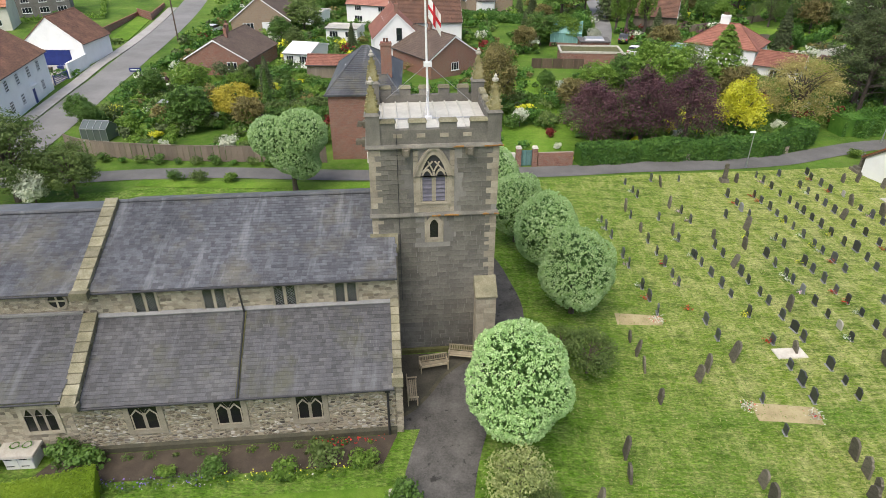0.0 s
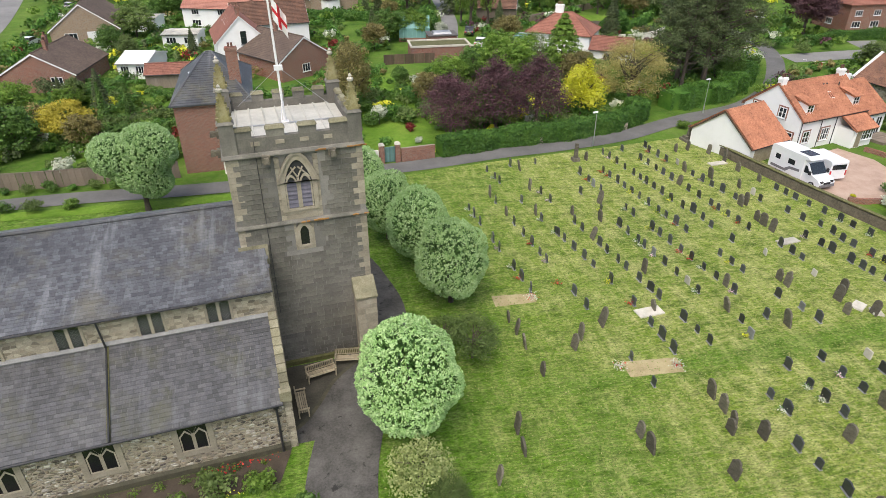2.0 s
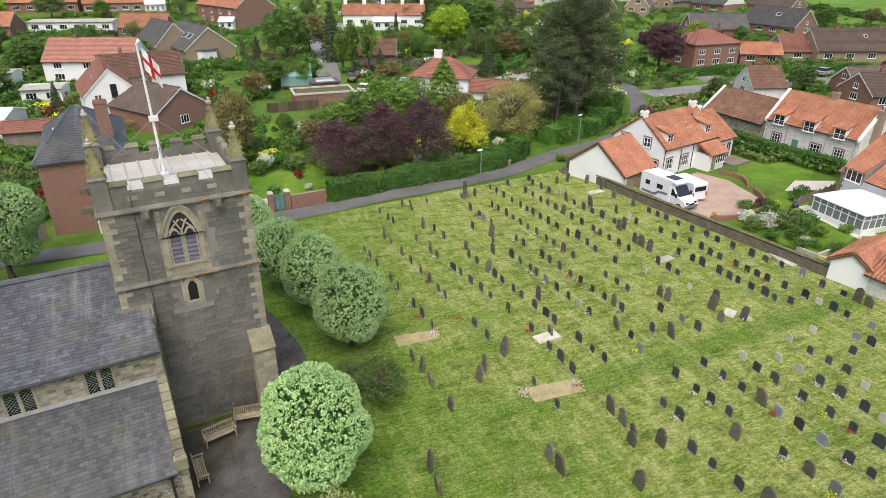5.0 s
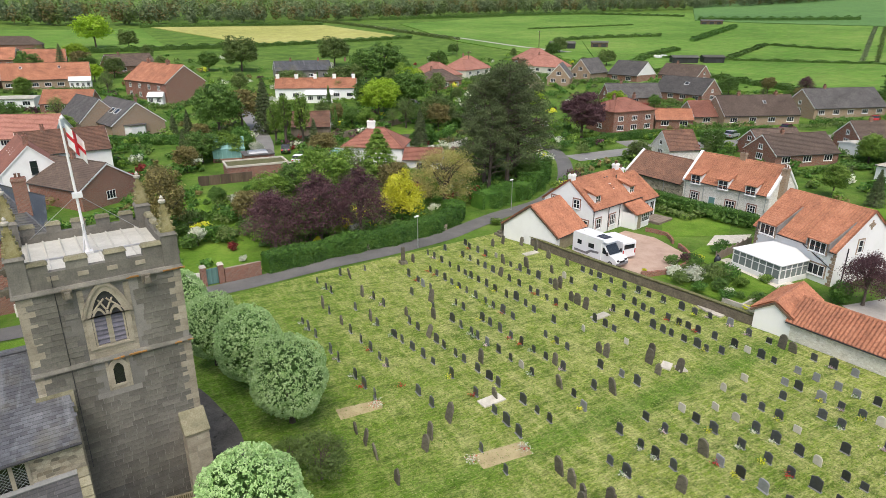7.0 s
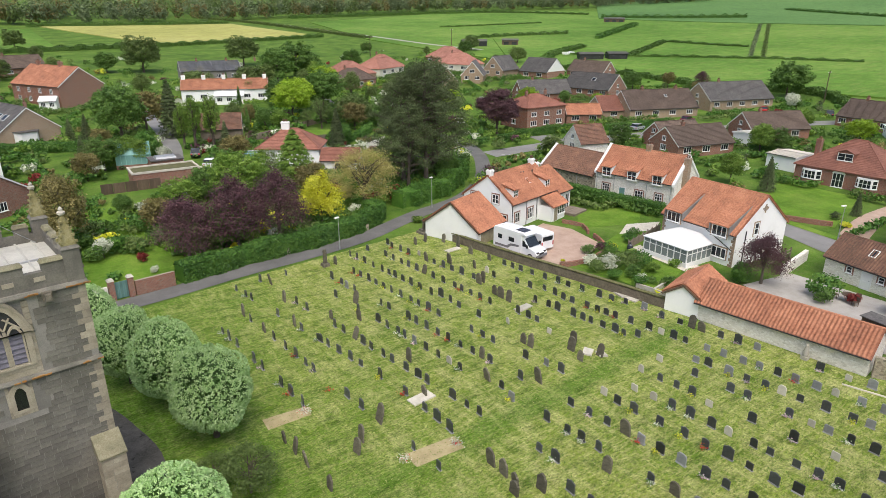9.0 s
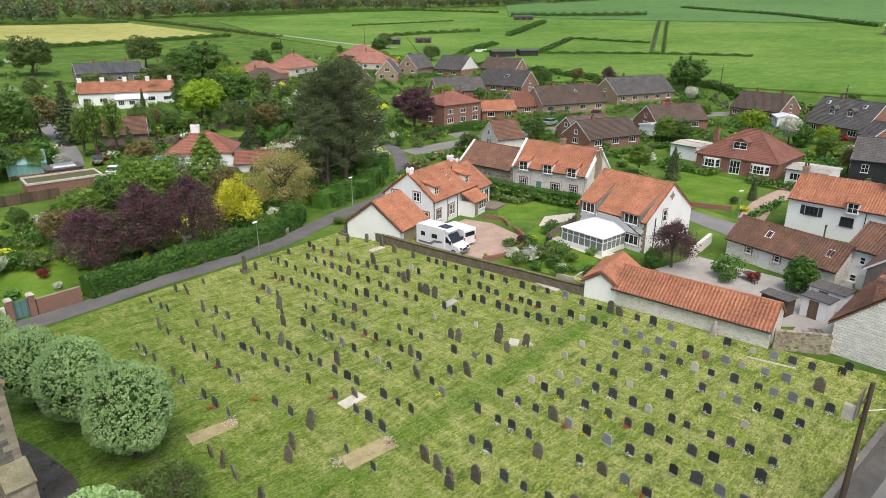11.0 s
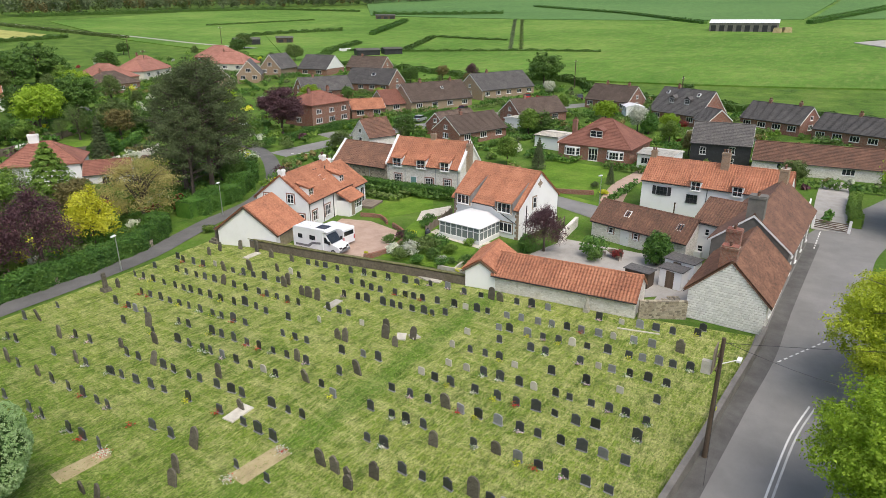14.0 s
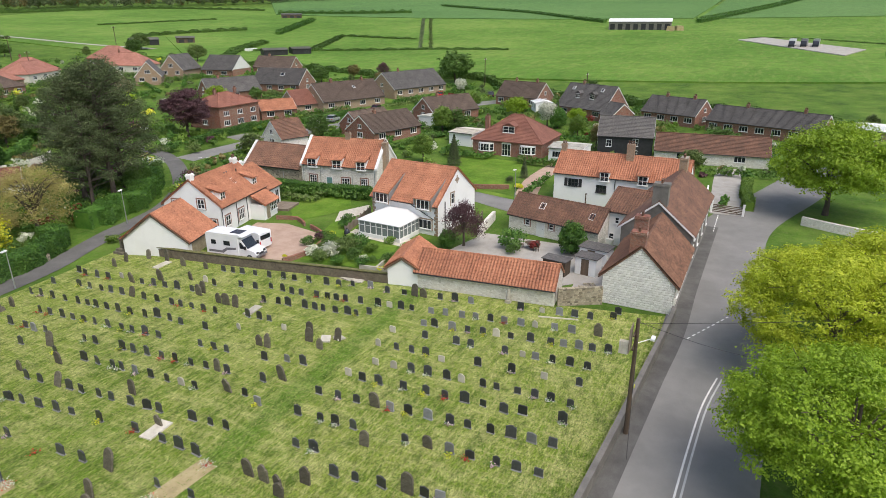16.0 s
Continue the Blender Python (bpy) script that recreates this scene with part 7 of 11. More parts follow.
for u in (9.4, 12.2):
    skylight(h, u, 2.2, 4.4, 37, 1.9, 1.5)
chimney(h, L - 3, 6.6, 6.0, 7.6)
h, L = dwelling("house", "dark-roofed rear house with white bargeboards", (-4.5, 166), (-0.5, 153.5), 9.0, 2.6, 4.4, tile_grey, brick_buff)
nrow = bungalow((-18.6, 226.5), (4.4, 225.4), 9.6, 3.0, 4.2, pantile, brick_buff, 7, False, 0, "terrace of brick bungalows with a bright orange roof", "r", "house_row")
for u in (5, 15):
    skylight(nrow, u, 3.0, 5.8, 41)
bungalow((-1.6, 224.0), (4.2, 223.4), 3.2, 2.5, 0.9, white_paint, render_white, 4, False, 0, "white glazed conservatory on a terrace", "", "conservatory")
bungalow((-42, 232), (-20, 228), 9, 3.0, 4.0, pantile, brick_red, 6, False, 1, "brick row with an orange roof and white windows", "", "house_row")
bungalow((-31, 279), (-17.4, 277), 9, 2.8, 3.8, pantile, brick_red, 4, False, 0, "brick row with an orange roof", "", "house_row")
bungalow((-14.5, 270.5), (-1.4, 270), 9, 2.8, 3.8, pantile, brick_red, 4, False, 0, "brick row with an orange roof", "", "house_row")
bungalow((-34, 322), (-9.6, 320), 9, 3.4, 3.2, tile_brown, brick_red, 4, True, 1, "dark brick house with a hipped brown roof", "", "house")
bungalow((12, 252), (27, 258), 9, 2.6, 3.6, tile_brown, brick_red, 2, False, 1, "bungalow with a brown roof", "l")
bungalow((-8.6, 186.5), (2.6, 182.4), 7.5, 2.4, 2.8, pantile, brick_red, 3, False, 0, "low extension with orange tiles", "", "outbuilding")
bungalow((-30, 199), (-10, 193), 7, 2.5, 0.3, lead, render_white, 6, False, 0, "row of flat-roofed garages with white doors", "", "garage_row")
bungalow((-16, 160), (-7, 157), 5, 2.3, 0.4, tile_grey, timber_fence, 0, False, 0, "long grey-roofed garden store", "", "store")
bungalow((-20.4, 152), (-14.4, 150), 5, 2.2, 1.5, tile_grey, timber_fence, 0, False, 0, "grey timber shed with a gabled roof", "r", "shed")
bungalow((-46, 197), (-33, 193), 8, 2.4, 2.8, pantile, brick_red, 3, False, 1, "brick bungalow with a red roof")
# behind the tower
bk, BKL = dwelling("brick_house", "tall red brick house with a hipped slate roof", (-11.8, 63.2), (-4.6, 63.5), 14, 6.9, 3.4, slate, brick_red, "plain", True, category="house")
chimney(bk, 6.0, 3.0, 8.0, 11.6, 1.1, 0.7)
window(bk, on_left(2.0, 4.6), 1.0, 1.5, 2, 3)
window(bk, on_left(2.0, 1.4), 1.0, 1.5, 2, 3)
skylight(bk, 1.7, 5.2, 8.1, 40)
h, L = dwelling("house", "white gabled house with a rust-red roof", (-13.0, 116.6), (-11.2, 105.1), 7.6, 4.4, 3.6, tile_red, render_white, category="house")
window(h, on_right(L, 4.1, 3.9), 0.9, 1.9, 1, 2, black_paint)
for u in (3.4, 5.4, 7.4):
    skylight(h, u, 1.9, 6.2, 43, 0.6, 1.2)
chimney(h, L - 1.2, 3.8, 7.4, 9.4, 0.9, 0.6)
bungalow((-9.6, 118.5), (3.4, 119.6), 8.0, 4.2, 3.0, pantile_old, render_white, 0, False, 1, "house with an orange-brown pantile roof", "r", "house")
bungalow((-20, 137), (-5, 131), 9, 4.2, 3.4, tile_salmon, render_white, 3, False, 1, "house with a faded pink roof", "r", "house")
h, L = dwelling("brick_house", "brick house with a brown roof and white bargeboards", (-8.6, 106.0), (-1.9, 96.1), 9.0, 3.0, 2.9, tile_brown, brick_red, category="house")
chimney(h, 5, 4.5, 5.2, 7.0)
window(h, on_right(L, 4.5, 0.9), 1.4, 1.2, 3, 1)
h, L = dwelling("bungalow", "brown-roofed brick bungalow with white bargeboards", (-38.6, 112), (-40.2, 99.4), 10, 2.4, 2.8, tile_brown, brick_red)
window(h, on_right(L, 7.5, 0.9), 1.6, 1.1, 3, 1)
chimney(h, 4, 3.4, 4.6, 6.2)
chimney(h, 9, 5.5, 4.8, 6.4)
h, L = dwelling("bungalow", "bungalow with a grey-brown roof and a wide gable", (-42.1, 141), (-40.5, 125.0), 11.0, 2.6, 4.1, tile_brown, brick_buff)
window(h, on_right(L, 3.2, 0.9), 2.0, 1.2, 3, 1)
part("glazed_door", Geo().box(-1.2, 1.2, -0.05, 0.02, 0, 2.2), white_paint, h, "white glazed door", on_right(L, 7.0, 0))
bungalow((-26, 104), (-21.6, 103), 8, 2.3, 0.9, white_paint, render_white, 2, False, 0, "white glazed garden room with flat roof", "", "garden_room")
for (x, y, w) in ((-22, 122, 6), (-30, 136, 5), (-14, 124, 5)):
    bungalow((x, y), (x + w, y - 1), 5, 2.4, 0.25, lead, render_white, 2, False, 0, "flat-roofed white house extension", "", "extension")
bungalow((-21, 97.5), (-14.5, 97), 3, 2.1, 1.0, tile_red, timber_fence, 0, False, 0, "low store with a red tiled roof", "", "store")
# west road
wl, WLL = dwelling("white_house", "long white house with a brown tile roof and small-paned windows", (-51.9, 67.2), (-56.7, 90.8), 10, 5.5, 3.3, pantile_old, render_white, "plain", barge=white_paint, z=0, category="house")
for s in (WLL - 14.4, WLL - 10.8, WLL - 7.0, WLL - 3.4):
    for z in (0.9, 3.5):
        if z > 1 or s != WLL - 7.0:
            window(wl, pose(s, 0, z), 1.1, 1.4, 3, 4)
blue_paint = surface("blue_paint", (0.01, 0.02, 0.12), (0.015, 0.03, 0.18), (0.025, 0.05, 0.25), 1, 20, 0.45, 0.05, 0.004)
door(wl, pose(WLL - 7.0, 0, 0), blue_paint)
part("door_hood", Geo().box(-0.9, 0.9, -0.5, 0.0, 2.35, 2.5), white_paint, wl, "white moulded door hood", pose(WLL - 7.0, 0, 0))
g2, g2L = dwelling("white_garage", "white gabled garage with a brown roof and a blue door", (-57.9, 103.3), (-57.7, 112), 9.6, 3.5, 3.9, pantile_old, render_white, "plain", barge=None, category="garage")
part("garage_door", Geo().box(-2.9, 2.9, -0.05, 0.03, 0, 2.4), blue_paint, g2, "wide blue garage door", on_left(5.2, 0))
part("lintel", Geo().box(-3.1, 3.1, -0.12, 0.02, 2.42, 2.62), white_paint, g2, "white lintel board", on_left(5.2, 0))
structure("yard_wall", Geo().box(-0.15, 0.15, 0, 6.6, -0.3, 2.1).box(-0.19, 0.19, -0.02, 6.6, 2.1, 2.18), render_white, "white rendered yard wall beside the garage", "wall", pose(-57.4, 96.6, gz(-57.4, 99), 0, 0, 2.5))
structure("garage_yard", patch((-57.6, 92.6), (-57.8, 103.1), (-67, 103), (-67, 92.6), 0.1, 8, 8), concrete, "concrete yard before a garage", "yard")
gate = thing("yard_gate", "blue five-barred timber gate to a yard", "gate", pose(-57.4, 96.3, gz(-57.4, 95), 0, 0, -94))
for u in (0.06, 3.5):
    part("gate_post", Geo().box(u - 0.06, u + 0.06, -0.06, 0.06, -0.1, 1.45), blue_paint, gate)
for z in (0.25, 0.5, 0.75, 1.0, 1.25):
    part("bar", Geo().box(0.12, 3.44, -0.025, 0.025, z - 0.05, z + 0.05), blue_paint, gate)
part("brace", Geo().tube((0.15, 0.03, 0.25), (3.4, 0.03, 1.25), 0.04, 0.04, 4), blue_paint, gate)
structure("front_lawn", patch((-61.9, 118.8), (-58.6, 120.4), (-61.4, 137.3), (-65.6, 141), 0.12, 10, 14), turf_lawn, "small bright lawn behind a brick wall", "lawn")
for p, q in (((-62.2, 118.2), (-64.9, 124.5)), ((-64.9, 124.5), (-66, 142.7)), ((-61.3, 138), (-63.9, 152.2)), ((-66, 142.7), (-61.3, 138))):
    structure("garden_wall", Geo().box(0, math.dist(p, q), -0.12, 0.12, -0.4, 1.3).box(0, math.dist(p, q), -0.16, 0.16, 1.3, 1.38), brick_red, "red brick garden wall with a coping", "wall", pose(p[0], p[1], gz(*p), 0, 0, math.degrees(math.atan2(q[1] - p[1], q[0] - p[0]))))
bungalow((-88.5, 137.5), (-79.5, 141.5), 8, 5.0, 2.8, tile_brown, mortar, 3, False, 1, "grey house with a bay and a brown roof", "", "house")
bungalow((-97, 122), (-83.5, 126.5), 7, 4.4, 2.8, pantile, render_cream, 3, False, 1, "cream house with an orange tiled roof", "", "house")

# ---- trees and shrubs ----
def round_tree(key, seed, leaf, h, rx, rz, n, size, trunk_h=2.4, bumps=26, trunk_r=0.2):
    """A dense egg-shaped crown with a finely broken skin."""
    rng = np.random.default_rng(seed)
    zc = h - rz
    lb = [(0, 0, zc, rx * 0.9, rx * 0.9, rz * 0.92)]
    for k in range(bumps):
        u = -0.85 + 1.8 * (k + 0.5) / bumps
        th = k * 2.399963
        c = math.sqrt(max(0.0, 1 - u * u))
        s = rng.uniform(0.2, 0.34)
        q = rng.uniform(0.74, 0.82)
        lb.append((rx * q * c * math.cos(th), rx * q * c * math.sin(th), zc + rz * q * u, rx * s, rx * s, rz * s))
    p, d = lobe_points(rng, lb, n, 0.22)
    p2, d2 = lobe_points(rng, [(0, 0, zc, rx * 0.8, rx * 0.8, rz * 0.8)], n // 3, 0.3)
    p, d = np.concatenate([p, p2]), np.concatenate([d, d2])
    p[:, :2] *= 1 - 0.14 * (p[:, 2:3] - zc) / rz
    crown = leaf_mesh("crown", blades(rng, p, d, size, 0.55, 0.7, 0.2), leaf)
    tr = trunk_geo(rng, max(trunk_h, zc), trunk_r, 7, rx * 0.6, h * 0.85).mesh("trunk")
    tr.materials.append(bark)
    TREES[key] = (tr, crown)



def tufted_crown(rng, lobes, tufts, per, size, skirt=0.0):
    """Blades in small upright rosettes over the outer skin of a set of lobes, with a thinner layer behind them."""
    L = np.array(lobes, float)
    w = L[:, 3] * L[:, 4] + L[:, 4] * L[:, 5]
    pick = rng.choice(len(L), tufts * 2, p=w / w.sum())
    d = rng.normal(0, 1, (tufts * 2, 3))
    d /= np.linalg.norm(d, axis=1)[:, None]
    r = 1 - 0.1 * rng.random(tufts * 2) ** 2 + 0.035 * np.sin(d[:, 0] * 11 + pick) * np.cos(d[:, 1] * 9 + d[:, 2] * 8)
    p = L[pick, :3] + d * L[pick, 3:] * r[:, None]
    inside = np.zeros(len(p), bool)
    for k, row in enumerate(L):
        inside |= (pick != k) & ((((p - row[:3]) / row[3:]) ** 2).sum(1) < 0.84)
    p, d = p[~inside], d[~inside]
    axis = d * 0.8 + np.array((0, 0, 0.55))
    axis /= np.linalg.norm(axis, axis=1)[:, None]
    c, a, dd = np.repeat(p, per, 0), np.repeat(axis, per, 0), np.repeat(d, per, 0)
    side = rng.normal(0, 1, c.shape)
    side -= a * (side * a).sum(1)[:, None]
    side /= np.linalg.norm(side, axis=1)[:, None] + 1e-9
    k = rng.random(len(c))[:, None]
    c = c + a * (0.02 + 0.16 * (1 - k)) + side * (0.02 + 0.085 * k)
    nr = a * (0.9 - 0.5 * k) + side * (0.5 + 0.3 * k)
    outer = blades(rng, c, nr, size, 0.3, 0.5, 0.1)
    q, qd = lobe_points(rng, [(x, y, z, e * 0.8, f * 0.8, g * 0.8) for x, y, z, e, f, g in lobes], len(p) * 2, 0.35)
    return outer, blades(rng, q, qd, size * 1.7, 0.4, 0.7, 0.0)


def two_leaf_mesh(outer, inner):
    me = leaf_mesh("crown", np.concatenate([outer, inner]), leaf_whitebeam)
    # inner blades get the green darkened to stand for crown shade
    me.materials.append(leaf_whitebeam_shaded)
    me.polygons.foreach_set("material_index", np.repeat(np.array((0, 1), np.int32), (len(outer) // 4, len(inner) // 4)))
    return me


def whitebeam(key, seed, h, rx, rz, tufts):
    rng = np.random.default_rng(seed)
    zc = h - rz
    lobes = [(0, 0, zc, rx * 0.97, rx * 0.97, rz)]
    for k in range(15):
        u, th = rng.uniform(-0.7, 0.9), k * 2.399963
        c = math.sqrt(1 - u * u)
        b = rng.uniform(0.3, 0.45)
        lobes.append((rx * 0.68 * c * math.cos(th), rx * 0.68 * c * math.sin(th), zc + rz * 0.68 * u, rx * b, rx * b, rz * b))
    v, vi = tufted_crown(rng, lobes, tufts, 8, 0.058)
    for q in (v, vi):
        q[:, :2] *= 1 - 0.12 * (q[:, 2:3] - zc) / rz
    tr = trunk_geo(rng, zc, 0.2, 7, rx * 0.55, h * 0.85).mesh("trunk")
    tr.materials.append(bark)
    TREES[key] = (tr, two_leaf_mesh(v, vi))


whitebeam("whitebeam", 11, 6.85, 2.48, 2.95, 5600)
whitebeam("whitebeam_b", 12, 6.6, 2.5, 2.75, 5600)
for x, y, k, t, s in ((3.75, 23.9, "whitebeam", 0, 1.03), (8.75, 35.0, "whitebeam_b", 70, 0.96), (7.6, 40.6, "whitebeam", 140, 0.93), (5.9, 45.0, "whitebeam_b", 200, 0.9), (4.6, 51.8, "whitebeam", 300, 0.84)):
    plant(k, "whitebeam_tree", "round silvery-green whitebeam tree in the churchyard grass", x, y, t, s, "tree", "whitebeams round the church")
# the heart-shaped whitebeam over the lane
rngh = np.random.default_rng(15)
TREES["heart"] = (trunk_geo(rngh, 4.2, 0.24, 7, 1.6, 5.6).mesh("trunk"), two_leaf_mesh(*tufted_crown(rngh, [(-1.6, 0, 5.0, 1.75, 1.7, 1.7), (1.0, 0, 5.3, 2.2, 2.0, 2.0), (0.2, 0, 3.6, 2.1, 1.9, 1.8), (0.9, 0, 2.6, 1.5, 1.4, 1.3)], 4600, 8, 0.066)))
TREES["heart"][0].materials.append(bark)
plant("heart", "whitebeam_tree", "heart-shaped silvery-green whitebeam tree beside the lane", -14.2, 55.2, 0, 1.08, "tree", "whitebeams round the church")

broadleaf("purple", 21, leaf_purple, 8.4, 4.0, 4.0, 13000, 0.095, 46, None, 0.3, inner=1.0, spray=0.42, taper=0.42, limbs=14)
broadleaf("purple_b", 73, leaf_purple, 9.0, 3.5, 4.4, 12000, 0.095, 40, None, 0.3, inner=1.0, spray=0.42, taper=0.5, limbs=14)
broadleaf("beech", 74, leaf_purple, 10.5, 5.4, 5.0, 22000, 0.14, 60, None, 0.24, inner=0.7, spray=0.3, flat=0.55)
broadleaf("green", 22, leaf_green, 8.0, 3.2, 3.3, 9000, 0.15, 38, None, 0.26, taper=0.25, spray=0.3)
broadleaf("green_b", 23, leaf_fresh, 7.0, 2.8, 3.0, 9000, 0.14, 38, None, 0.26, taper=0.25, spray=0.3)
broadleaf("airy", 40, leaf_fresh, 8.4, 5.4, 3.6, 9000, 0.16, 34, None, 0.26, inner=0.8, limbs=16, spray=0.2)
broadleaf("dull", 24, leaf_dull, 7.5, 2.8, 3.2, 7000, 0.14, 38, None, 0.26, inner=0.6, taper=0.25, spray=0.3)
broadleaf("holm", 36, leaf_bronze, 9.6, 2.9, 4.6, 7000, 0.13, 38, None, 0.26, inner=0.5)
broadleaf("yellow", 25, leaf_yellow, 6.2, 2.5, 3.0, 8000, 0.1, 38, None, 0.28, inner=0.8, spray=0.3, taper=0.5)
broadleaf("gold", 26, leaf_gold, 5.2, 3.3, 2.2, 9000, 0.12, 38, None, 0.26)
broadleaf("lime", 28, leaf_lime, 10.6, 8.2, 4.9, 110000, 0.08, 80, None, 0.21, limbs=16, inner=0.35, flat=0.5, spray=0.17, core=False)
broadleaf("fresh_far", 70, leaf_spring, 10.4, 7.2, 4.8, 46000, 0.12, 60, None, 0.24, limbs=14, inner=0.6, flat=0.6, spray=0.3)
broadleaf("lime_far", 71, leaf_lime, 10.6, 8.2, 4.9, 46000, 0.12, 60, None, 0.24, limbs=14, inner=0.6, flat=0.6, spray=0.3)
broadleaf("fresh_big", 29, leaf_spring, 10.4, 7.2, 4.8, 100000, 0.08, 74, None, 0.22, limbs=16, inner=0.35, flat=0.5, spray=0.17, core=False)
broadleaf("cherry", 54, leaf_dull, 9.0, 4.9, 4.4, 16000, 0.11, 34, None, 0.28, inner=0.8, limbs=18, spray=0.2)
broadleaf("oak", 37, leaf_dull, 9.5, 5.6, 4.5, 7000, 0.22, 40, None, 0.26, inner=0.5, spray=0.3)
broadleaf("oak_green", 38, leaf_green, 9, 5.5, 4.3, 7000, 0.22, 40, None, 0.26, inner=0.5, spray=0.3)
broadleaf("oak_lime", 55, leaf_spring, 9, 4.9, 3.8, 7000, 0.21, 26, None, 0.34, inner=0.5, spray=0.3)
broadleaf("bronze", 56, leaf_bronze, 9, 4.0, 4.2, 6000, 0.2, 24, None, 0.34, inner=0.6, spray=0.3)
broadleaf("blossom", 32, leaf_white, 4.2, 1.9, 1.8, 3500, 0.11, 16, None, 0.4)
broadleaf("loose_bush", 90, leaf_loose, 7.6, 5.2, 3.5, 4200, 0.19, 34, None, 0.3, inner=0.9, limbs=24, core=False)
broadleaf("olive_bush", 91, leaf_dull, 7.6, 4.6, 3.5, 4200, 0.17, 34, None, 0.3, inner=0.9, limbs=24, core=False)
broadleaf("bare", 39, leaf_dull, 7.5, 3.2, 3.2, 2600, 0.12, 22, None, 0.34, inner=0.8, limbs=22)
broadleaf("poplar", 57, leaf_fresh, 11.6, 2.2, 5.2, 2800, 0.17, 40, None, 0.22, inner=1.0, limbs=22)
conifer("cedar", 33, leaf_fresh, 8.8, 4.2, 9000, 0.17, 14)
conifer("fir", 34, leaf_pine, 9, 2.6, 6000, 0.19)
conifer("cypress", 35, leaf_green, 6, 1.1, 1600, 0.2)
round_tree("yew", 50, leaf_hedge, 4.6, 1.9, 2.3, 3000, 0.16)


def scots_pine(key, seed, leaf, h, r, tufts, n, size):
    """A pine: long bare trunk, upswept limbs and flat separate tufts of needles."""
    rng = np.random.default_rng(seed)
    lobes = []
    g = trunk_geo(rng, h * 0.97, 0.36, 4, r * 0.3, h * 0.9)
    for k in range(tufts):
        s = (k + 0.5) / tufts
        z = h * (0.3 + 0.68 * s)
        reach = r * (1.0 - 0.75 * s ** 2.2) * rng.uniform(0.35, 1.0)
        th = k * 2.399963 + rng.uniform(-0.4, 0.4)
        e = (reach * math.cos(th), reach * math.sin(th), z)
        w = rng.uniform(0.8, 1.7)
        lobes.append((*e, w, w, w * rng.uniform(0.45, 0.65)))
        g.tube((0, 0, z - reach * 0.35), e, 0.09, 0.03, 5)
    p, d = lobe_points(rng, lobes, n, 0.7)
    tr = g.mesh("trunk")
    tr.materials.append(bark)
    TREES[key] = (tr, leaf_mesh("crown", blades(rng, p, d, size, 0.9, 0.4), leaf))


broadleaf("willow", 27, leaf_willow, 8.6, 5.9, 4.4, 15000, 0.085, 60, None, 0.22, inner=1.0, limbs=26, spray=0.36)
scots_pine("pine", 30, leaf_pine, 19.5, 6.8, 64, 15000, 0.15)
scots_pine("pine_b", 31, leaf_pine, 18.0, 6.2, 58, 14000, 0.15)
for key, seed, leaf, h, r in (("shrub", 41, leaf_green, 1.5, 1.2), ("shrub_fresh", 42, leaf_fresh, 1.4, 1.1), ("shrub_dull", 43, leaf_dull, 1.8, 1.4), ("shrub_white", 44, leaf_white, 1.4, 1.1), ("shrub_yellow", 45, leaf_yellow, 1.1, 1.0), ("shrub_red", 46, leaf_red, 1.4, 1.0), ("shrub_purple", 47, leaf_purple, 1.8, 1.3), ("shrub_dark", 48, leaf_hedge, 1.7, 1.3), ("shrub_pine", 49, leaf_pine, 1.9, 1.3), ("shrub_bronze", 58, leaf_bronze, 1.7, 1.3)):
    shrub(key, seed, leaf, h, r, 760, 0.105)

for x, y, t, key, s in ((16.9, 68.0, 0, "purple", 0.92), (22.4, 68.2, 80, "purple_b", 1.04), (27.6, 68.4, 150, "purple_b", 1.06)):
    plant(key, "purple_plum_tree", "dark purple-leaved tree behind the lane hedge", x, y, t, s, "tree", "purple trees")
plant("yellow", "golden_tree", "bright yellow-leaved small tree", 34.8, 71.8, 20, 1.2)
plant("willow", "willow_tree", "tawny weeping willow in new leaf", 43.4, 75.4, 0, 1.05)
plant("cedar", "cedar_tree", "spreading green cedar in a garden", 38.6, 87.6, 0, 1.4, sz=1.12)
plant("airy", "garden_tree", "broad light green tree behind the purple trees", 29.4, 85.4, 0, 1.05)
plant("airy", "garden_tree", "loose light green tree in a garden", 21.4, 87.0, 130, 0.62)
for x, y, k, t, s in ((56.8, 78.8, "pine", 0, 1.0), (60.4, 81.0, "pine_b", 100, 1.03), (54.4, 81.6, "pine_b", 210, 0.95), (62.8, 85.0, "pine", 300, 0.9), (58.2, 84.6, "pine", 60, 0.92), (52.4, 77.2, "pine_b", 20, 0.74)):
    plant(k, "scots_pine", "tall dark Scots pine with bare trunk", x, y, t, s, "tree", "pines by the lane")
plant("beech", "copper_beech", "dark copper beech beside the brick house", 94.0, 103.5, 30, 1.05)
plant("holm", "holm_oak", "tall dense bronze-green tree behind the tower", 6.8, 79, 0, 1.02)
plant("holm", "garden_tree", "bronze-green bushy tree in a garden", 8.0, 98, 90, 0.62)
plant("gold", "golden_maple", "golden-leaved spreading tree in a garden", -25.6, 75.6, 0, 1.0)
plant("cherry", "cherry_tree", "half-bare old tree with pale blossom by the lane", -39.4, 52.6, 0, 1.04)
plant("cherry", "cherry_tree", "half-bare old tree with pale blossom by the lane", -34.4, 53.4, 120, 0.68)
plant("blossom", "cherry_tree", "small white-blossomed tree by the lane", -36.8, 51.2, 40, 0.9)
plant("lime", "lime_tree", "large lime-green tree in fresh leaf over the road", 46.4, -7.9, 0, 1.0)
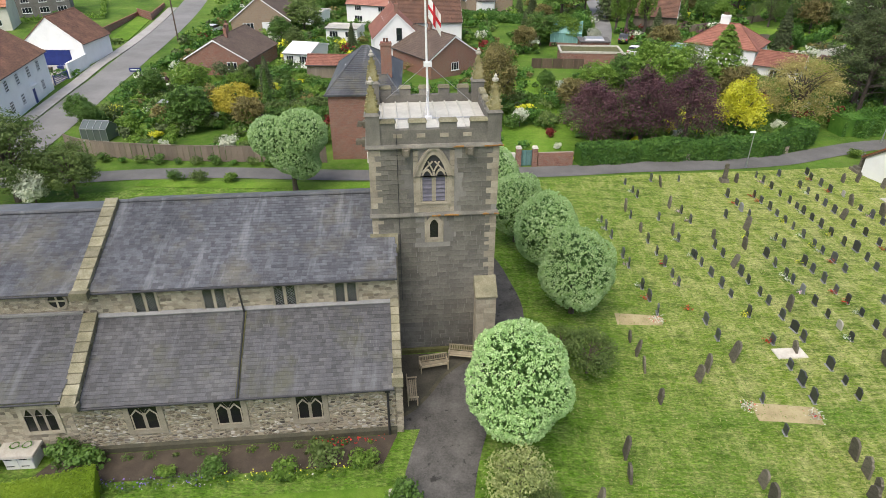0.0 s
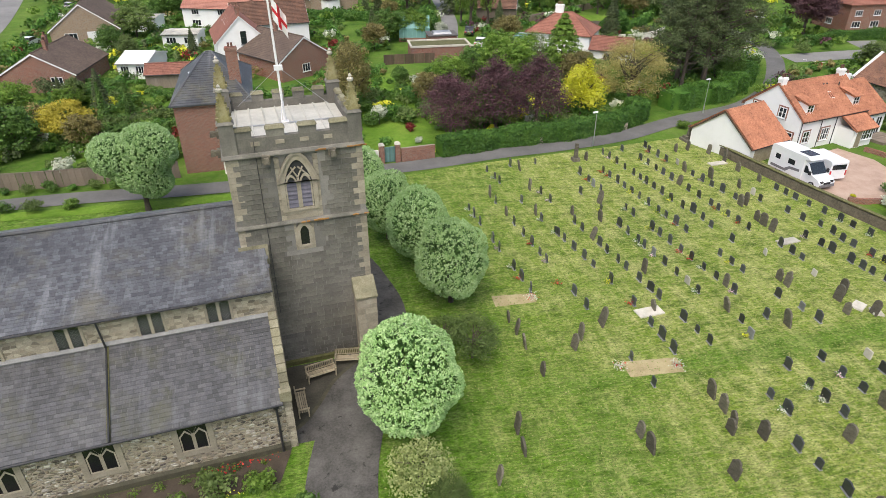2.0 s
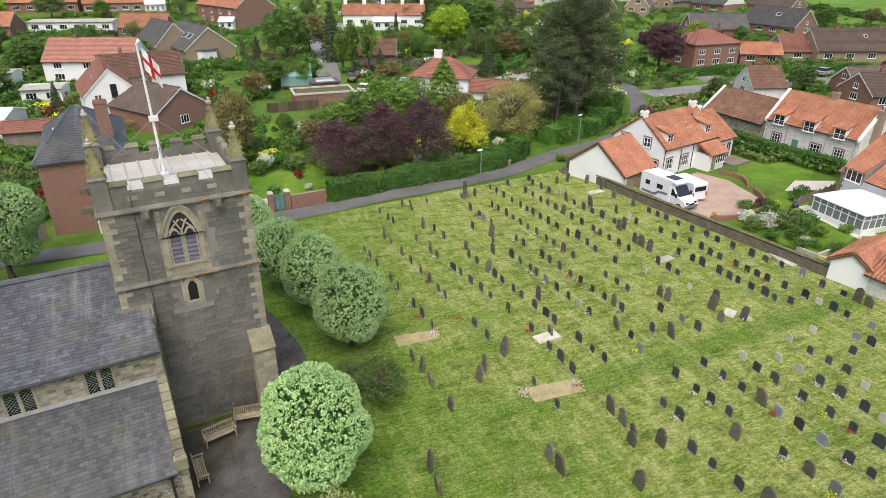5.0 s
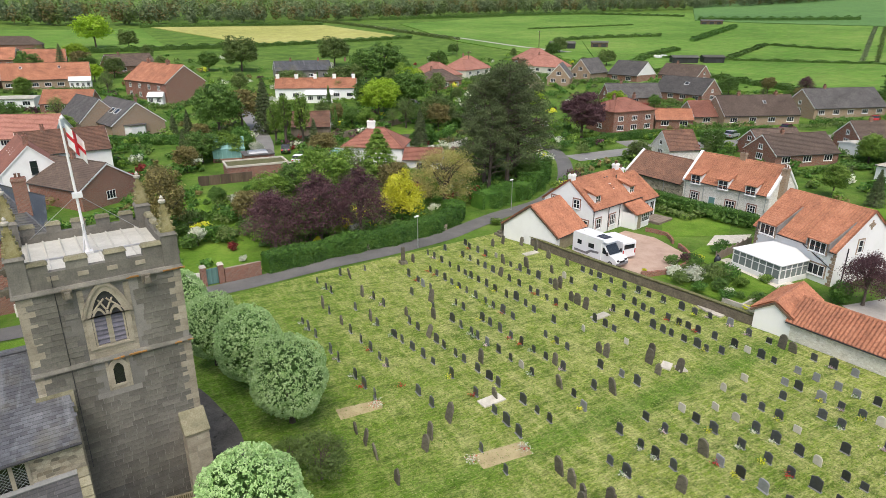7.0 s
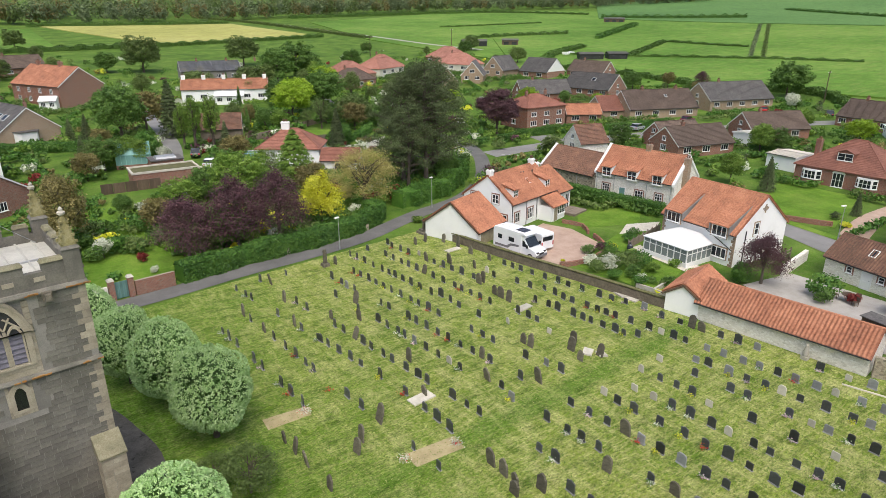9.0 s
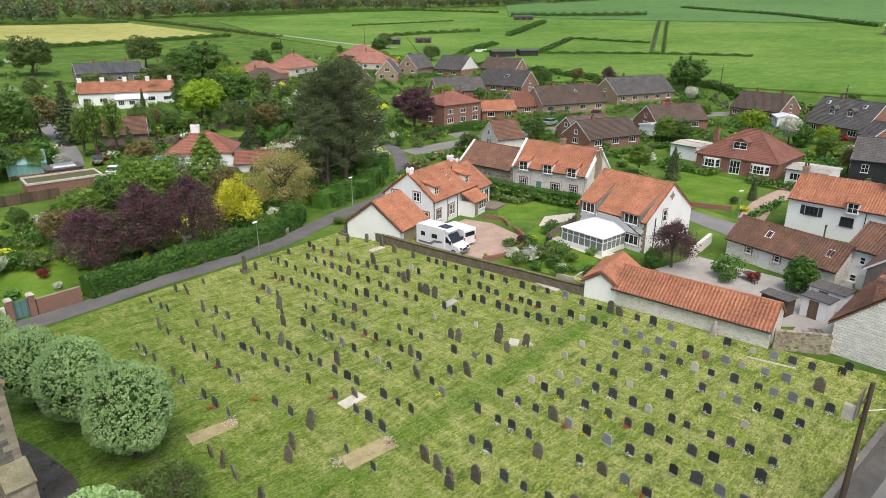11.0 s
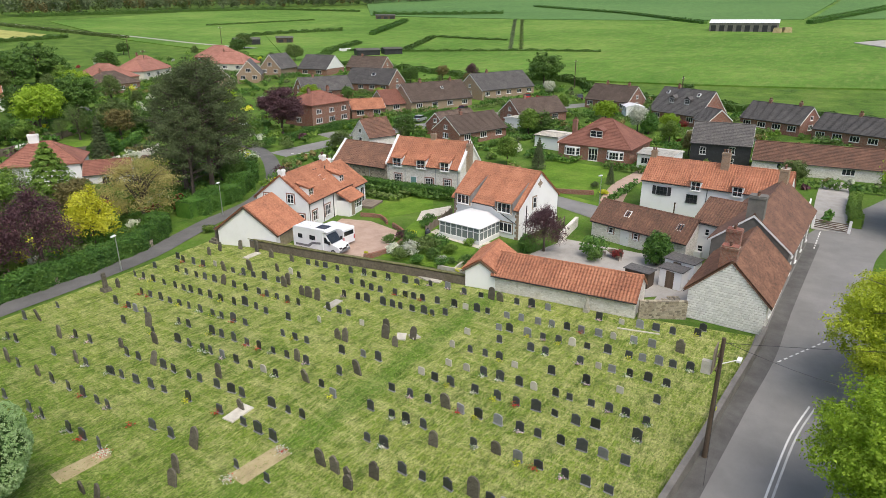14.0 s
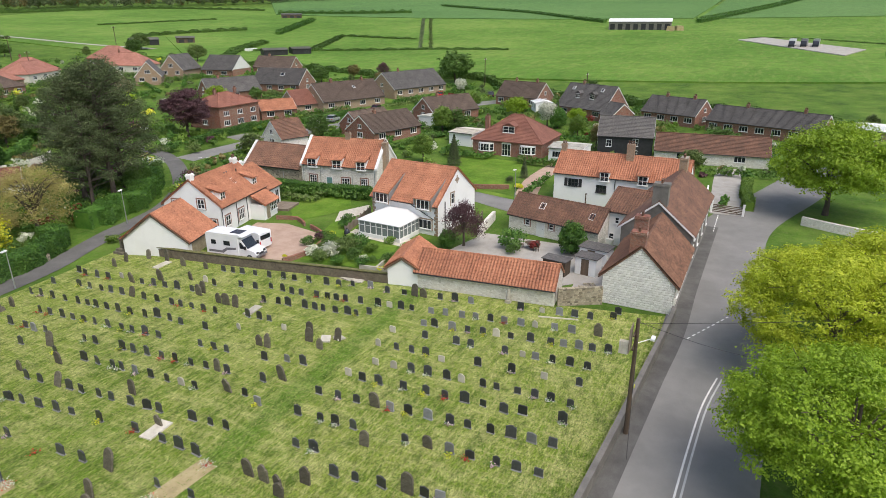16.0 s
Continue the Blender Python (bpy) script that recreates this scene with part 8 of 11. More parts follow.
plant("fresh_big", "roadside_tree", "large fresh green tree over the road", 31.0, -7.1, 50, 1.0)
plant("fresh_far", "roadside_tree", "large fresh green tree by the junction", 91.5, -11.4, 190, 1.28)
plant("lime_far", "lime_tree", "large lime-green tree in fresh leaf over the road", 58, -12.5, 120, 0.82)
for x, y, k, t, s, nm, lb in ((24.8, 138.4, "green", 0, 1.6, "garden_tree", "tall leafy green tree in a garden"), (35.0, 140.3, "fir", 0, 1.34, "fir_tree", "tall dark fir in a garden"), (31.5, 147, "bronze", 40, 1.1, "garden_tree", "bronze-leaved tree in a garden"), (35.3, 125.8, "poplar", 40, 1.0, "poplar_tree", "tall thin-leaved poplar in a garden"), (38.4, 124.4, "poplar", 90, 1.02, "poplar_tree", "tall thin-leaved poplar in a garden"), (34.0, 128.5, "poplar", 200, 0.86, "poplar_tree", "tall thin-leaved poplar in a garden"),
                              (25.6, 122.5, "yew", 0, 1.18, "clipped_yew", "dark rounded yew in a garden"), (19.3, 143.1, "fir", 90, 0.66, "fir_tree", "small dark fir in a garden"), (16.3, 118.8, "dull", 90, 0.74, "garden_conifer", "grey-green conifer beside a glasshouse"), (27.8, 119.2, "blossom", 0, 0.75, "variegated_tree", "pale variegated small round tree"), (23.5, 130.7, "blossom", 60, 0.7, "variegated_tree", "pale variegated small round tree"),
                              (69.8, 153.6, "oak_lime", 0, 1.05, "garden_tree", "yellow-green spreading tree in a garden"), (64.2, 144.3, "oak_lime", 130, 1.08, "garden_tree", "yellow-green spreading tree in a garden"), (78.5, 156, "oak_green", 60, 1.2, "garden_tree", "fresh green spreading tree in a garden"), (95.7, 209.2, "oak_green", 0, 1.5, "oak_tree", "broad dark green tree behind the cottages"), (86, 203, "oak_green", 100, 1.35, "oak_tree", "broad dark green tree behind the cottages"), (92.1, 249.1, "oak", 0, 1.3, "oak_tree", "bronze-green spreading oak in new leaf"), (55.0, 247.6, "oak", 50, 1.45, "oak_tree", "tall spreading oak in new leaf"), (44, 252, "oak_green", 90, 0.85, "field_tree", "small spreading tree by a paddock"),
                              (10.9, 335.1, "oak_lime", 10, 1.75, "oak_tree", "large spreading tree beyond the village"), (24, 330, "oak", 80, 1.0, "oak_tree", "spreading tree beyond the village"), (77.9, 218.3, "blossom", 30, 1.5, "chestnut_tree", "white-flowering chestnut by the cottages"), (67.4, 180.2, "bare", 30, 0.75, "birch_tree", "thin pale birch before the cottages"), (53.7, 144.8, "holm", 10, 0.56, "garden_tree", "bronze-green bushy tree in a garden"), (61.4, 113.9, "yew", 60, 0.95, "clipped_bush", "big dark green rounded bush"), (57.5, 112.0, "yew", 160, 0.75, "clipped_bush", "big dark green rounded bush"),
                              (191, 86.8, "oak_green", 0, 1.2, "ash_tree", "large green tree at the field edge"), (172.2, 76.5, "blossom", 0, 1.1, "blossom_tree", "pale flowering bush behind a bungalow"), (120, 57.5, "green_b", 70, 0.9, "willow_tree", "small pale green garden willow"), (97.5, 50.6, "green_b", 0, 0.78, "garden_tree", "rounded light green garden tree"), (97.4, 44.5, "fir", 30, 0.62, "monkey_puzzle", "dark spiky conifer on a lawn"), (136.2, 39.4, "blossom", 10, 1.35, "blossom_tree", "pink-white blossom tree behind a bungalow"), (135.9, 36.9, "yew", 10, 1.0, "garden_conifer", "dense golden-green conifer in a garden"), (129.2, 30.8, "green_b", 100, 0.68, "garden_tree", "light green upright garden tree"), (120.6, 25.0, "holm", 40, 0.55, "garden_tree", "dark spreading conifer by a barn"), (94.2, 30.6, "fir", 60, 0.36, "lawn_pine", "small dark layered pine on a lawn"),
                              (178, 134, "cypress", 0, 0.9, "cypress_tree", "dark narrow cypress by bungalows"), (150.5, 41, "cypress", 50, 0.6, "golden_conifer", "golden-green conifer by a bungalow"), (63.6, 14.9, "yew", 0, 0.82, "yard_conifer", "dark bushy conifer in a yard"), (60.8, 26.6, "purple", 60, 0.68, "purple_prunus", "small dark purple tree by a shed"), (59.4, 28.0, "yew", 40, 0.5, "clipped_bush", "rounded bright green clipped bush"), (200, 240, "oak", 10, 0.8, "field_tree", "spreading tree by a farm track"), (155, 262, "oak_green", 10, 0.6, "field_tree", "small tree by a farm track"), (12, 245, "oak", 50, 0.8, "field_tree", "spreading tree behind brick houses"), (182, 120, "bronze", 70, 0.6, "field_tree", "small bronze-leaved tree at the field edge"),
                              (188, 112, "purple", 70, 0.7, "field_tree", "small purple-leaved tree at the field edge"), (172, 126, "oak_green", 170, 0.6, "field_tree", "small green tree at the field edge"), (-48, 168, "oak_green", 0, 0.8, "garden_tree", "green tree by the west road"), (-34, 172, "oak", 0, 0.8, "garden_tree", "olive tree behind the bungalows"), (-23.6, 83, "cypress", 0, 0.82, "garden_conifer", "narrow green conifer by a garden shed"), (-20.5, 83, "cypress", 70, 0.78, "garden_conifer", "narrow green conifer by a garden shed"), (-34.7, 86.1, "airy", 0, 0.64, "garden_tree", "bushy green tree before a bungalow"), (-39.5, 84.5, "green", 20, 0.6, "garden_tree", "bushy green tree before a bungalow"), (-30.7, 92, "fir", 0, 0.42, "garden_conifer", "small dark conifer by a bungalow"), (-44.6, 74.7, "green", 60, 0.52, "laurel_tree", "broad leafy laurel by the road"), (-42.2, 72.6, "green", 160, 0.46, "laurel_tree", "broad leafy laurel by the road"), (-25.7, 111.6, "dull", 0, 0.7, "garden_tree", "olive bushy tree behind the bungalows"), (-28.6, 88, "airy", 90, 0.45, "garden_tree", "bushy green tree before a bungalow")):
    plant(k, nm, lb, x, y, t, s)

for x, y, k, t, sc in ((62.6, 80.6, "green", 20, 0.62), (65.6, 85.0, "green_b", 150, 0.6), (60.8, 79.8, "green", 250, 0.5)):
    plant(k, "bank_tree", "bushy green tree under the pines on the bank", x, y, t, sc, "tree")

# hedges
hedge("ivy_hedge", "long glossy green ivy-covered hedge beside the lane", [(14.2, 62.1), (22, 63.5), (29, 63.9), (35.4, 65.2), (40.2, 67.2)], 1.9, 2.0, leaf_hedge, 700, 0.13, 3)
hedge("ivy_hedge", "green hedge turning the lane corner", [(40.6, 67.6), (42.2, 69.6), (42.0, 72)], 1.9, 2.0, leaf_hedge, 1000, 0.1, 4)
hedge("garden_hedge", "neat clipped green hedge before the stone cottages", [(71.6, 63.5), (72.0, 55), (73.4, 46.6)], 1.6, 1.5, leaf_hedge, 700, 0.1, 5, wobble=0.04)
hedge("clipped_hedge", "clipped golden-green hedge before the church", [(-26, 18.4), (-19.4, 19.2), (-16.4, 20.2)], 1.1, 1.7, leaf_spring, 3000, 0.045, 6, wobble=0.05)
hedge("garden_hedge", "dark hedge under the copper beech", [(88, 96), (98, 97.5), (110, 95)], 1.6, 1.2, leaf_hedge, 500, 0.11, 7)
hedge("garden_hedge", "green hedge in front of a bungalow", [(116, 91), (124, 88.5), (134, 87)], 1.3, 1.0, leaf_hedge, 400, 0.12, 8)
hedge("garden_hedge", "green hedge behind a lawn", [(0, 143), (12, 139), (22, 134)], 1.8, 1.4, leaf_hedge, 400, 0.13, 9)
hedge("garden_hedge", "dark clipped garden hedge by a path", [(3, 64.5), (4, 72), (7, 76)], 1.5, 1.3, leaf_pine, 500, 0.11, 10)
hedge("lane_bank", "shrubby green bank beside the pine trees", [(46.6, 71.6), (52.4, 72.6), (58.4, 75.2), (64.4, 80.6), (67.6, 85.4)], 2.3, 3.0, leaf_hedge, 900, 0.12, 11, "shrubs", 0.3)
hedge("garden_hedge", "hedge along the drive of the gated house", [(89, -2.4), (97, -1.8), (104, -2)], 1.4, 1.2, leaf_fresh, 500, 0.11, 12)
hedge("garden_hedge", "green hedge behind the stone cottages", [(84, 62), (85, 70), (88, 78)], 1.6, 1.3, leaf_hedge, 450, 0.12, 13)
hedge("garden_hedge", "green hedge in front of bungalows", [(122, 60.5), (121, 52), (124, 46)], 1.3, 1.0, leaf_hedge, 350, 0.12, 14)
hedge("garden_hedge", "green hedge by the vegetable garden", [(58, 112), (72, 122), (84, 140)], 1.4, 1.2, leaf_hedge, 350, 0.13, 15)
hedge("back_hedge", "long hedge behind the bungalow gardens", [(129, -30), (158, -16), (172, 30), (180, 60), (200, 84), (190, 112), (192, 150), (186, 180)], 2.0, 2.4, leaf_green, 260, 0.2, 16, "hedge", 0.35)
for k, (pts, h_, lf, wd) in enumerate((([(186, 180), (205, 195), (222, 205), (250, 214)], 2.0, leaf_green, 2.6), ([(222, 205), (236, 180), (266, 133), (278, 100)], 1.2, leaf_green, 2.0), ([(266, 133), (330, 165), (400, 200), (470, 235), (573, 290)], 0.5, leaf_dull, 1.4), ([(263, 137), (327, 169), (397, 204), (467, 239), (570, 294)], 0.5, leaf_wood, 1.4),
                                  ([(214, 474), (313, 466), (408, 440)], 2.2, leaf_green, 3), ([(353, 468), (403, 431), (430, 366)], 1.8, leaf_green, 2.6), ([(265, 351), (300, 344), (342, 334)], 1.0, leaf_green, 2.0), ([(232, 283), (250, 281), (266, 278), (296, 267)], 1.8, leaf_green, 2.6), ([(405, 332), (436, 288), (468, 251)], 3.0, leaf_hedge, 4), ([(558, 266), (530, 216), (502, 167), (466, 128), (431, 90)], 2.2, leaf_hedge, 3),
                                  ([(286, 236), (330, 256), (371, 275)], 2.2, leaf_hedge, 3), ([(236, 177), (262, 187), (294, 200)], 1.5, leaf_green, 2.2), ([(298, 203), (299, 178), (302, 159)], 1.2, leaf_green, 2.0), ([(439, 34), (530, 6), (659, -29), (760, -60)], 3.0, leaf_hedge, 3.5),
                                  ([(40, 446), (100, 444), (156, 442)], 2.0, leaf_green, 2.6), ([(85, 327), (130, 333), (172, 338)], 1.6, leaf_green, 2.6), ([(-80, 300), (0, 318), (60, 326), (85, 327)], 2.0, leaf_green, 2.6), ([(150, 500), (172, 443), (183, 372), (190, 315)], 1.4, leaf_dull, 2.4), ([(290, -45), (330, -70), (420, -120), (560, -160)], 2.0, leaf_green, 2.6), ([(354, 4), (352, -20), (330, -50)], 0.6, leaf_green, 2.2))):
    hedge("field_hedge", "dark field hedgerow on the hillside", pts, h_, wd, lf, 90, 0.3, 30 + k, "hedgerow", 0.5)
rng_w = np.random.default_rng(91)
W_MATS = [leaf_wood, leaf_dull, leaf_bronze]
for pts, h_, wd, n_ in (([(-160, 478), (13, 466), (118, 472), (208, 484), (325, 504), (468, 450), (639, 400)], 13, 20, 520), ([(-160, 520), (0, 510), (170, 520), (340, 545), (500, 485), (660, 430)], 17, 36, 420), ([(640, 420), (720, 370), (800, 250)], 12, 26, 120)):
    ln = np.array(smooth_line(pts, 4.0))
    wv, wm = [], []
    for k in range(n_):
        q = ln[rng_w.integers(0, len(ln))] + rng_w.uniform(-wd / 2, wd / 2, 2)
        th_ = h_ * rng_w.uniform(0.7, 1.25)
        rr = th_ * rng_w.uniform(0.26, 0.4)
        pp, pd = lobe_points(rng_w, crown_lobes(rng_w, 6, rr, rr, th_ * 0.47, th_ * 0.5, 0.5), 130, 0.5)
        wv.append(blades(rng_w, pp + (q[0], q[1], gz(q[0], q[1])), pd, 0.75, 0.5))
        wm.append(np.full(130, rng_w.choice(3, p=(0.6, 0.25, 0.15))))
    wv = np.concatenate(wv)
    w_me = bpy.data.meshes.new("far_wood")
    w_me.from_pydata(wv.tolist(), [], np.arange(len(wv)).reshape(-1, 4).tolist())
    for mt in W_MATS:
        w_me.materials.append(mt)
    w_me.polygons.foreach_set("material_index", np.concatenate(wm).astype(np.int32))
    tagged(new("far_wood", w_me), "distant deciduous wood in fresh leaf on the hill", "wood", "", "stuff")

# shrubs that can be told apart
for x, y, k, s, lb in ((8.6, 28.8, "olive_bush", 0.42, "straggly olive-brown bush behind a whitebeam"), (7.2, 30.4, "olive_bush", 0.3, "straggly olive-brown bush behind a whitebeam"), (3.6, 19.9, "loose_bush", 0.38, "loose pale-leaved bush beside the path"), (4.6, 18.4, "cherry", 0.25, "loose pale-leaved bush beside the path"), (-1.9, 19.6, "shrub", 0.9, "white-flowering bush on the lawn"),
                       (-6.0, 21.9, "shrub_dull", 0.85, "brown-green bush in the church border"), (-3.9, 21.9, "shrub_fresh", 0.75, "fresh green plants in the church border"), (-7.8, 21.2, "shrub_fresh", 0.75, "fresh green clump in the church border"), (-11.4, 21.3, "shrub", 0.7, "green bush in the church border"), (-13.6, 21.2, "shrub_fresh", 0.5, "green clump in the church border"), (-18.8, 21.9, "shrub", 1.0, "leafy green bush by the church corner"), (-17.6, 21.7, "shrub", 0.85, "leafy green bush by the church corner"), (-22.6, 21.8, "shrub", 0.9, "leafy green bush by the church wall"),
                       (50.6, 33.6, "shrub_dark", 0.8, "dark green bush in a cottage garden"), (51.6, 38.4, "shrub_white", 1.35, "pale-flowering bush in a cottage garden"), (53.4, 37.2, "shrub_dull", 1.3, "olive garden bush by the lawn"), (55.4, 37.0, "shrub_dark", 1.1, "dark green garden bush by the lawn"), (54.6, 35.0, "shrub_fresh", 0.9, "fresh green bush below a conservatory"), (52.0, 35.4, "shrub", 1.0, "leafy green bush in a cottage garden"), (52.6, 39.4, "shrub_dull", 0.9, "olive garden bush by the fence"), (51.0, 40.4, "shrub_white", 1.0, "white-flowering bush in a cottage garden"), (53.5, 42.8, "shrub", 0.8, "green garden bush by the drive"), (55.5, 41.4, "shrub_dark", 0.9, "dark garden bush by the fence"), (57.0, 42.2, "shrub_yellow", 0.7, "yellow-flowering bush in a cottage garden"), (60.4, 42.4, "shrub_dark", 0.8, "dark garden bush by the fence"), (62.5, 43.4, "shrub_dark", 0.8, "dark garden bush by the fence"),
                       (50.2, 29.6, "shrub_fresh", 0.8, "fresh green garden bush by the wall"), (50.4, 31.4, "shrub_yellow", 0.5, "yellow-flowering clump in a cottage garden"), (52.8, 31.8, "shrub", 0.8, "green bush in a cottage garden"), (49.9, 36.2, "shrub_dark", 0.8, "dark green garden bush by the wall"), (49.8, 38.6, "shrub_dull", 0.9, "olive garden bush by the wall"), (62.6, 21.6, "shrub_dark", 1.5, "dark bushy shrub in the yard"), (63.0, 19.0, "shrub_red", 0.8, "bronze-leaved shrub in the yard"), (61.0, 20.6, "shrub", 1.0, "dark bushy shrub in the yard"),
                       (87.4, 29.2, "shrub_yellow", 0.8, "golden shrub on a front lawn"), (90, 31.5, "shrub_pine", 0.7, "dark layered shrub on a front lawn"), (-33.6, 76.2, "shrub_purple", 1.0, "round dark purple bush"), (-30.6, 75.6, "shrub_white", 1.1, "cream-flowering bush behind the fence"), (-28.4, 73.2, "shrub_dull", 1.0, "olive-green bush behind the fence"), (18.6, 136, "shrub_yellow", 1.8, "golden-flowered shrub in a garden"), (12.6, 70.4, "shrub_red", 0.8, "red-leaved shrub in a garden"), (12.8, 66.4, "shrub_white", 0.6, "pale flowering shrub in a garden"), (13.6, 63.0, "shrub_yellow", 0.5, "ivy clump over a wall"),
                       (36.6, 70.6, "shrub_fresh", 1.2, "lime-green shrub under the yellow tree"), (-21, 57.2, "shrub_fresh", 0.8, "green shrub in the verge"), (-24.0, 57.0, "shrub_dull", 0.8, "grey-green shrub in the verge"), (-26.6, 57.4, "shrub", 0.8, "green shrub in the verge"), (44.6, 63.8, "shrub_fresh", 0.8, "low green bush at the lane corner"), (112, 31, "shrub_yellow", 0.9, "golden shrub in a garden"), (80.6, 99, "shrub_fresh", 1.2, "lime-green bush by the junction"), (83.0, 96, "shrub_dark", 1.4, "dark bush by the junction"), (84.6, 92.0, "shrub_dull", 1.2, "olive bush by the junction")):
    plant(k, "bush", lb, x, y, 37 * x, s, "bush")
for k in range(14):
    x = -40 + k * 2.0
    plant(("shrub_dark", "shrub_dull", "shrub")[k % 3], "bush", "low scrubby bush at the fence foot", x, 62.4 - 0.06 * (x + 40) + 1.2 - 1.0, k * 50, 0.45 + 0.15 * (k % 3), "bush")

# gardens: planting that keeps clear of houses, roads and lawns
rs = random.Random(31)
ROADS = [(VERGE, 2.4), (SIDE, 3.2), (BACK, 2.8), (WEST, 4.4), (MAIN, 4.2), ([(24, 100), (29, 118), (33, 135), (36, 160), (38, 185)], 2)]
ROAD_XY = np.concatenate([np.array(smooth_line(ln, 1.5)) for ln, w in ROADS])
ROAD_W = np.concatenate([np.full(len(smooth_line(ln, 1.5)), w) for ln, w in ROADS])
H_A = np.array([h[0] for h in HOUSES], float)
H_B = np.array([h[1] for h in HOUSES], float)
H_D = np.array([h[2] for h in HOUSES], float)
H_L = np.linalg.norm(H_B - H_A, axis=1)
H_U = (H_B - H_A) / H_L[:, None]
LAWNS = [(62, 121, 9), (-27, 69.5, 3), (12, 69, 3.5), (17, 95, 4), (10, 88, 3), (15, 133, 5), (22, 104, 4), (-14, 86, 4), (-15, 94, 3.5), (48, 106, 4), (95, 38, 9), (70, 148, 4), (-33.5, 79.6, 3), (33.5, 112, 3), (16.5, 104, 6), (24, 101, 4), (-41.6, 68.8, 2.6), (164.5, 79.5, 3), (121.5, 86.5, 4), (138, 84.5, 3), (170, 66, 3), (22, 112, 5)]


def clear(x, y, m):
    dx, dy = x - H_A[:, 0], y - H_A[:, 1]
    s, t = dx * H_U[:, 0] + dy * H_U[:, 1], -dx * H_U[:, 1] + dy * H_U[:, 0]
    if np.any((s > -m) & (s < H_L + m) & (t > -m - 0.8) & (t < H_D + m)):
        return False
    if np.any((ROAD_XY[:, 0] - x) ** 2 + (ROAD_XY[:, 1] - y) ** 2 < (ROAD_W + m) ** 2):
        return False
    return all((x - a) ** 2 + (y - b) ** 2 > r * r for a, b, r in LAWNS)


LOW = ["shrub", "shrub_fresh", "shrub_dull", "shrub_dark", "shrub_pine", "shrub", "shrub_dark", "shrub_fresh", "shrub_bronze", "shrub", "shrub_dark", "shrub", "shrub_fresh", "shrub_dull", "shrub_dark", "shrub", "shrub_fresh", "shrub_white", "shrub_yellow", "shrub_purple"]
LOW_LABEL = {"shrub": "leafy green bush in a garden", "shrub_fresh": "fresh light green bush in a garden", "shrub_dull": "olive-brown bush in a garden", "shrub_dark": "dark green bush in a garden", "shrub_pine": "dark evergreen bush in a garden", "shrub_white": "pale flowering bush in a garden", "shrub_yellow": "golden yellow bush in a garden", "shrub_red": "red-leaved bush in a garden", "shrub_purple": "purple-leaved bush in a garden", "shrub_bronze": "bronze-leaved bush in a garden"}
TALL = ["green", "green_b", "dull", "bare", "oak", "oak_green", "bronze", "cypress", "fir", "blossom", "oak_lime", "oak_green"]
TALL_LABEL = {"green": "leafy green tree in a garden", "green_b": "light green tree in a garden", "dull": "olive-green tree in a garden", "bare": "thin half-bare tree in a garden", "oak": "spreading olive-green tree in a garden", "oak_green": "spreading green tree in a garden", "bronze": "bronze-leaved tree in a garden", "cypress": "narrow green cypress in a garden", "fir": "dark fir tree in a garden", "blossom": "white-flowering tree in a garden", "oak_lime": "yellow-green tree in a garden"}
for (x0, x1, y0, y1, n_low, n_tall, sl, st) in ((-50, -14, 65.5, 97, 105, 6, 1.15, 0.5), (3, 44, 68, 98, 110, 9, 1.1, 0.55), (45, 72, 75, 98, 60, 4, 1.2, 0.6), (14, 40, 98, 136, 0, 8, 1.2, 0.7), (40, 92, 100, 150, 0, 14, 1.3, 0.75), (-46, 20, 100, 180, 0, 18, 1.3, 0.65), (20, 100, 150, 215, 0, 22, 1.5, 0.85), (88, 150, 96, 180, 0, 12, 1.2, 0.6), (84, 128, 32, 92, 0, 8, 1.1, 0.5), (120, 185, 20, 130, 0, 12, 1.2, 0.5), (108, 150, -30, 34, 0, 7, 1.2, 0.5), (-60, 30, 190, 290, 0, 20, 1.5, 0.85), (100, 190, 180, 240, 0, 12, 1.4, 0.7), (49.4, 58, 28, 44, 16, 0, 0.6, 0.4)):
    for kind, n in (("low", n_low), ("tall", n_tall)):
        made = 0
        for _ in range(n * 8):
            if made >= n:
                break
            x, y = rs.uniform(x0, x1), rs.uniform(y0, y1)
            if not clear(x, y, 0.9 if kind == "low" else 2.2):
                continue
            made += 1
            if kind == "low":
                key = rs.choice(LOW)
                plant(key, "bush", LOW_LABEL[key], x, y, rs.uniform(0, 360), sl * rs.uniform(0.5, 1.4), "bush", "garden shrubs")
            else:
                key = rs.choice(TALL)
                plant(key, "garden_tree", TALL_LABEL[key], x, y, rs.uniform(0, 360), st * rs.uniform(0.75, 1.3), "tree", "garden trees")

# the rest of the shrubbery, too much to count, in one mesh
rng_s = np.random.default_rng(77)
S_MATS = [leaf_green, leaf_hedge, leaf_fresh, leaf_dull, leaf_pine, leaf_bronze, leaf_white, leaf_yellow, leaf_purple, leaf_red]
S_SHARE = np.array([0.24, 0.24, 0.15, 0.12, 0.08, 0.07, 0.04, 0.02, 0.025, 0.015])
s_verts, s_mat = [], []


def add_shrub(x, y, h, r, k, n, size):
    lb = crown_lobes(rng_s, 5, r * 0.8, r * 0.8, h * 0.42, h * 0.5, 0.55)
    p, d = lobe_points(rng_s, lb, n, 0.45)
    p[:, 2] = np.maximum(p[:, 2], 0.03)
    p += (x, y, gz(x, y))
    s_verts.append(blades(rng_s, p, d, size))
    s_mat.append(np.full(n, k))


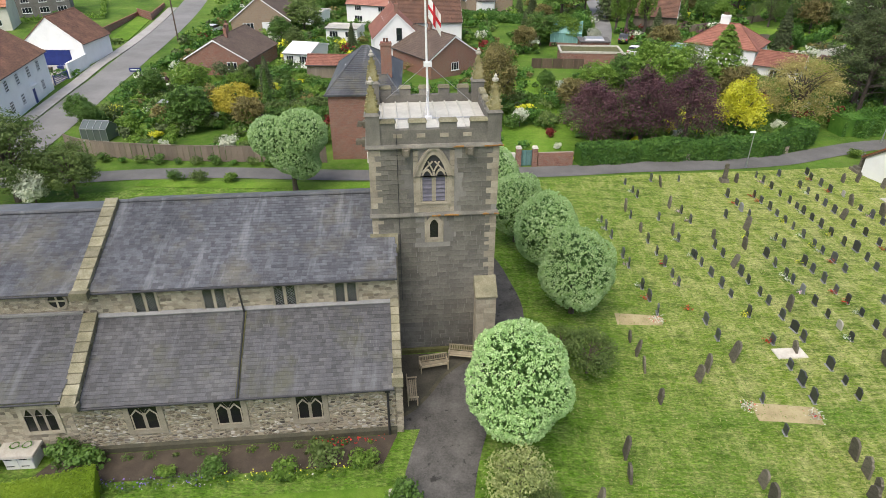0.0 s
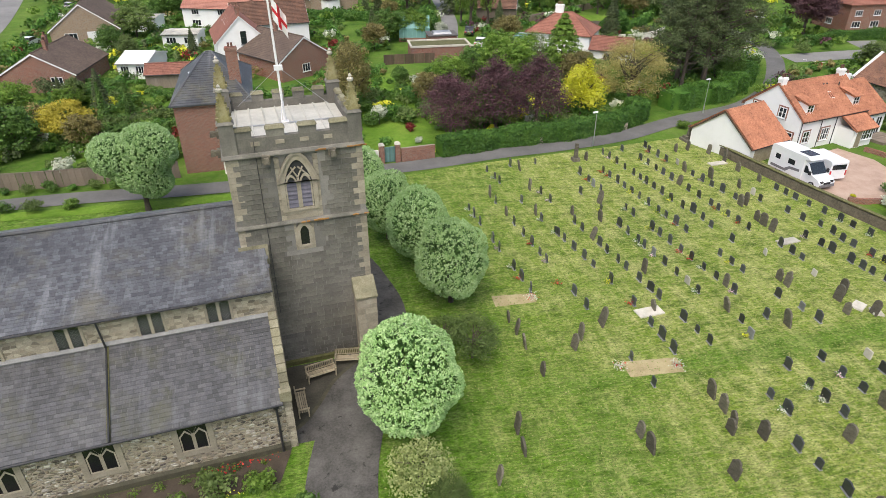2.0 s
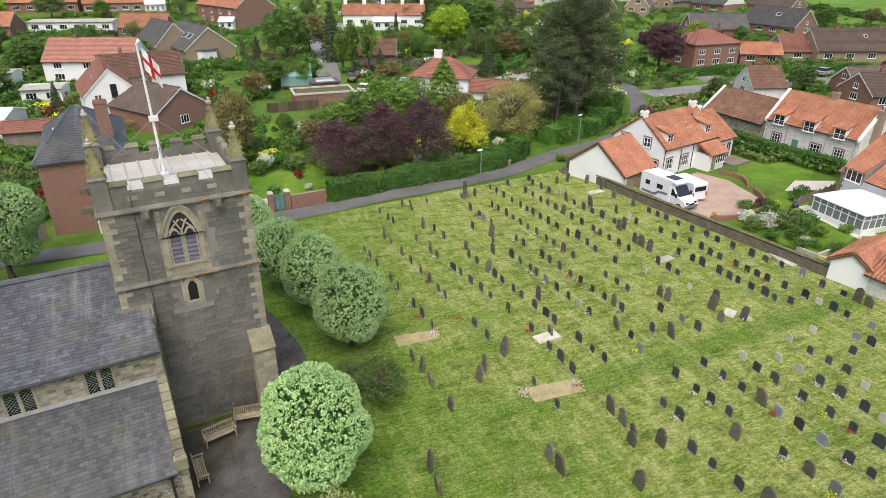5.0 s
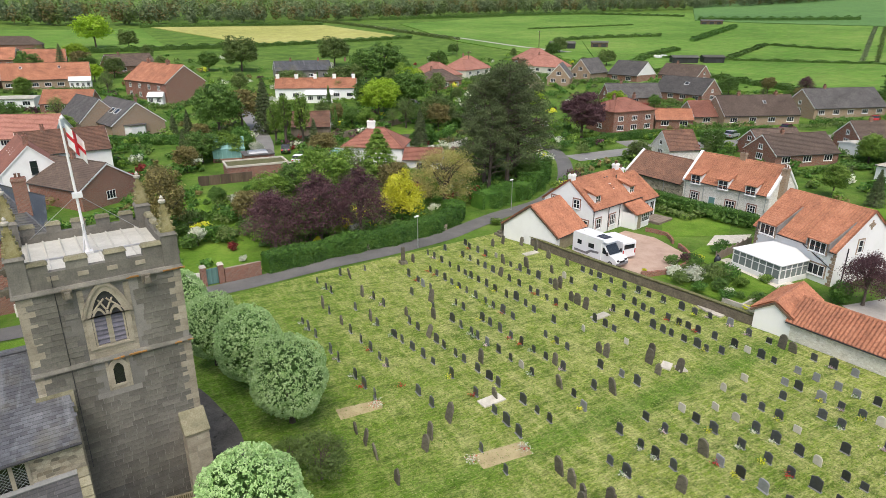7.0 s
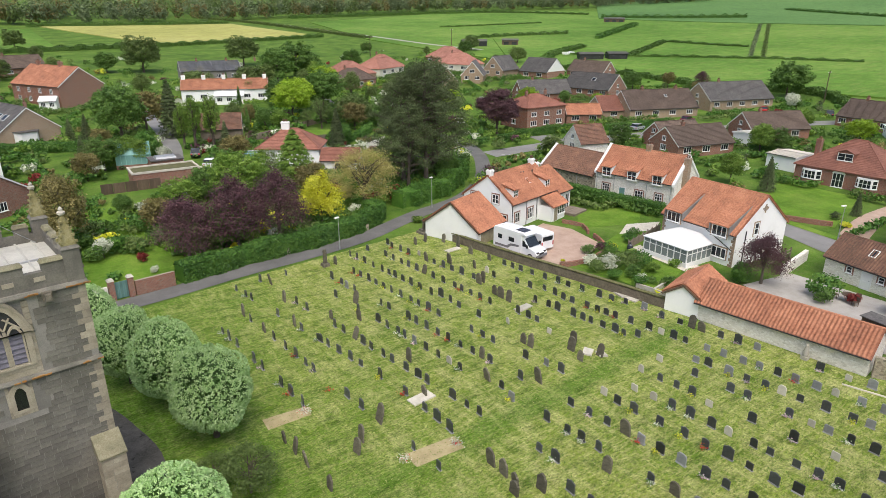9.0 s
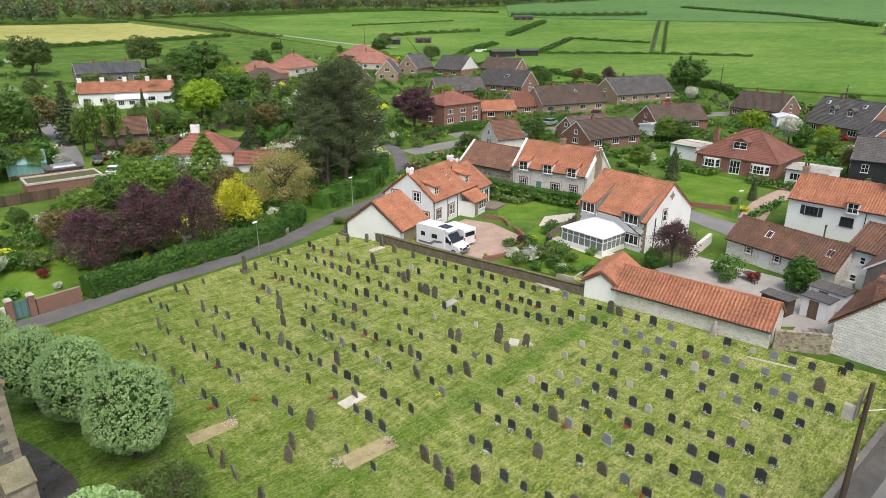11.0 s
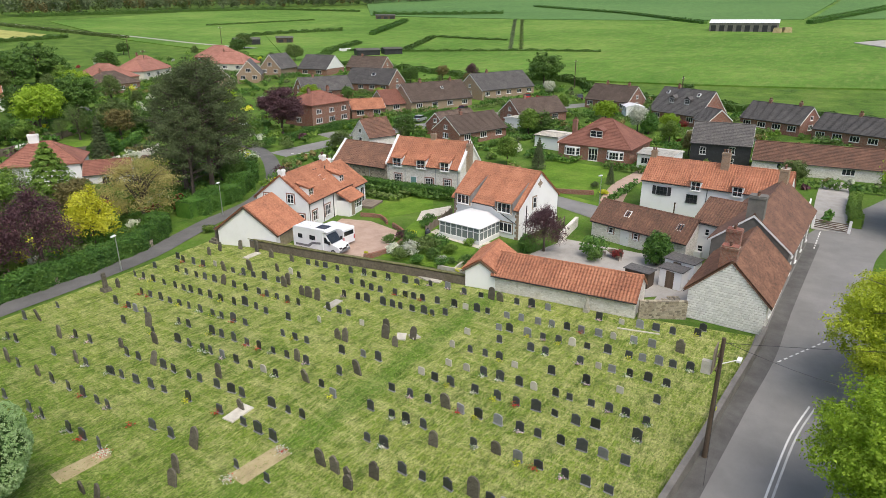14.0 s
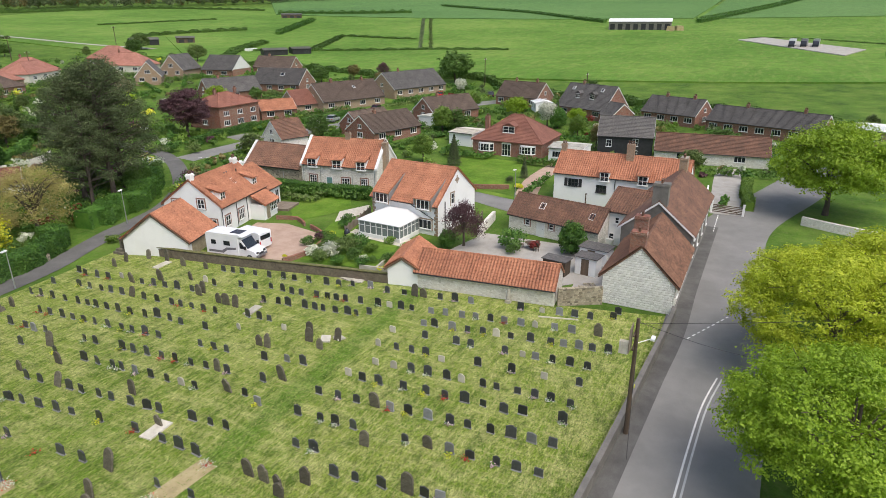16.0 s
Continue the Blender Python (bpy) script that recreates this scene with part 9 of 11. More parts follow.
for (x0, x1, y0, y1, n, h0, h1) in ((-50, -14, 65, 97, 260, 0.5, 1.9), (3, 44, 66, 98, 300, 0.5, 2.1), (44, 74, 73, 100, 150, 1.0, 2.8), (-48, 45, 98, 150, 420, 0.7, 2.4), (45, 95, 100, 152, 260, 0.8, 2.6), (-60, 110, 150, 230, 330, 1.0, 3.0), (-60, 60, 230, 300, 90, 1.0, 3.0), (84, 190, 32, 180, 420, 0.7, 2.2), (106, 152, -32, 34, 130, 0.7, 2.2), (100, 190, 180, 240, 90, 1.0, 2.6), (72, 90, 62, 98, 50, 0.6, 1.8), (-60, -45, 56, 190, 30, 0.7, 1.8)):
    made = 0
    for _ in range(n * 5):
        if made >= n:
            break
        x, y = rng_s.uniform(x0, x1), rng_s.uniform(y0, y1)
        if not clear(x, y, 0.8):
            continue
        made += 1
        far = math.hypot(x, y)
        h = rng_s.uniform(h0, h1)
        add_shrub(x, y, h, h * rng_s.uniform(0.55, 1.0), int(rng_s.choice(10, p=S_SHARE / S_SHARE.sum())), 115 if far < 105 else 70, 0.2 if far < 105 else 0.3)
# hedges round the plots of the village houses
for a, b, dep in HOUSES:
    a, b = Vector(a), Vector(b)
    if not 84 < a.length < 260:
        continue
    u = (b - a).normalized()
    v = Vector((-u.y, u.x))
    gap = rng_s.uniform(4, 7)
    ring = [a - u * gap - v * gap, b + u * gap - v * gap, b + u * gap + v * (dep + gap), a - u * gap + v * (dep + gap)]
    kind = int(rng_s.choice([0, 1, 1, 2, 3]))
    h = rng_s.uniform(1.1, 1.9)
    for i in range(4):
        if rng_s.random() < 0.25:
            continue
        p, q = ring[i], ring[(i + 1) % 4]
        for j in range(int((q - p).length / 0.8)):
            c = p + (q - p).normalized() * j * 0.8
            if clear(c.x, c.y, 0.4):
                add_shrub(c.x, c.y, h, 0.75, kind, 24, 0.27)
s_all = np.concatenate(s_verts)
s_me = bpy.data.meshes.new("shrubbery")
s_me.from_pydata(s_all.tolist(), [], np.arange(len(s_all)).reshape(-1, 4).tolist())
for mt in S_MATS:
    s_me.materials.append(mt)
s_me.polygons.foreach_set("material_index", np.concatenate(s_mat).astype(np.int32))
tagged(new("shrubbery", s_me), "mixed green shrubs and hedges filling the village gardens", "shrubs", "", "stuff")

# ---- graves ----
rg_ = random.Random(77)


def headstone_outline(w, h, kind):
    if kind == 0:  # ogee
        return [(-w / 2, 0), (w / 2, 0), (w / 2, h * 0.86), (w * 0.3, h * 0.9), (w * 0.15, h * 0.98), (0, h), (-w * 0.15, h * 0.98), (-w * 0.3, h * 0.9), (-w / 2, h * 0.86)]
    if kind == 1:  # half-round shoulder
        return [(-w / 2, 0), (w / 2, 0), (w / 2, h * 0.82), (w * 0.4, h * 0.92), (w * 0.2, h * 0.985), (0, h), (-w * 0.2, h * 0.985), (-w * 0.4, h * 0.92), (-w / 2, h * 0.82)]
    if kind == 2:  # square with clipped corners
        return [(-w / 2, 0), (w / 2, 0), (w / 2, h * 0.93), (w * 0.42, h), (-w * 0.42, h), (-w / 2, h * 0.93)]
    if kind == 3:  # round-topped old stone
        return [(-w / 2, 0), (w / 2, 0), (w / 2, h * 0.72)] + [(w / 2 * math.cos(a), h * 0.72 + h * 0.28 * math.sin(a)) for a in (0.5, 1.0, 1.57, 2.14, 2.64)] + [(-w / 2, h * 0.72)]
    # shouldered old stone
    return [(-w / 2, 0), (w / 2, 0), (w / 2, h * 0.78), (w * 0.32, h * 0.8), (w * 0.26, h * 0.93), (0, h), (-w * 0.26, h * 0.93), (-w * 0.32, h * 0.8), (-w / 2, h * 0.78)]


def grave_proto(kind, w, h, t, mat, base, label, category="gravestone"):
    g = thing("gravestone", label, category)
    o = headstone_outline(w, h, kind)
    if base:
        part("plinth", Geo().frustum(-t * 1.3, t * 1.3, -w * 0.56, w * 0.56, 0.0, 0.06, 0.015), granite_grey, g)
    part("stone", Geo().face_shape(o, -t / 2, t / 2), mat, g, "", pose(0, 0, 0.055 if base else -0.12, 0, 0, -90))
    return g


PROTO = {
    "dark": [grave_proto(k, w, h, 0.09, granite, True, "polished dark granite gravestone in the grass") for k, w, h in ((0, 0.62, 0.78), (1, 0.58, 0.74), (2, 0.6, 0.66), (0, 0.7, 0.86))],
    "grey": [grave_proto(k, w, h, 0.1, granite_grey, True, "grey granite gravestone in the grass") for k, w, h in ((1, 0.68, 0.82), (2, 0.62, 0.68))],
    "pale": [grave_proto(k, w, h, 0.1, pale_stone, False, "pale stone gravestone in the grass") for k, w, h in ((3, 0.6, 0.9), (2, 0.6, 0.75))],
    "old": [grave_proto(k, w, h, 0.13, old_stone, False, "old weathered brown sandstone gravestone, leaning") for k, w, h in ((3, 0.68, 1.25), (4, 0.72, 1.35), (4, 0.62, 1.1), (3, 0.75, 1.45))],
}
for ps in PROTO.values():
    for q in ps:
        q.matrix_basis = pose(-60, -60 - 3 * len(q.children), -4)
USED = set()
FLOWER_SPOTS = []


def grave_row(x30, slope, **stones):
    """One row of graves: its place where y is 30, how it drifts with y, and the y of its stones, kind by kind."""
    for kind, ys in stones.items():
        for y in ys:
            x = x30 - slope * (y - 30)
            if kind == "statue":
                ANGEL_AT.append((x, y))
                continue
            if kind == "flowers_only":
                FLOWER_SPOTS.append((x, y, 2))
                continue
            n = rg_.randrange(len(PROTO[kind]))
            lean = 1.5 if kind != "old" else 6
            m = pose(x, y, 0.03, rg_.gauss(0, lean * 0.5), rg_.gauss(0, lean), -4 + rg_.gauss(0, 4))
            s = rg_.uniform(0.74, 0.98) if kind != "old" else rg_.uniform(0.85, 1.02)
            m = m @ Matrix.Diagonal((s, s * rg_.uniform(0.94, 1.08), s * rg_.uniform(0.92, 1.08), 1))
            ob = PROTO[kind][n]
            if (kind, n) in USED:
                c = copy_thing(ob, m)
                c.matrix_basis = m
            else:
                USED.add((kind, n))
                ob.matrix_basis = m
                c = ob
            tagged(c, group="rows of gravestones")
            if kind in ("dark", "grey") and rg_.random() < 0.34:
                FLOWER_SPOTS.append((x - 0.28, y + rg_.uniform(-0.2, 0.2), rg_.choice((0, 0, 1, 1, 2, 3))))


ANGEL_AT = []
grave_row(12.06, 0.048, old=(26.4, 29, 30.6, 31.9,))
grave_row(14.91, 0.058, old=(19.6, 20.7, 28.2,), dark=(34.9, 36.6, 38.1, 41.1, 42.6, 45.7, 47.3, 48.7,))
grave_row(17.78, 0.063, old=(17.2, 30.1, 46.8, 50.9,), dark=(24, 26.4, 32.1, 33.9, 38.5, 39.7, 41.3, 43, 45, 49.4,))
grave_row(20.97, -0.012, old=(20.3, 21.3, 22.4, 56.2,), dark=(26.5, 27.9, 29.3, 31.7,))
grave_row(21.36, 0.129, grey=(11.7,), dark=(12.6, 15.1, 16.7, 18, 34.7, 37, 38.3, 39.8, 41.3, 42.3, 42.6, 45.2, 49, 53.7, 54.8, 56.7,), old=(13.6, 46.3,))
grave_row(22.00, -0.028, old=(19.1, 30.8, 45.6,))
grave_row(23.29, 0.095, dark=(20.3, 20.4, 21.6, 26.7, 27.9, 29.3, 32, 33, 34.4, 36.1, 37.2, 38.8, 39.9, 42.7, 44, 48.5, 50.4, 57.5,), old=(41.1,))
grave_row(25.17, 0.062, old=(17.9, 43.9,), dark=(57.5,))
grave_row(26.31, 0.068, dark=(7.5, 8.8, 10, 11.6, 15.8, 19.4, 20.7, 21.8, 23.5, 32, 34.5, 36, 38.8, 39.7, 41.2, 42.6, 45.7, 49.5,), grey=(12.9, 26.7, 37.5,), old=(14.3,), pale=(33.2,))
grave_row(26.86, 0.065, dark=(28.2,), old=(29.6, 47.1,))
grave_row(28.80, 0.083, dark=(7.5, 10.1, 11.4, 12.9, 14.1, 17, 20.8, 22.2, 23.7, 28.3, 31.4, 33.3, 34.7, 36.2, 37.5, 38.9, 40.3, 41.4, 44.2, 45.4, 49.7, 52, 53.8,), grey=(8.8, 15.6, 18.3,), old=(19.4, 32.3,))
grave_row(30.90, 0.192, dark=(7.6,), pale=(23.2,), grey=(50.8,))
grave_row(31.35, 0.085, dark=(7.6, 10.2, 12.9, 14.2, 15.6, 17, 18.7, 20.6, 21.9, 30.2, 33.7, 34.9, 36.2, 40.4, 41.8, 43.2, 44.3, 45.8, 47.3, 48.5, 49.8, 51, 52.5, 53.7,), old=(57.2,))
grave_row(32.92, -0.011, dark=(11.4, 42, 43.5,), old=(31.3, 32.1,))
grave_row(33.76, 0.077, dark=(9, 10.1, 11.3, 12.8, 13.8, 16.5, 18, 19.3, 38, 40.6, 44.5, 46.2, 47.6, 48.9, 50.2, 51.2, 52.4, 54, 55.6, 57.1, 58.4,), pale=(15.4, 20.7, 22.2,))
grave_row(36.00, 0.068, pale=(17.9, 32,), old=(26.9, 29.5,), dark=(58.8,))
grave_row(36.45, 0.068, dark=(7.7, 12.6, 15.2, 19.4, 20.6, 21.9, 39.5, 40.8, 42.1, 43.4, 44.4, 46.1, 47.7, 50.4, 51.8, 53, 54.5, 55.9,), pale=(10.2, 23.5,), old=(49.2,))
grave_row(37.02, 0.087, dark=(34.2, 35.2, 36.4,))
grave_row(37.29, -0.023, old=(38.8, 39.9, 40.8,), pale=(53.9,))
grave_row(38.95, 0.067, dark=(7.7, 9, 10.3, 14, 16.8, 18, 20.7, 59.1,), grey=(11.6,), pale=(12.6, 23.6,), old=(43.7,))
grave_row(40.41, 0.132, dark=(6.8, 8, 11.2, 12.8, 14.4, 16.7, 18, 28, 28.8, 30, 31.2, 32, 33, 34.7, 35.7, 37.2, 45, 46.7, 48.1, 49.4, 50.8, 54.9, 56.3, 57.8,), grey=(9, 10.2, 19.3, 21.8,), pale=(15.6,), old=(43.8, 52,))
grave_row(41.20, 0.058, dark=(20.9, 27.1, 44.1,), old=(57.2,))
grave_row(42.81, 0.140, old=(8.1, 47.2,), grey=(10.2, 11.6, 14.4, 15.8, 18.3, 19.5, 21, 22.3,), pale=(13.2, 26.2, 45.5,), dark=(17, 24.1, 25.1, 27.3, 29, 30.5, 31.4, 32.3, 33.4, 35, 36, 39.9, 41.5,))
grave_row(45.76, 0.142, dark=(9.4, 10.7, 15.4, 21.4, 22.8, 26.3, 28, 33, 34.3, 36.2, 37.8, 39, 40.6, 42.2, 43.7, 44.8, 45.9,), grey=(12, 19.9,), pale=(13.5,), old=(24.4, 25.3, 48, 50.8,))
grave_row(46.29, 0.190, dark=(7.4, 31.8,), statue=(16.9,), grey=(30,), old=(57.3,))
grave_row(46.37, 0.141, dark=(7.6,), old=(53.4, 55.8,))
grave_row(7.33, 0, old=(19.6,))
grave_row(9.16, 0, old=(21,))
grave_row(9.27, 0, old=(22.5,))
grave_row(15.86, 0, old=(29.1,))
grave_row(16.82, 0, flowers_only=(35.3,))
grave_row(20.26, 0, old=(19.8,))
grave_row(20.61, 0, old=(51.5,))
grave_row(23.81, 0, old=(35.4,))
grave_row(29.67, 0, old=(27.1,))
grave_row(31.89, 0, grey=(28.5,))
grave_row(32.03, 0, dark=(27.1,))
grave_row(34.35, 0, pale=(35.5,))
grave_row(34.50, 0, old=(27.4,))
grave_row(35.13, 0, old=(28.9,))
grave_row(39.03, 0, old=(49.8,))
grave_row(42.14, 0, dark=(37.2,))
grave_row(42.14, 0, dark=(38.6,))
grave_row(52.94, 0, dark=(8.3,))

# flowers laid on the graves
def flower_mesh(seed, mats, n=40, r=0.12):
    rng = np.random.default_rng(seed)
    p = np.stack([rng.normal(0, r, n), rng.normal(0, r, n), 0.05 + np.abs(rng.normal(0, 0.1, n))], 1)
    return leaf_mesh("blooms", blades(rng, p, np.tile((0.0, 0.0, 1.0), (n, 1)), 0.045, 0.8, 0.9), mats)


BLOOMS = [flower_mesh(1, petals), flower_mesh(2, leaf_white), flower_mesh(3, petals_red), flower_mesh(4, leaf_yellow)]
GREENS = flower_mesh(9, leaf_hedge, 30, 0.18)
for x, y, k in FLOWER_SPOTS:
    f = thing("flower_bunch", ("mixed bunch of flowers on a grave", "white bunch of flowers on a grave", "red bunch of flowers on a grave", "yellow bunch of flowers on a grave")[k], "flowers", pose(x, y, 0.06, 0, 0, rg_.uniform(0, 360)), "flowers on graves")
    tagged(part("blooms", BLOOMS[k], petals, f), kind="stuff")
    tagged(part("leaves", GREENS, leaf_hedge, f), kind="stuff")

# ledgers, kerbs, a cross, an angel and the fresh plots
def slab(name, label, x, y, l, w, h, mat, turn=0.0, tilt=0.0):
    s = Geo().frustum(-l / 2, l / 2, -w / 2, w / 2, 0, h, 0.02)
    return tagged(part(name, s, mat, None, label, pose(x, y, 0.02, tilt, tilt, turn)), category="grave slab")


slab("grave_slab", "flat pale stone grave slab in the grass", 21.6, 30.6, 1.9, 0.95, 0.1, pale_stone, 4)
slab("grave_slab", "flat pale stone grave slab in the grass", 37.6, 36.9, 1.9, 0.8, 0.1, pale_stone, 6)
slab("grave_slab", "flat pale stone grave slab in the grass", 42.0, 53.0, 2.0, 0.8, 0.1, pale_stone, 4)
slab("grave_slab", "broken pale stone slab by the wall", 47.3, 33.4, 1.8, 0.9, 0.12, pale_stone, 70, 3)
slab("grave_slab", "broken pale stone slab by the wall", 47.1, 32.0, 1.2, 0.7, 0.12, pale_stone, 95, 2)
slab("grave_slab", "broken pale stone slab among old stones", 36.0, 27.9, 1.2, 0.8, 0.12, pale_stone, 30, 4)
slab("grave_slab", "broken pale stone slab among old stones", 36.6, 27.0, 0.9, 0.7, 0.14, pale_stone, 65, 5)
slab("kerb", "thin pale stone kerb in the grass", 47.6, 11.9, 0.16, 3.4, 0.08, pale_stone, 14)
structure("fresh_plot", poly_patch([(17.2, 24.9), (20.6, 24.6), (20.8, 25.9), (17.3, 26.3)], 0.05), bare_soil, "bare sandy soil of a fresh grave", "bare soil")
structure("fresh_plot", poly_patch([(11.6, 33.6), (14.6, 33.5), (14.7, 34.6), (11.7, 34.9)], 0.05), bare_soil, "bare sandy soil of a fresh grave", "bare soil")
structure("turfed_mound", Geo().frustum(-1.3, 1.3, -0.4, 0.4, 0, 0.16, 0.15, pose(14.4, 32.1, 0.02, 0, 0, 3)), turf_yard, "low turfed grave mound", "grave mound")
for k in range(4):
    structure("turfed_mound", Geo().frustum(-1.1, 1.1, -0.35, 0.35, 0, 0.1, 0.12, pose(12.6, 36.2 + k * 1.35, 0.02, 0, 0, 2)), turf_yard, "low turfed grave mound", "grave mound")
for x, y in ((20.4, 25.2), (17.0, 25.9), (14.4, 34.0)):
    s = thing("wreath", "wreath of pale flowers on a fresh grave", "flowers", pose(x, y, 0.06))
    tagged(part("blooms", flower_mesh(int(x * 10), leaf_white, 110, 0.2), leaf_white, s), kind="stuff")
    tagged(part("red_blooms", flower_mesh(int(x * 11), petals_red, 24, 0.18), petals_red, s), kind="stuff")
cr = thing("churchyard_cross", "weathered stone cross on stepped base by the lane", "stone cross", pose(42.9, 60.0, 0.02))
part("steps", Geo().frustum(-0.7, 0.7, -0.7, 0.7, 0, 0.28, 0.03).frustum(-0.48, 0.48, -0.48, 0.48, 0.28, 0.55, 0.03), old_stone, cr)
part("shaft", Geo().frustum(-0.16, 0.16, -0.16, 0.16, 0.55, 1.5, 0.04).box(-0.1, 0.1, -0.38, 0.38, 1.5, 1.68).box(-0.1, 0.1, -0.1, 0.1, 1.68, 1.95), old_stone, cr)
for x, y in ANGEL_AT:
    st = part("garden_statue", Geo().box(-0.25, 0.25, -0.25, 0.25, 0, 0.3).lathe([(0.2, 0.3), (0.24, 0.5), (0.17, 0.9), (0.12, 1.1), (0.14, 1.25), (0.03, 1.38)], 10), pale_stone, None, "pale stone memorial statue on a plinth", pose(x, y, 0.02))
    tagged(st, category="statue")
for x, y in ((27.9, 57.3),):
    ob = thing("obelisk_grave", "tall weathered stone cross grave marker", "gravestone", pose(x, y, 0.02))
    part("base", Geo().frustum(-0.4, 0.4, -0.4, 0.4, 0, 0.35, 0.05), old_stone, ob)
    part("shaft", Geo().frustum(-0.2, 0.2, -0.16, 0.16, 0.35, 1.9, 0.05).box(-0.08, 0.08, -0.35, 0.35, 1.45, 1.65), old_stone, ob)

# ---- vehicles ----
car_white = surface("white_coachwork", (0.72, 0.73, 0.74), (0.8, 0.81, 0.82), (0.85, 0.86, 0.87), 0.6, 20, 0.25, 0.02, 0.002, "object", None, 0, 0.02)
car_silver = surface("silver_coachwork", (0.38, 0.39, 0.41), (0.46, 0.47, 0.49), (0.52, 0.53, 0.55), 0.6, 20, 0.3, 0.02, 0.002, "object", None, 0.4, 0.02)
car_red = surface("red_coachwork", (0.35, 0.01, 0.015), (0.45, 0.015, 0.02), (0.5, 0.02, 0.03), 0.6, 20, 0.25, 0.02, 0.002)
car_dark = surface("dark_coachwork", (0.02, 0.022, 0.03), (0.035, 0.038, 0.05), (0.05, 0.055, 0.07), 0.6, 20, 0.25, 0.02, 0.002)
car_plum = surface("plum_coachwork", (0.12, 0.015, 0.04), (0.17, 0.025, 0.06), (0.2, 0.03, 0.08), 0.6, 20, 0.25, 0.02, 0.002)
rubber = surface("rubber", (0.012, 0.012, 0.012), (0.02, 0.02, 0.02), (0.035, 0.035, 0.035), 3, 30, 0.9, 0.1, 0.004)
grey_trim = surface("grey_trim", (0.12, 0.12, 0.13), (0.18, 0.18, 0.19), (0.22, 0.22, 0.23), 2, 30, 0.5, 0.05, 0.003)


def wheels(v, xs, half, r=0.33):
    for x in xs:
        for s in (-1, 1):
            w = part("wheel", Geo().tube((x, s * half - 0.1, r), (x, s * half + 0.1, r), r, r, 18), rubber, v)
            part("rim", Geo().tube((x, s * (half + 0.104) - 0.004, r), (x, s * (half + 0.104) + 0.004, r), r * 0.62, r * 0.62, 14), steel, w)


def side_shape(v, name, pts, half, mat, label="", inset=0.0):
    g = Geo().face_shape(pts, -half + inset, half - inset)
    return part(name, g, mat, v, label)


def motorhome(x, y, turn):
    v = thing("motorhome", "white coachbuilt motorhome with grey graphics parked on the drive", "motorhome", pose(x, y, 0.05, 0, 0, turn))
    side_shape(v, "body", [(-3.2, 0.4), (0.9, 0.4), (0.9, 2.45), (1.6, 2.55), (1.1, 2.75), (-3.0, 2.75), (-3.2, 2.6)], 1.05, car_white)
    side_shape(v, "cab", [(0.9, 0.35), (3.0, 0.35), (3.05, 0.75), (2.75, 1.05), (1.95, 1.25), (1.25, 2.2), (0.9, 2.45)], 0.95, car_white)
    side_shape(v, "windscreen", [(1.98, 1.28), (2.02, 1.3), (1.34, 2.2), (1.28, 2.18)], 0.85, window_glass)
    for s in (-1, 1):
        for x0, x1 in ((-2.5, -1.9), (-0.9, -0.1)):
            part("window", Geo().box(x0, x1, s * 1.052 - 0.012, s * 1.052 + 0.012, 1.45, 1.95), window_glass, v)
        part("cab_window", Geo().face_shape([(1.05, 1.25), (1.75, 1.25), (1.3, 1.9), (1.05, 1.95)], s * 0.955 - 0.01, s * 0.955 + 0.01), window_glass, v)
        part("graphic", Geo().face_shape([(-2.9, 0.8), (-1.2, 0.8), (-0.6, 1.2), (0.6, 1.3), (0.6, 1.05), (-0.5, 0.95), (-1.0, 0.55), (-2.9, 0.55)], s * 1.054 - 0.006, s * 1.054 + 0.006), grey_trim, v, "grey stripe graphic")
        part("headlight", Geo().box(2.85, 3.04, s * 0.62 - 0.16, s * 0.62 + 0.16, 0.72, 0.92), window_glass, v)
        part("mirror", Geo().box(1.75, 1.95, s * 1.12 - 0.08, s * 1.12 + 0.08, 1.25, 1.6), rubber, v)
    part("solar_panel", Geo().box(-0.3, 1.0, -0.6, 0.6, 2.76, 2.8), car_dark, v)
    for x0 in (-2.4, -1.4):
        part("roof_vent", Geo().frustum(x0 - 0.3, x0 + 0.3, -0.3, 0.3, 2.75, 2.86, 0.05), white_paint, v)
    part("bumper", Geo().box(2.9, 3.12, -0.9, 0.9, 0.35, 0.6), grey_trim, v)
    part("grille", Geo().box(3.0, 3.07, -0.4, 0.4, 0.62, 0.8), rubber, v)
    wheels(v, (-1.9, 2.2), 0.9)


def van(x, y, turn):
    v = thing("van", "white panel van parked on the drive", "van", pose(x, y, 0.05, 0, 0, turn))
    side_shape(v, "body", [(-2.5, 0.35), (2.5, 0.35), (2.55, 0.9), (1.9, 1.15), (1.35, 1.95), (1.0, 2.1), (-2.4, 2.15), (-2.5, 2.0)], 0.95, car_white)
    side_shape(v, "windscreen", [(1.93, 1.17), (1.97, 1.19), (1.43, 1.95), (1.38, 1.93)], 0.85, window_glass)
    part("rear_window", Geo().box(-2.52, -2.49, -0.75, 0.75, 1.3, 1.8), window_glass, v)
    for s in (-1, 1):
        part("tail_light", Geo().box(-2.53, -2.48, s * 0.85 - 0.07, s * 0.85 + 0.07, 0.7, 1.2), red_cloth, v)
        part("side_window", Geo().box(0.6, 1.3, s * 0.952 - 0.01, s * 0.952 + 0.01, 1.25, 1.75), window_glass, v)
    wheels(v, (-1.6, 1.7), 0.84)


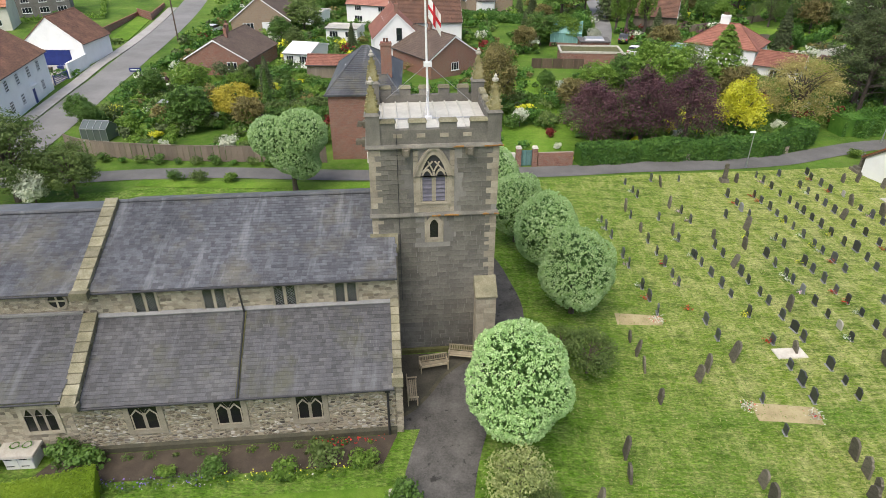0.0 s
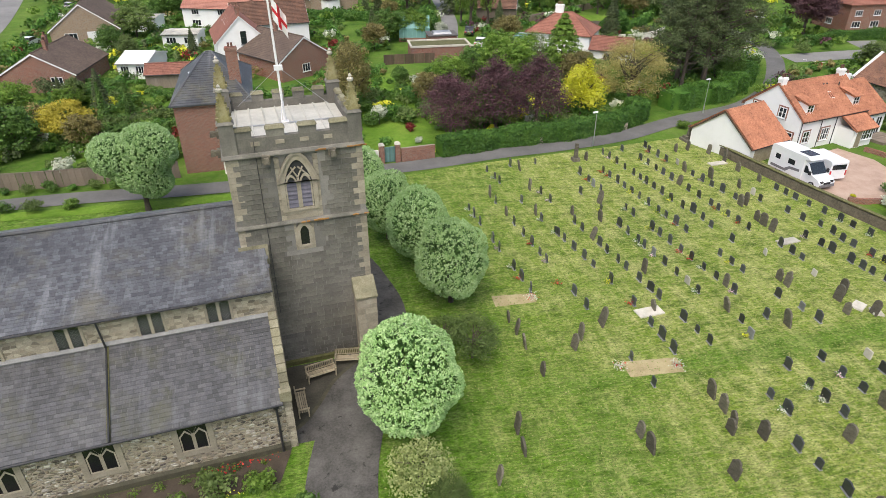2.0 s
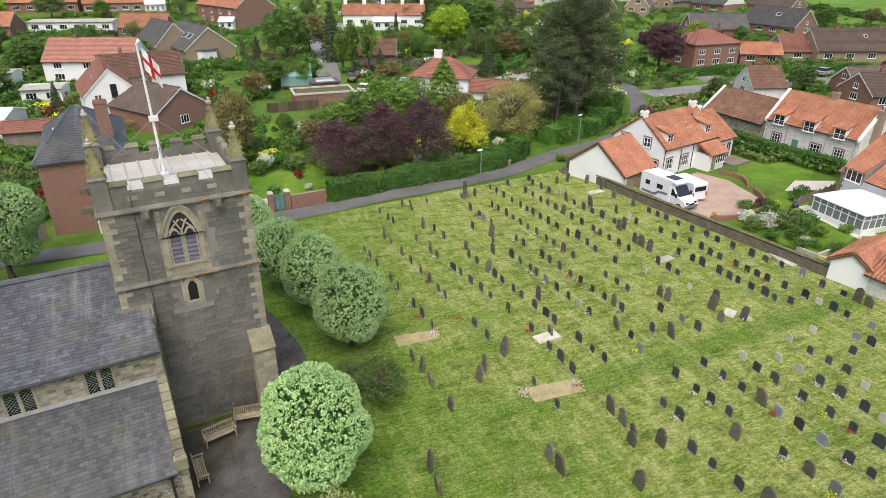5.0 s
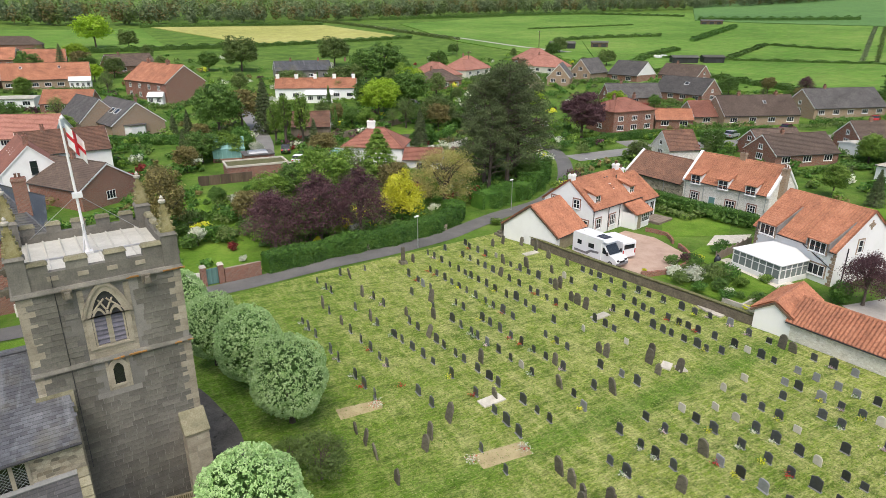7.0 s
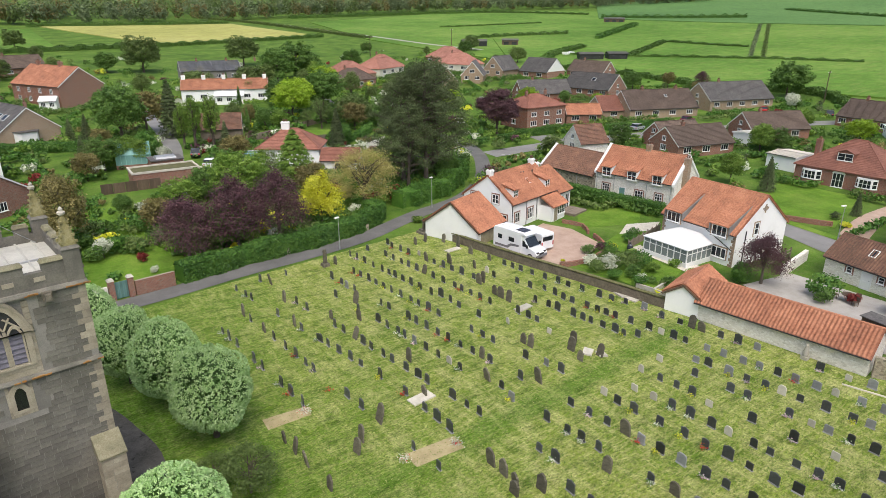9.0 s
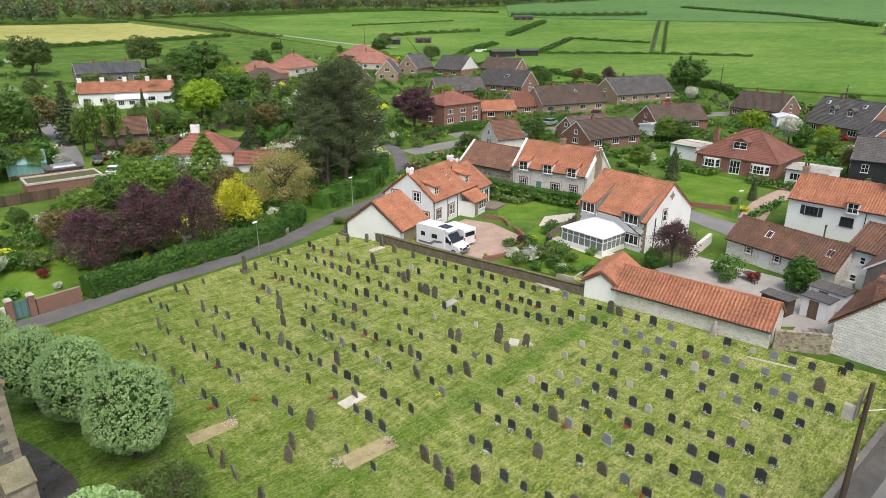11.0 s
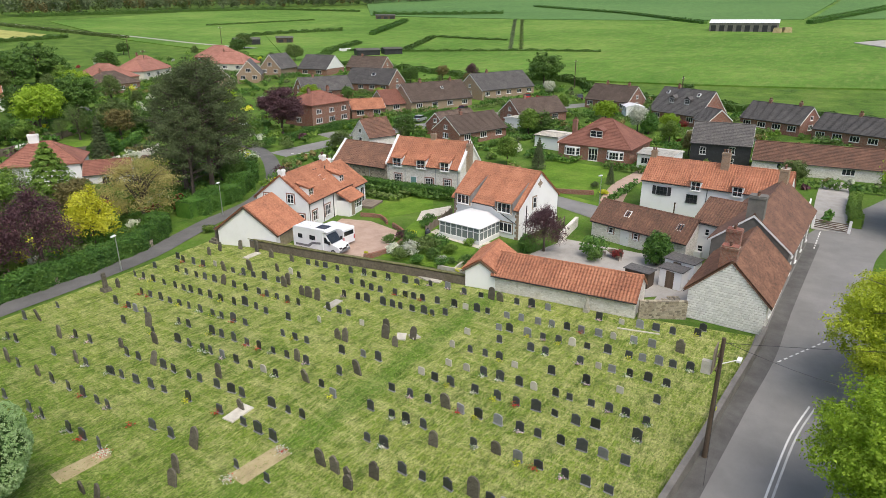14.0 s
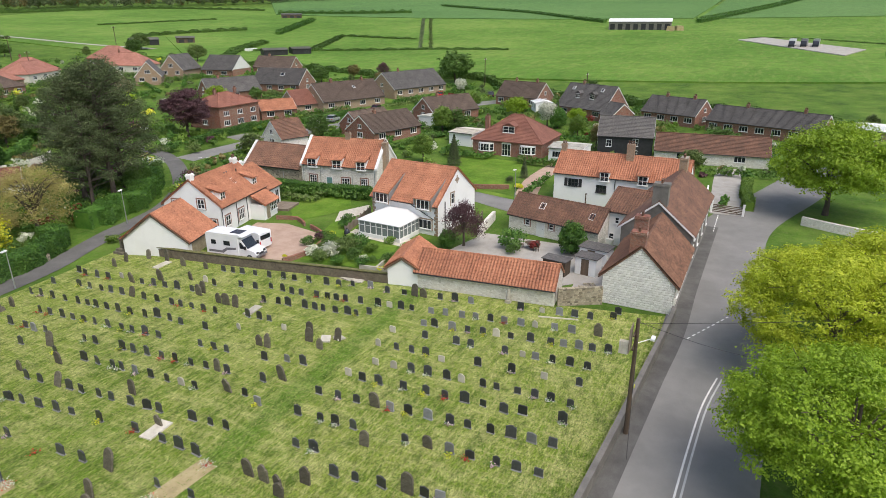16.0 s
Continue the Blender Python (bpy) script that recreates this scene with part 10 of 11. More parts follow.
def car(x, y, turn, paint, label, name="car"):
    v = thing(name, label, "car", pose(x, y, gz(x, y) + 0.07, 0, 0, turn))
    side_shape(v, "body", [(-2.05, 0.3), (2.05, 0.3), (2.1, 0.65), (1.9, 0.82), (0.95, 0.95), (-1.95, 0.98), (-2.1, 0.7)], 0.86, paint)
    side_shape(v, "cabin", [(1.0, 0.93), (0.35, 1.42), (-1.2, 1.48), (-1.85, 0.95)], 0.78, window_glass)
    side_shape(v, "roof", [(0.4, 1.42), (0.36, 1.48), (-1.2, 1.54), (-1.28, 1.47)], 0.74, paint)
    for s in (-1, 1):
        part("headlight", Geo().box(1.95, 2.09, s * 0.62 - 0.15, s * 0.62 + 0.15, 0.6, 0.75), white_paint, v)
        part("tail_light", Geo().box(-2.1, -2.0, s * 0.66 - 0.13, s * 0.66 + 0.13, 0.65, 0.85), red_cloth, v)
    wheels(v, (-1.3, 1.3), 0.78, 0.31)


motorhome(47.6, 47.7, -84)
van(50.4, 48.6, 88)
for x, y, t, pm, lb in ((121.5, 86.5, 10, car_silver, "silver estate car parked on a drive"), (164.5, 79.5, 20, car_red, "small red car by a garden"), (170, 66, 20, car_dark, "dark blue car by a garden"), (70.2, 31.0, 10, car_plum, "dark plum hatchback behind the white house"), (-35.4, 79.6, 5, car_silver, "silver car among garden shrubs"), (33.8, 121, 70, car_dark, "dark van-like car on a garden lane"), (33.5, 112, 60, car_white, "white car behind shrubs"), (-45, 128, 80, car_white, "white car on a drive"), (138, 84.5, 5, car_plum, "plum car beside a bungalow"), (94.0, 116.5, 30, car_white, "white car on the estate road"), (-46, 160, 90, car_silver, "silver car by the west road")):
    car(x, y, t, pm, lb)

# ---- street things ----
def street_lamp(x, y, h, turn):
    v = thing("street_lamp", "slim grey street lamp post with a flat lantern", "street lamp", pose(x, y, 0, 0, 0, turn))
    part("post", Geo().tube((0, 0, 0), (0, 0, 1.2), 0.075, 0.07, 10).tube((0, 0, 1.2), (0, 0, h), 0.05, 0.04, 10), steel, v)
    part("lantern", Geo().frustum(-0.1, 0.55, -0.12, 0.12, h - 0.02, h + 0.1, 0.03), white_paint, v)


street_lamp(31.6, 60.9, 3.9, 200)
street_lamp(50.3, 68.4, 4.4, 200)
street_lamp(80.8, 27.5, 4.5, 160)
pole = thing("telegraph_pole", "dark tarred telegraph pole with a transformer box beside the wall", "telegraph pole", pose(33.9, 3.75, 0))
part("post", Geo().tube((0, 0, 0), (0.25, 0.05, 7.9), 0.16, 0.11, 12), timber_dark, pole)
part("bracket", Geo().box(-0.3, 0.5, 0.1, 0.2, 6.9, 7.0).box(-0.3, 0.4, 0.1, 0.2, 6.0, 6.1), timber_dark, pole)
part("sign_board", Geo().box(-0.55, 0.45, 0.3, 0.36, 5.9, 7.5), timber_fence, pole, "weathered timber board")
part("sign_back", Geo().box(-0.5, -0.2, 0.38, 0.9, 5.8, 6.6), pale_stone, pole)
part("lamp_arm", Geo().tube((0.2, 0, 6.3), (0.9, -0.7, 6.4), 0.03, 0.03, 6).box(0.75, 1.3, -0.95, -0.7, 6.34, 6.46), white_paint, pole, "white street lamp head on an arm")
part("number_plate", Geo().box(-0.06, 0.16, -0.2, -0.15, 3.4, 3.55), leaf_yellow, pole)
for y0, z0, x1, y1, z1 in ((0.0, 7.6, 20, -30, 8.5), (0.05, 7.7, 2, -14, 7.4)):
    wr = Geo()
    prev = None
    for k in range(13):
        s = k / 12
        q = (0.24 + x1 * s, y0 + (y1 - y0) * s, z0 + (z1 - z0) * s - 1.2 * math.sin(math.pi * s))
        if prev:
            wr.tube(prev, q, 0.014, 0.014, 5)
        prev = q
    part("wire", wr, black_paint, pole)
stay = thing("stay_wire", "black pole stay wire to the road verge", "wire", pose(33.9, 3.75, 0))
part("wire", Geo().tube((0.2, 0, 6.9), (-2.6, -0.5, 0.05), 0.014, 0.014, 5), black_paint, stay)


def utility_pole(x, y, h, z=None):
    v = thing("utility_pole", "slim timber power pole with a crossarm", "power pole", pose(x, y, gz(x, y) if z is None else z))
    part("post", Geo().tube((0, 0, -0.5), (0, 0, h), 0.15, 0.1, 8), timber_dark, v)
    part("crossarm", Geo().box(-0.9, 0.9, -0.06, 0.06, h - 0.7, h - 0.55), timber_dark, v)
    for s in (-0.75, 0, 0.75):
        part("insulator", Geo().tube((s, 0, h - 0.55), (s, 0, h - 0.3), 0.06, 0.04, 6), white_paint, v)


for x, y in ((190, 76), (166, 38), (150, 250), (205, 262), (-49.2, 120), (128, 205)):
    utility_pole(x, y, 8.5)
post = thing("footpath_sign", "wooden signpost beside the lane", "signpost", pose(81, 17.6, 0))
part("post", Geo().box(-0.07, 0.07, -0.07, 0.07, 0, 2.2), timber_dark, post)
part("finger", Geo().box(-0.05, 0.6, -0.02, 0.02, 1.95, 2.1), timber_dark, post)
sg = thing("road_sign", "small dark road name sign", "road sign", pose(-47.3, 97, 0, 0, 0, 0))
part("board", Geo().box(-0.9, 0.9, -0.03, 0.03, 1.0, 1.6), blue_paint, sg)
part("lettering", Geo().box(-0.7, 0.7, -0.04, -0.028, 1.22, 1.38), white_paint, sg, "illegible white line")
part("post", Geo().box(-0.06, 0.06, -0.02, 0.06, 0, 1.0), timber_dark, sg)

# ---- benches, chest, and things by the church ----
def bench(x, y, turn):
    v = thing("bench", "weathered slatted timber bench on the church path", "bench", pose(x, y, 0.075, 0, 0, turn), "benches by the tower")
    for s in (-0.82, 0.82):
        part("leg", Geo().box(s - 0.035, s + 0.035, -0.3, -0.23, 0, 0.62), timber_teak, v)
        part("leg", Geo().box(s - 0.035, s + 0.035, 0.22, 0.29, 0, 0.92), timber_teak, v)
        part("armrest", Geo().box(s - 0.045, s + 0.045, -0.34, 0.25, 0.62, 0.66), timber_teak, v)
    for k in range(5):
        part("seat_slat", Geo().box(-0.84, 0.84, -0.27 + k * 0.105, -0.19 + k * 0.105, 0.42, 0.45), timber_teak, v)
    part("back_rail", Geo().box(-0.84, 0.84, 0.23, 0.28, 0.85, 0.93).box(-0.84, 0.84, 0.23, 0.28, 0.5, 0.56), timber_teak, v)
    for k in range(15):
        xx = -0.76 + k * 0.1085
        part("back_slat", Geo().box(xx - 0.022, xx + 0.022, 0.24, 0.265, 0.56, 0.85), timber_teak, v)


bench(-0.55, 29.1, 14)
bench(1.2, 30.0, -8)
bench(-1.75, 26.8, 96)
chest = thing("oil_tank_box", "white painted timber storage box by the church wall", "storage box", pose(-21.0, 22.1, 0, 0, 0, 4))
part("body", Geo().box(-0.7, 0.7, -0.5, 0.6, 0, 1.0), white_paint, chest)
for s in (-0.36, 0.36):
    part("door", Geo().box(s - 0.32, s + 0.32, -0.53, -0.49, 0.06, 0.94), white_paint, chest)
    for z in (0.25, 0.7):
        part("hinge", Geo().box(s - 0.28, s + 0.1, -0.545, -0.53, z, z + 0.05), black_paint, chest)
part("lid", Geo().frustum(-0.95, 0.95, -0.75, 0.75, 1.0, 1.12, 0.03), pale_stone, chest)
for s in (-0.3, 0.35):
    wre = thing("wreath", "green wreath with small flowers lying on a lid", "wreath", CH @ pose(-18.95 + s * 0.9, -0.3, 1.2))
    part("ring", leaf_mesh("ring", blades(np.random.default_rng(5), np.array([(0.2 * math.cos(k * 0.1), 0.2 * math.sin(k * 0.1), 0.03 + 0.02 * math.sin(k * 7)) for k in range(63)]), np.tile((0.0, 0.0, 1.0), (63, 1)), 0.05), leaf_hedge), leaf_hedge, wre)
fl = np.random.default_rng(8)
for k, (u0, u1, m_, n_) in enumerate(((-4.6, -1.0, petals_red, 60), (-15, -9.5, petals_blue, 70), (-13, -4, leaf_white, 30), (-10, -2, leaf_yellow, 50))):
    p_ = np.stack([fl.uniform(u0, u1, n_), fl.uniform(-0.75, -0.35, n_) if k == 0 else fl.uniform(-2.7, -2.0, n_), fl.uniform(0.12, 0.4, n_)], 1)
    pl = thing("border_flowers", ("red and orange flowers along the church wall", "blue flowers in the church border", "white flowers in the church border", "yellow flowers in the church border")[k], "flowers", CH, "", "stuff")
    part("blooms", leaf_mesh("blooms", blades(fl, p_, np.tile((0.0, -0.5, 1.0), (n_, 1)), 0.045, 0.7, 0.9), m_), m_, pl)
bp_rng = np.random.default_rng(19)
b_v, b_m = [], []
for k in range(46):
    u = -15.5 + 14.2 * (k + bp_rng.random()) / 46
    r_ = bp_rng.uniform(0.18, 0.42)
    q, qd = lobe_points(bp_rng, [(u, -2.35 + bp_rng.uniform(-0.35, 0.3) if k % 4 else -0.6, r_ * 0.6, r_, r_ * 0.8, r_ * 0.7)], 90, 0.8)
    b_v.append(blades(bp_rng, q, qd, 0.055, 0.6, 0.5))
    b_m.append(np.full(90, bp_rng.choice(3, p=(0.5, 0.3, 0.2))))
b_me = leaf_mesh("border_plants", np.concatenate(b_v), leaf_green)
for mt in (leaf_fresh, leaf_dull):
    b_me.materials.append(mt)
b_me.polygons.foreach_set("material_index", np.concatenate(b_m).astype(np.int32))
bp = tagged(new("border_plants", b_me), "low ragged green plants filling the church border", "plants", "", "stuff")
bp.matrix_world = CH
pw = thing("path_kerb", "low stone kerb where the path meets the lawn", "kerb", pose(-2.3, 18.2, 0, 0, 0, 95))
part("stone", Geo().frustum(-2.0, 2.0, -0.12, 0.12, 0, 0.35, 0.02), pale_stone, pw)

# ---- lane boundary: fence, gate and garden walls ----
FENCE = [(-42.0, 66.2), (-38, 64.2), (-30, 62.9), (-20, 62.4), (-12.4, 62.2)]
fence = thing("fence", "long weathered brown close-board fence beside the lane", "fence")
fln = smooth_line(FENCE, 0.62)
bm_ = Geo().box(-0.3, 0.3, -0.018, 0.018, 0.05, 1.75).mesh("board")
bm_.materials.append(timber_fence)
for k in range(len(fln) - 1):
    a_, b_ = fln[k], fln[k + 1]
    c_ = (a_ + b_) / 2
    an = math.degrees(math.atan2(b_[1] - a_[1], b_[0] - a_[0]))
    part("board", bm_, timber_fence, fence, "", pose(c_[0], c_[1], rs.uniform(-0.03, 0.03), 0, 0, an))
for k in range(0, len(fln), 4):
    part("post", Geo().box(-0.06, 0.06, 0.02, 0.14, 0, 1.8), timber_fence, fence, "", pose(fln[k][0], fln[k][1], 0))
part("cap_rail", strip(FENCE, 0.05, 0.05, 1.82, 0.05, 0.8), timber_fence, fence)
gate = thing("garden_gate", "green timber gate between brick pillars", "gate", pose(8.7, 61.4, 0, 0, 0, 3))
for s in (-0.85, 0.85):
    part("pillar", Geo().box(s - 0.26, s + 0.26, -0.26, 0.26, 0, 2.0), brick_red, gate)
    part("pillar_cap", Geo().frustum(s - 0.32, s + 0.32, -0.32, 0.32, 2.0, 2.2, 0.12), pale_stone, gate)
for k in range(7):
    part("board", Geo().box(-0.57 + k * 0.165, -0.42 + k * 0.165, -0.03, 0.03, 0.08, 1.75), green_paint, gate)
structure("garden_wall", wall_line([(9.9, 61.4), (13.6, 61.7)], 1.5, 0.3), brick_red, "low brick and panel garden wall", "wall")
structure("garden_wall", wall_line([(3.4, 61.0), (7.5, 61.3)], 1.5, 0.3), chalk_stone, "old stone garden wall beside the lane", "wall")
structure("garden_wall", wall_line([(26, 63.0), (33, 64.3), (38, 65.3)], 0.8, 0.3), coursed, "low stone wall under the hedge", "wall")
structure("corner_wall", wall_line([(48.5, 72.9), (53.5, 75.6), (57, 78.5)], 0.7, 0.3), chalk_stone, "low stone wall at the lane corner", "wall")
structure("garden_wall", wall_line([(-8, 62.3), (-2, 61.6), (3.4, 61.0)], 1.2, 0.25), chalk_stone, "old stone garden wall beside the lane", "wall")
structure("planting_wall", wall_line([(47.9, 41.9), (50.8, 41.0), (54.5, 41.6), (57.2, 43.6), (58.6, 46.2)], 0.55, 0.25), brick_red, "low curved brick planting wall by the drive", "wall")
structure("planting_wall", wall_line([(59.0, 47.4), (60.6, 49.8), (59.8, 52.5)], 0.5, 0.25), brick_red, "low brick wall beside the drive", "wall")
structure("front_wall", wall_line([(83.8, 42), (84.5, 36), (86.5, 30.4)], 0.7, 0.25), brick_red, "low red brick front garden wall", "wall")
structure("road_wall", wall_line([(85.6, -8.4), (83.8, -12), (82, -17), (80.4, -23)], 1.1, 0.35), chalk_stone, "pale stone wall beside the road", "wall")
structure("drive_wall", wall_line([(64.4, 26.2), (67.8, 26.6), (71.4, 27.0)], 1.2, 0.4), chalk_stone, "pale rubble stone wall beside a track", "wall")
structure("white_wall", wall_line([(85.6, 2.6), (88, 3.0), (96, 3.2)], 1.4, 0.2), render_white, "white painted garden wall", "wall")
structure("vegetable_fence", wall_line([(44, 126), (60, 134), (78, 142)], 1.3, 0.08), timber_fence, "brown timber garden fence", "fence")
structure("vegetable_wall", wall_line([(47, 114), (62, 108), (70, 112)], 1.2, 0.3), chalk_stone, "low stone garden wall", "wall")
gf_ = thing("timber_gate", "brown five-bar field gate across a drive", "gate", pose(86.2, -1.6, 0, 0, 0, 84))
for k in range(5):
    part("bar", Geo().box(0, 3.6, -0.03, 0.03, 0.2 + k * 0.22, 0.3 + k * 0.22), timber_dark, gf_)
part("brace", Geo().tube((0.1, 0, 0.2), (3.4, 0, 1.15), 0.04, 0.04, 4), timber_dark, gf_)
for s in (-0.15, 3.75):
    part("post", Geo().box(s - 0.14, s + 0.14, -0.14, 0.14, 0, 1.6), white_paint, gf_)
# curved garden fence by the lawn
gfn = thing("garden_fence", "low wavy-topped timber panel fence by a lawn", "fence")
for k in range(7):
    x, y = 58.4 + k * 1.25, 41.0 + k * 0.25
    part("panel", Geo().face_shape([(0, 0), (1.2, 0), (1.2, 1.1), (0.9, 0.98), (0.6, 0.94), (0.3, 0.98), (0, 1.1)], -0.025, 0.025), timber_fence, gfn, "", pose(x, y, 0, 0, 0, 11))
    part("post", Geo().box(-0.05, 0.05, -0.05, 0.05, 0, 1.2), timber_fence, gfn, "", pose(x, y, 0))
rf = thing("drive_fence", "post and rail timber fence beside the track", "fence")
for k in range(5):
    x, y = 65.5 + k * 1.5, 28.3 + k * 0.1
    part("post", Geo().box(-0.06, 0.06, -0.06, 0.06, 0, 1.0), timber_fence, rf, "", pose(x, y, 0))
part("rail", Geo().box(0, 6, -0.03, 0.03, 0.35, 0.45).box(0, 6, -0.03, 0.03, 0.75, 0.85), timber_fence, rf, "", pose(65.5, 28.3, 0, 0, 0, 3.8))

# ---- glasshouses and garden rooms ----
def glasshouse(x, y, turn, L, W, H, R, mat, label, base=None, pane=None):
    v = thing("greenhouse", label, "greenhouse", pose(x, y, gz(x, y), 0, 0, turn))
    fr = Geo()
    n = max(3, int(L / 0.75))
    if base:
        part("base", Geo().box(-0.05, L + 0.05, -0.05, W + 0.05, 0, 0.7), base, v)
    for k in range(n + 1):
        u = L * k / n
        for vv in (0, W):
            part("glazing_bar", Geo().tube((u, vv, 0), (u, vv, H), 0.03, 0.03, 4).tube((u, vv, H), (u, W / 2, R), 0.03, 0.03, 4), mat, v)
    part("frame", Geo().tube((0, 0, H), (L, 0, H), 0.05, 0.05, 4).tube((0, W, H), (L, W, H), 0.05, 0.05, 4).tube((0, W / 2, R), (L, W / 2, R), 0.06, 0.06, 4).box(0, L, -0.03, 0.03, 0, 0.15), mat, v)
    part("glass", Geo().profile([(0.02, 0.1), (0.02, H), (W / 2, R - 0.03), (W - 0.02, H), (W - 0.02, 0.1)][::-1], 0.03, L - 0.03), pane or pane_tint, v)


pane_tint = glass("greenhouse_glass", (0.2, 0.38, 0.36), 0.12)
pane_clear = glass("clear_greenhouse_glass", (0.09, 0.11, 0.1), 0.08)
teal_paint = surface("teal_paint", (0.2, 0.42, 0.4), (0.28, 0.52, 0.5), (0.34, 0.58, 0.56), 1, 20, 0.5, 0.05, 0.004)
glasshouse(19.6, 118.5, -12, 5.6, 4.2, 2.4, 4.2, teal_paint, "turquoise painted garden glasshouse on a brick base", brick_red)
glasshouse(-41.6, 68.8, -6, 3.2, 2.2, 1.5, 2.2, steel, "small aluminium greenhouse behind the fence", None, pane_clear)
glasshouse(37.0, 106.0, -50, 3.4, 3.0, 2.2, 3.4, white_paint, "white lean conservatory beside the cottage")
fr_ = thing("flat_roofed_garage", "low garage with a mossy green flat roof", "garage", pose(19.2, 104.5, 0, 0, 0, -4))
part("wall", Geo().box(0, 10, 0, 5, 0, 2.2), brick_red, fr_)
part("roof", Geo().box(0.2, 9.8, 0.2, 4.8, 2.2, 2.3), moss, fr_)
part("parapet", Geo().box(-0.1, 10.1, -0.1, 0.2, 2.2, 2.5).box(-0.1, 10.1, 4.8, 5.1, 2.2, 2.5).box(-0.1, 0.2, 0.2, 4.8, 2.2, 2.5).box(9.8, 10.1, 0.2, 4.8, 2.2, 2.5), pale_stone, fr_)
fr2 = thing("flat_roofed_room", "garden room with a grey flat roof light", "garden room", pose(24.0, 112.5, 0, 0, 0, -4))
part("wall", Geo().box(0, 5, 0, 4, 0, 2.3), brick_red, fr2)
part("roof", Geo().box(-0.2, 5.2, -0.2, 4.2, 2.3, 2.45), tile_grey, fr2)
part("roof_light", Geo().frustum(0.8, 4.2, 0.8, 3.2, 2.45, 2.75, 0.15), steel, fr2)
rfc = thing("rusty_fence", "rust-brown garden fence panels", "fence", pose(14.4, 103.4, 0, 0, 0, -2))
for k in range(5):
    part("panel", Geo().box(k * 1.7, k * 1.7 + 1.65, -0.04, 0.04, 0, 1.6), timber_dark, rfc)

# ---- garden furniture and yard clutter ----
steps_ = thing("garden_edging", "pale timber planter edging in the garden", "planter", pose(50.1, 31.6, 0, 0, 0, 8))
part("side", Geo().box(0, 3.0, 0, 0.2, 0, 0.5).box(0, 0.2, 0.2, 2.0, 0, 0.5).box(0, 0.2, -2.2, 0, 0, 0.45), pale_stone, steps_)
bin_ = thing("rubbish_bag", "dark rubbish sack on the terrace", "sack", pose(58.2, 40.6, 0.07))
part("sack", Geo().lathe([(0.3, 0), (0.38, 0.3), (0.3, 0.6), (0.1, 0.8), (0.14, 0.9)], 10), car_dark, bin_)
gb_ = thing("planter", "bright green plastic planter on the terrace", "planter", pose(57.6, 39.8, 0.07))
part("pot", Geo().frustum(-0.4, 0.4, -0.25, 0.25, 0, 0.45, -0.05), leaf_fresh, gb_)
tb_ = thing("garden_table", "round dark garden table in the yard", "table", pose(63.2, 19.5, 0.05))
part("top", Geo().lathe([(0.6, 0.68), (0.62, 0.72)], 16), timber_dark, tb_)
part("leg", Geo().tube((0, 0, 0), (0, 0, 0.68), 0.06, 0.06, 8), timber_dark, tb_)
for k, (x, y) in enumerate(((63.0, 20.5), (63.9, 18.9), (62.5, 18.6))):
    ch_ = thing("garden_chair", "dark metal garden chair in the yard", "chair", pose(x, y, 0.05, 0, 0, 120 * k))
    part("seat", Geo().box(-0.22, 0.22, -0.22, 0.22, 0.42, 0.46), timber_dark, ch_)
    part("backrest", Geo().box(-0.22, 0.22, 0.19, 0.23, 0.46, 0.9), timber_dark, ch_)
    for sx in (-0.19, 0.19):
        for sy in (-0.19, 0.19):
            part("leg", Geo().box(sx - 0.02, sx + 0.02, sy - 0.02, sy + 0.02, 0, 0.42), timber_dark, ch_)
for k, (x, y) in enumerate(((54.6, 11.4), (55.6, 11.0))):
    pl_ = thing("pallet", "pale timber pallet on the yard roof", "pallet", pose(x, y, 0.06, 0, 0, 10 + 20 * k))
    for j in range(5):
        part("slat", Geo().box(-0.55, 0.55, -0.5 + j * 0.23, -0.38 + j * 0.23, 0.08, 0.11), timber_teak, pl_)
    part("runner", Geo().box(-0.5, -0.4, -0.5, 0.55, 0, 0.08).box(0.4, 0.5, -0.5, 0.55, 0, 0.08), timber_teak, pl_)
for x, y, mt, lb in ((-60.7, 100.4, blue_paint, "blue wheeled bin in a yard"), (-61.9, 99.4, bark, "brown wheeled bin in a yard"), (111.5, 24.5, green_paint, "green wheeled bin beside a wall"), (88.2, 5.0, car_dark, "dark wheeled bin beside a wall")):
    wb = thing("wheelie_bin", lb, "bin", pose(x, y, 0.05))
    part("body", Geo().frustum(-0.3, 0.3, -0.3, 0.3, 0, 0.95, -0.04), mt, wb)
    part("lid", Geo().box(-0.36, 0.36, -0.38, 0.34, 0.95, 1.02), mt, wb)

# ---- farm things on the far fields ----
def farm_shed(x, y, turn, L, W, H, mat, roof, label, name="field_shelter"):
    v = thing(name, label, "barn", pose(x, y, gz(x, y) + 0.2, 0, 0, turn))
    part("wall", Geo().box(0, L, 0, W, -1, H), mat, v)
    part("roof", Geo().profile([(-0.4, H), (W / 2, H + W * 0.12), (W + 0.4, H), (W + 0.4, H + 0.15), (W / 2, H + W * 0.12 + 0.15), (-0.4, H + 0.15)], -0.3, L + 0.3), roof, v)
    n = max(2, int(L / 4))
    for k in range(n):
        part("opening", Geo().box(L * (k + 0.2) / n, L * (k + 0.8) / n, -0.06, 0.02, 0, H * 0.75), black_paint, v)
    return v


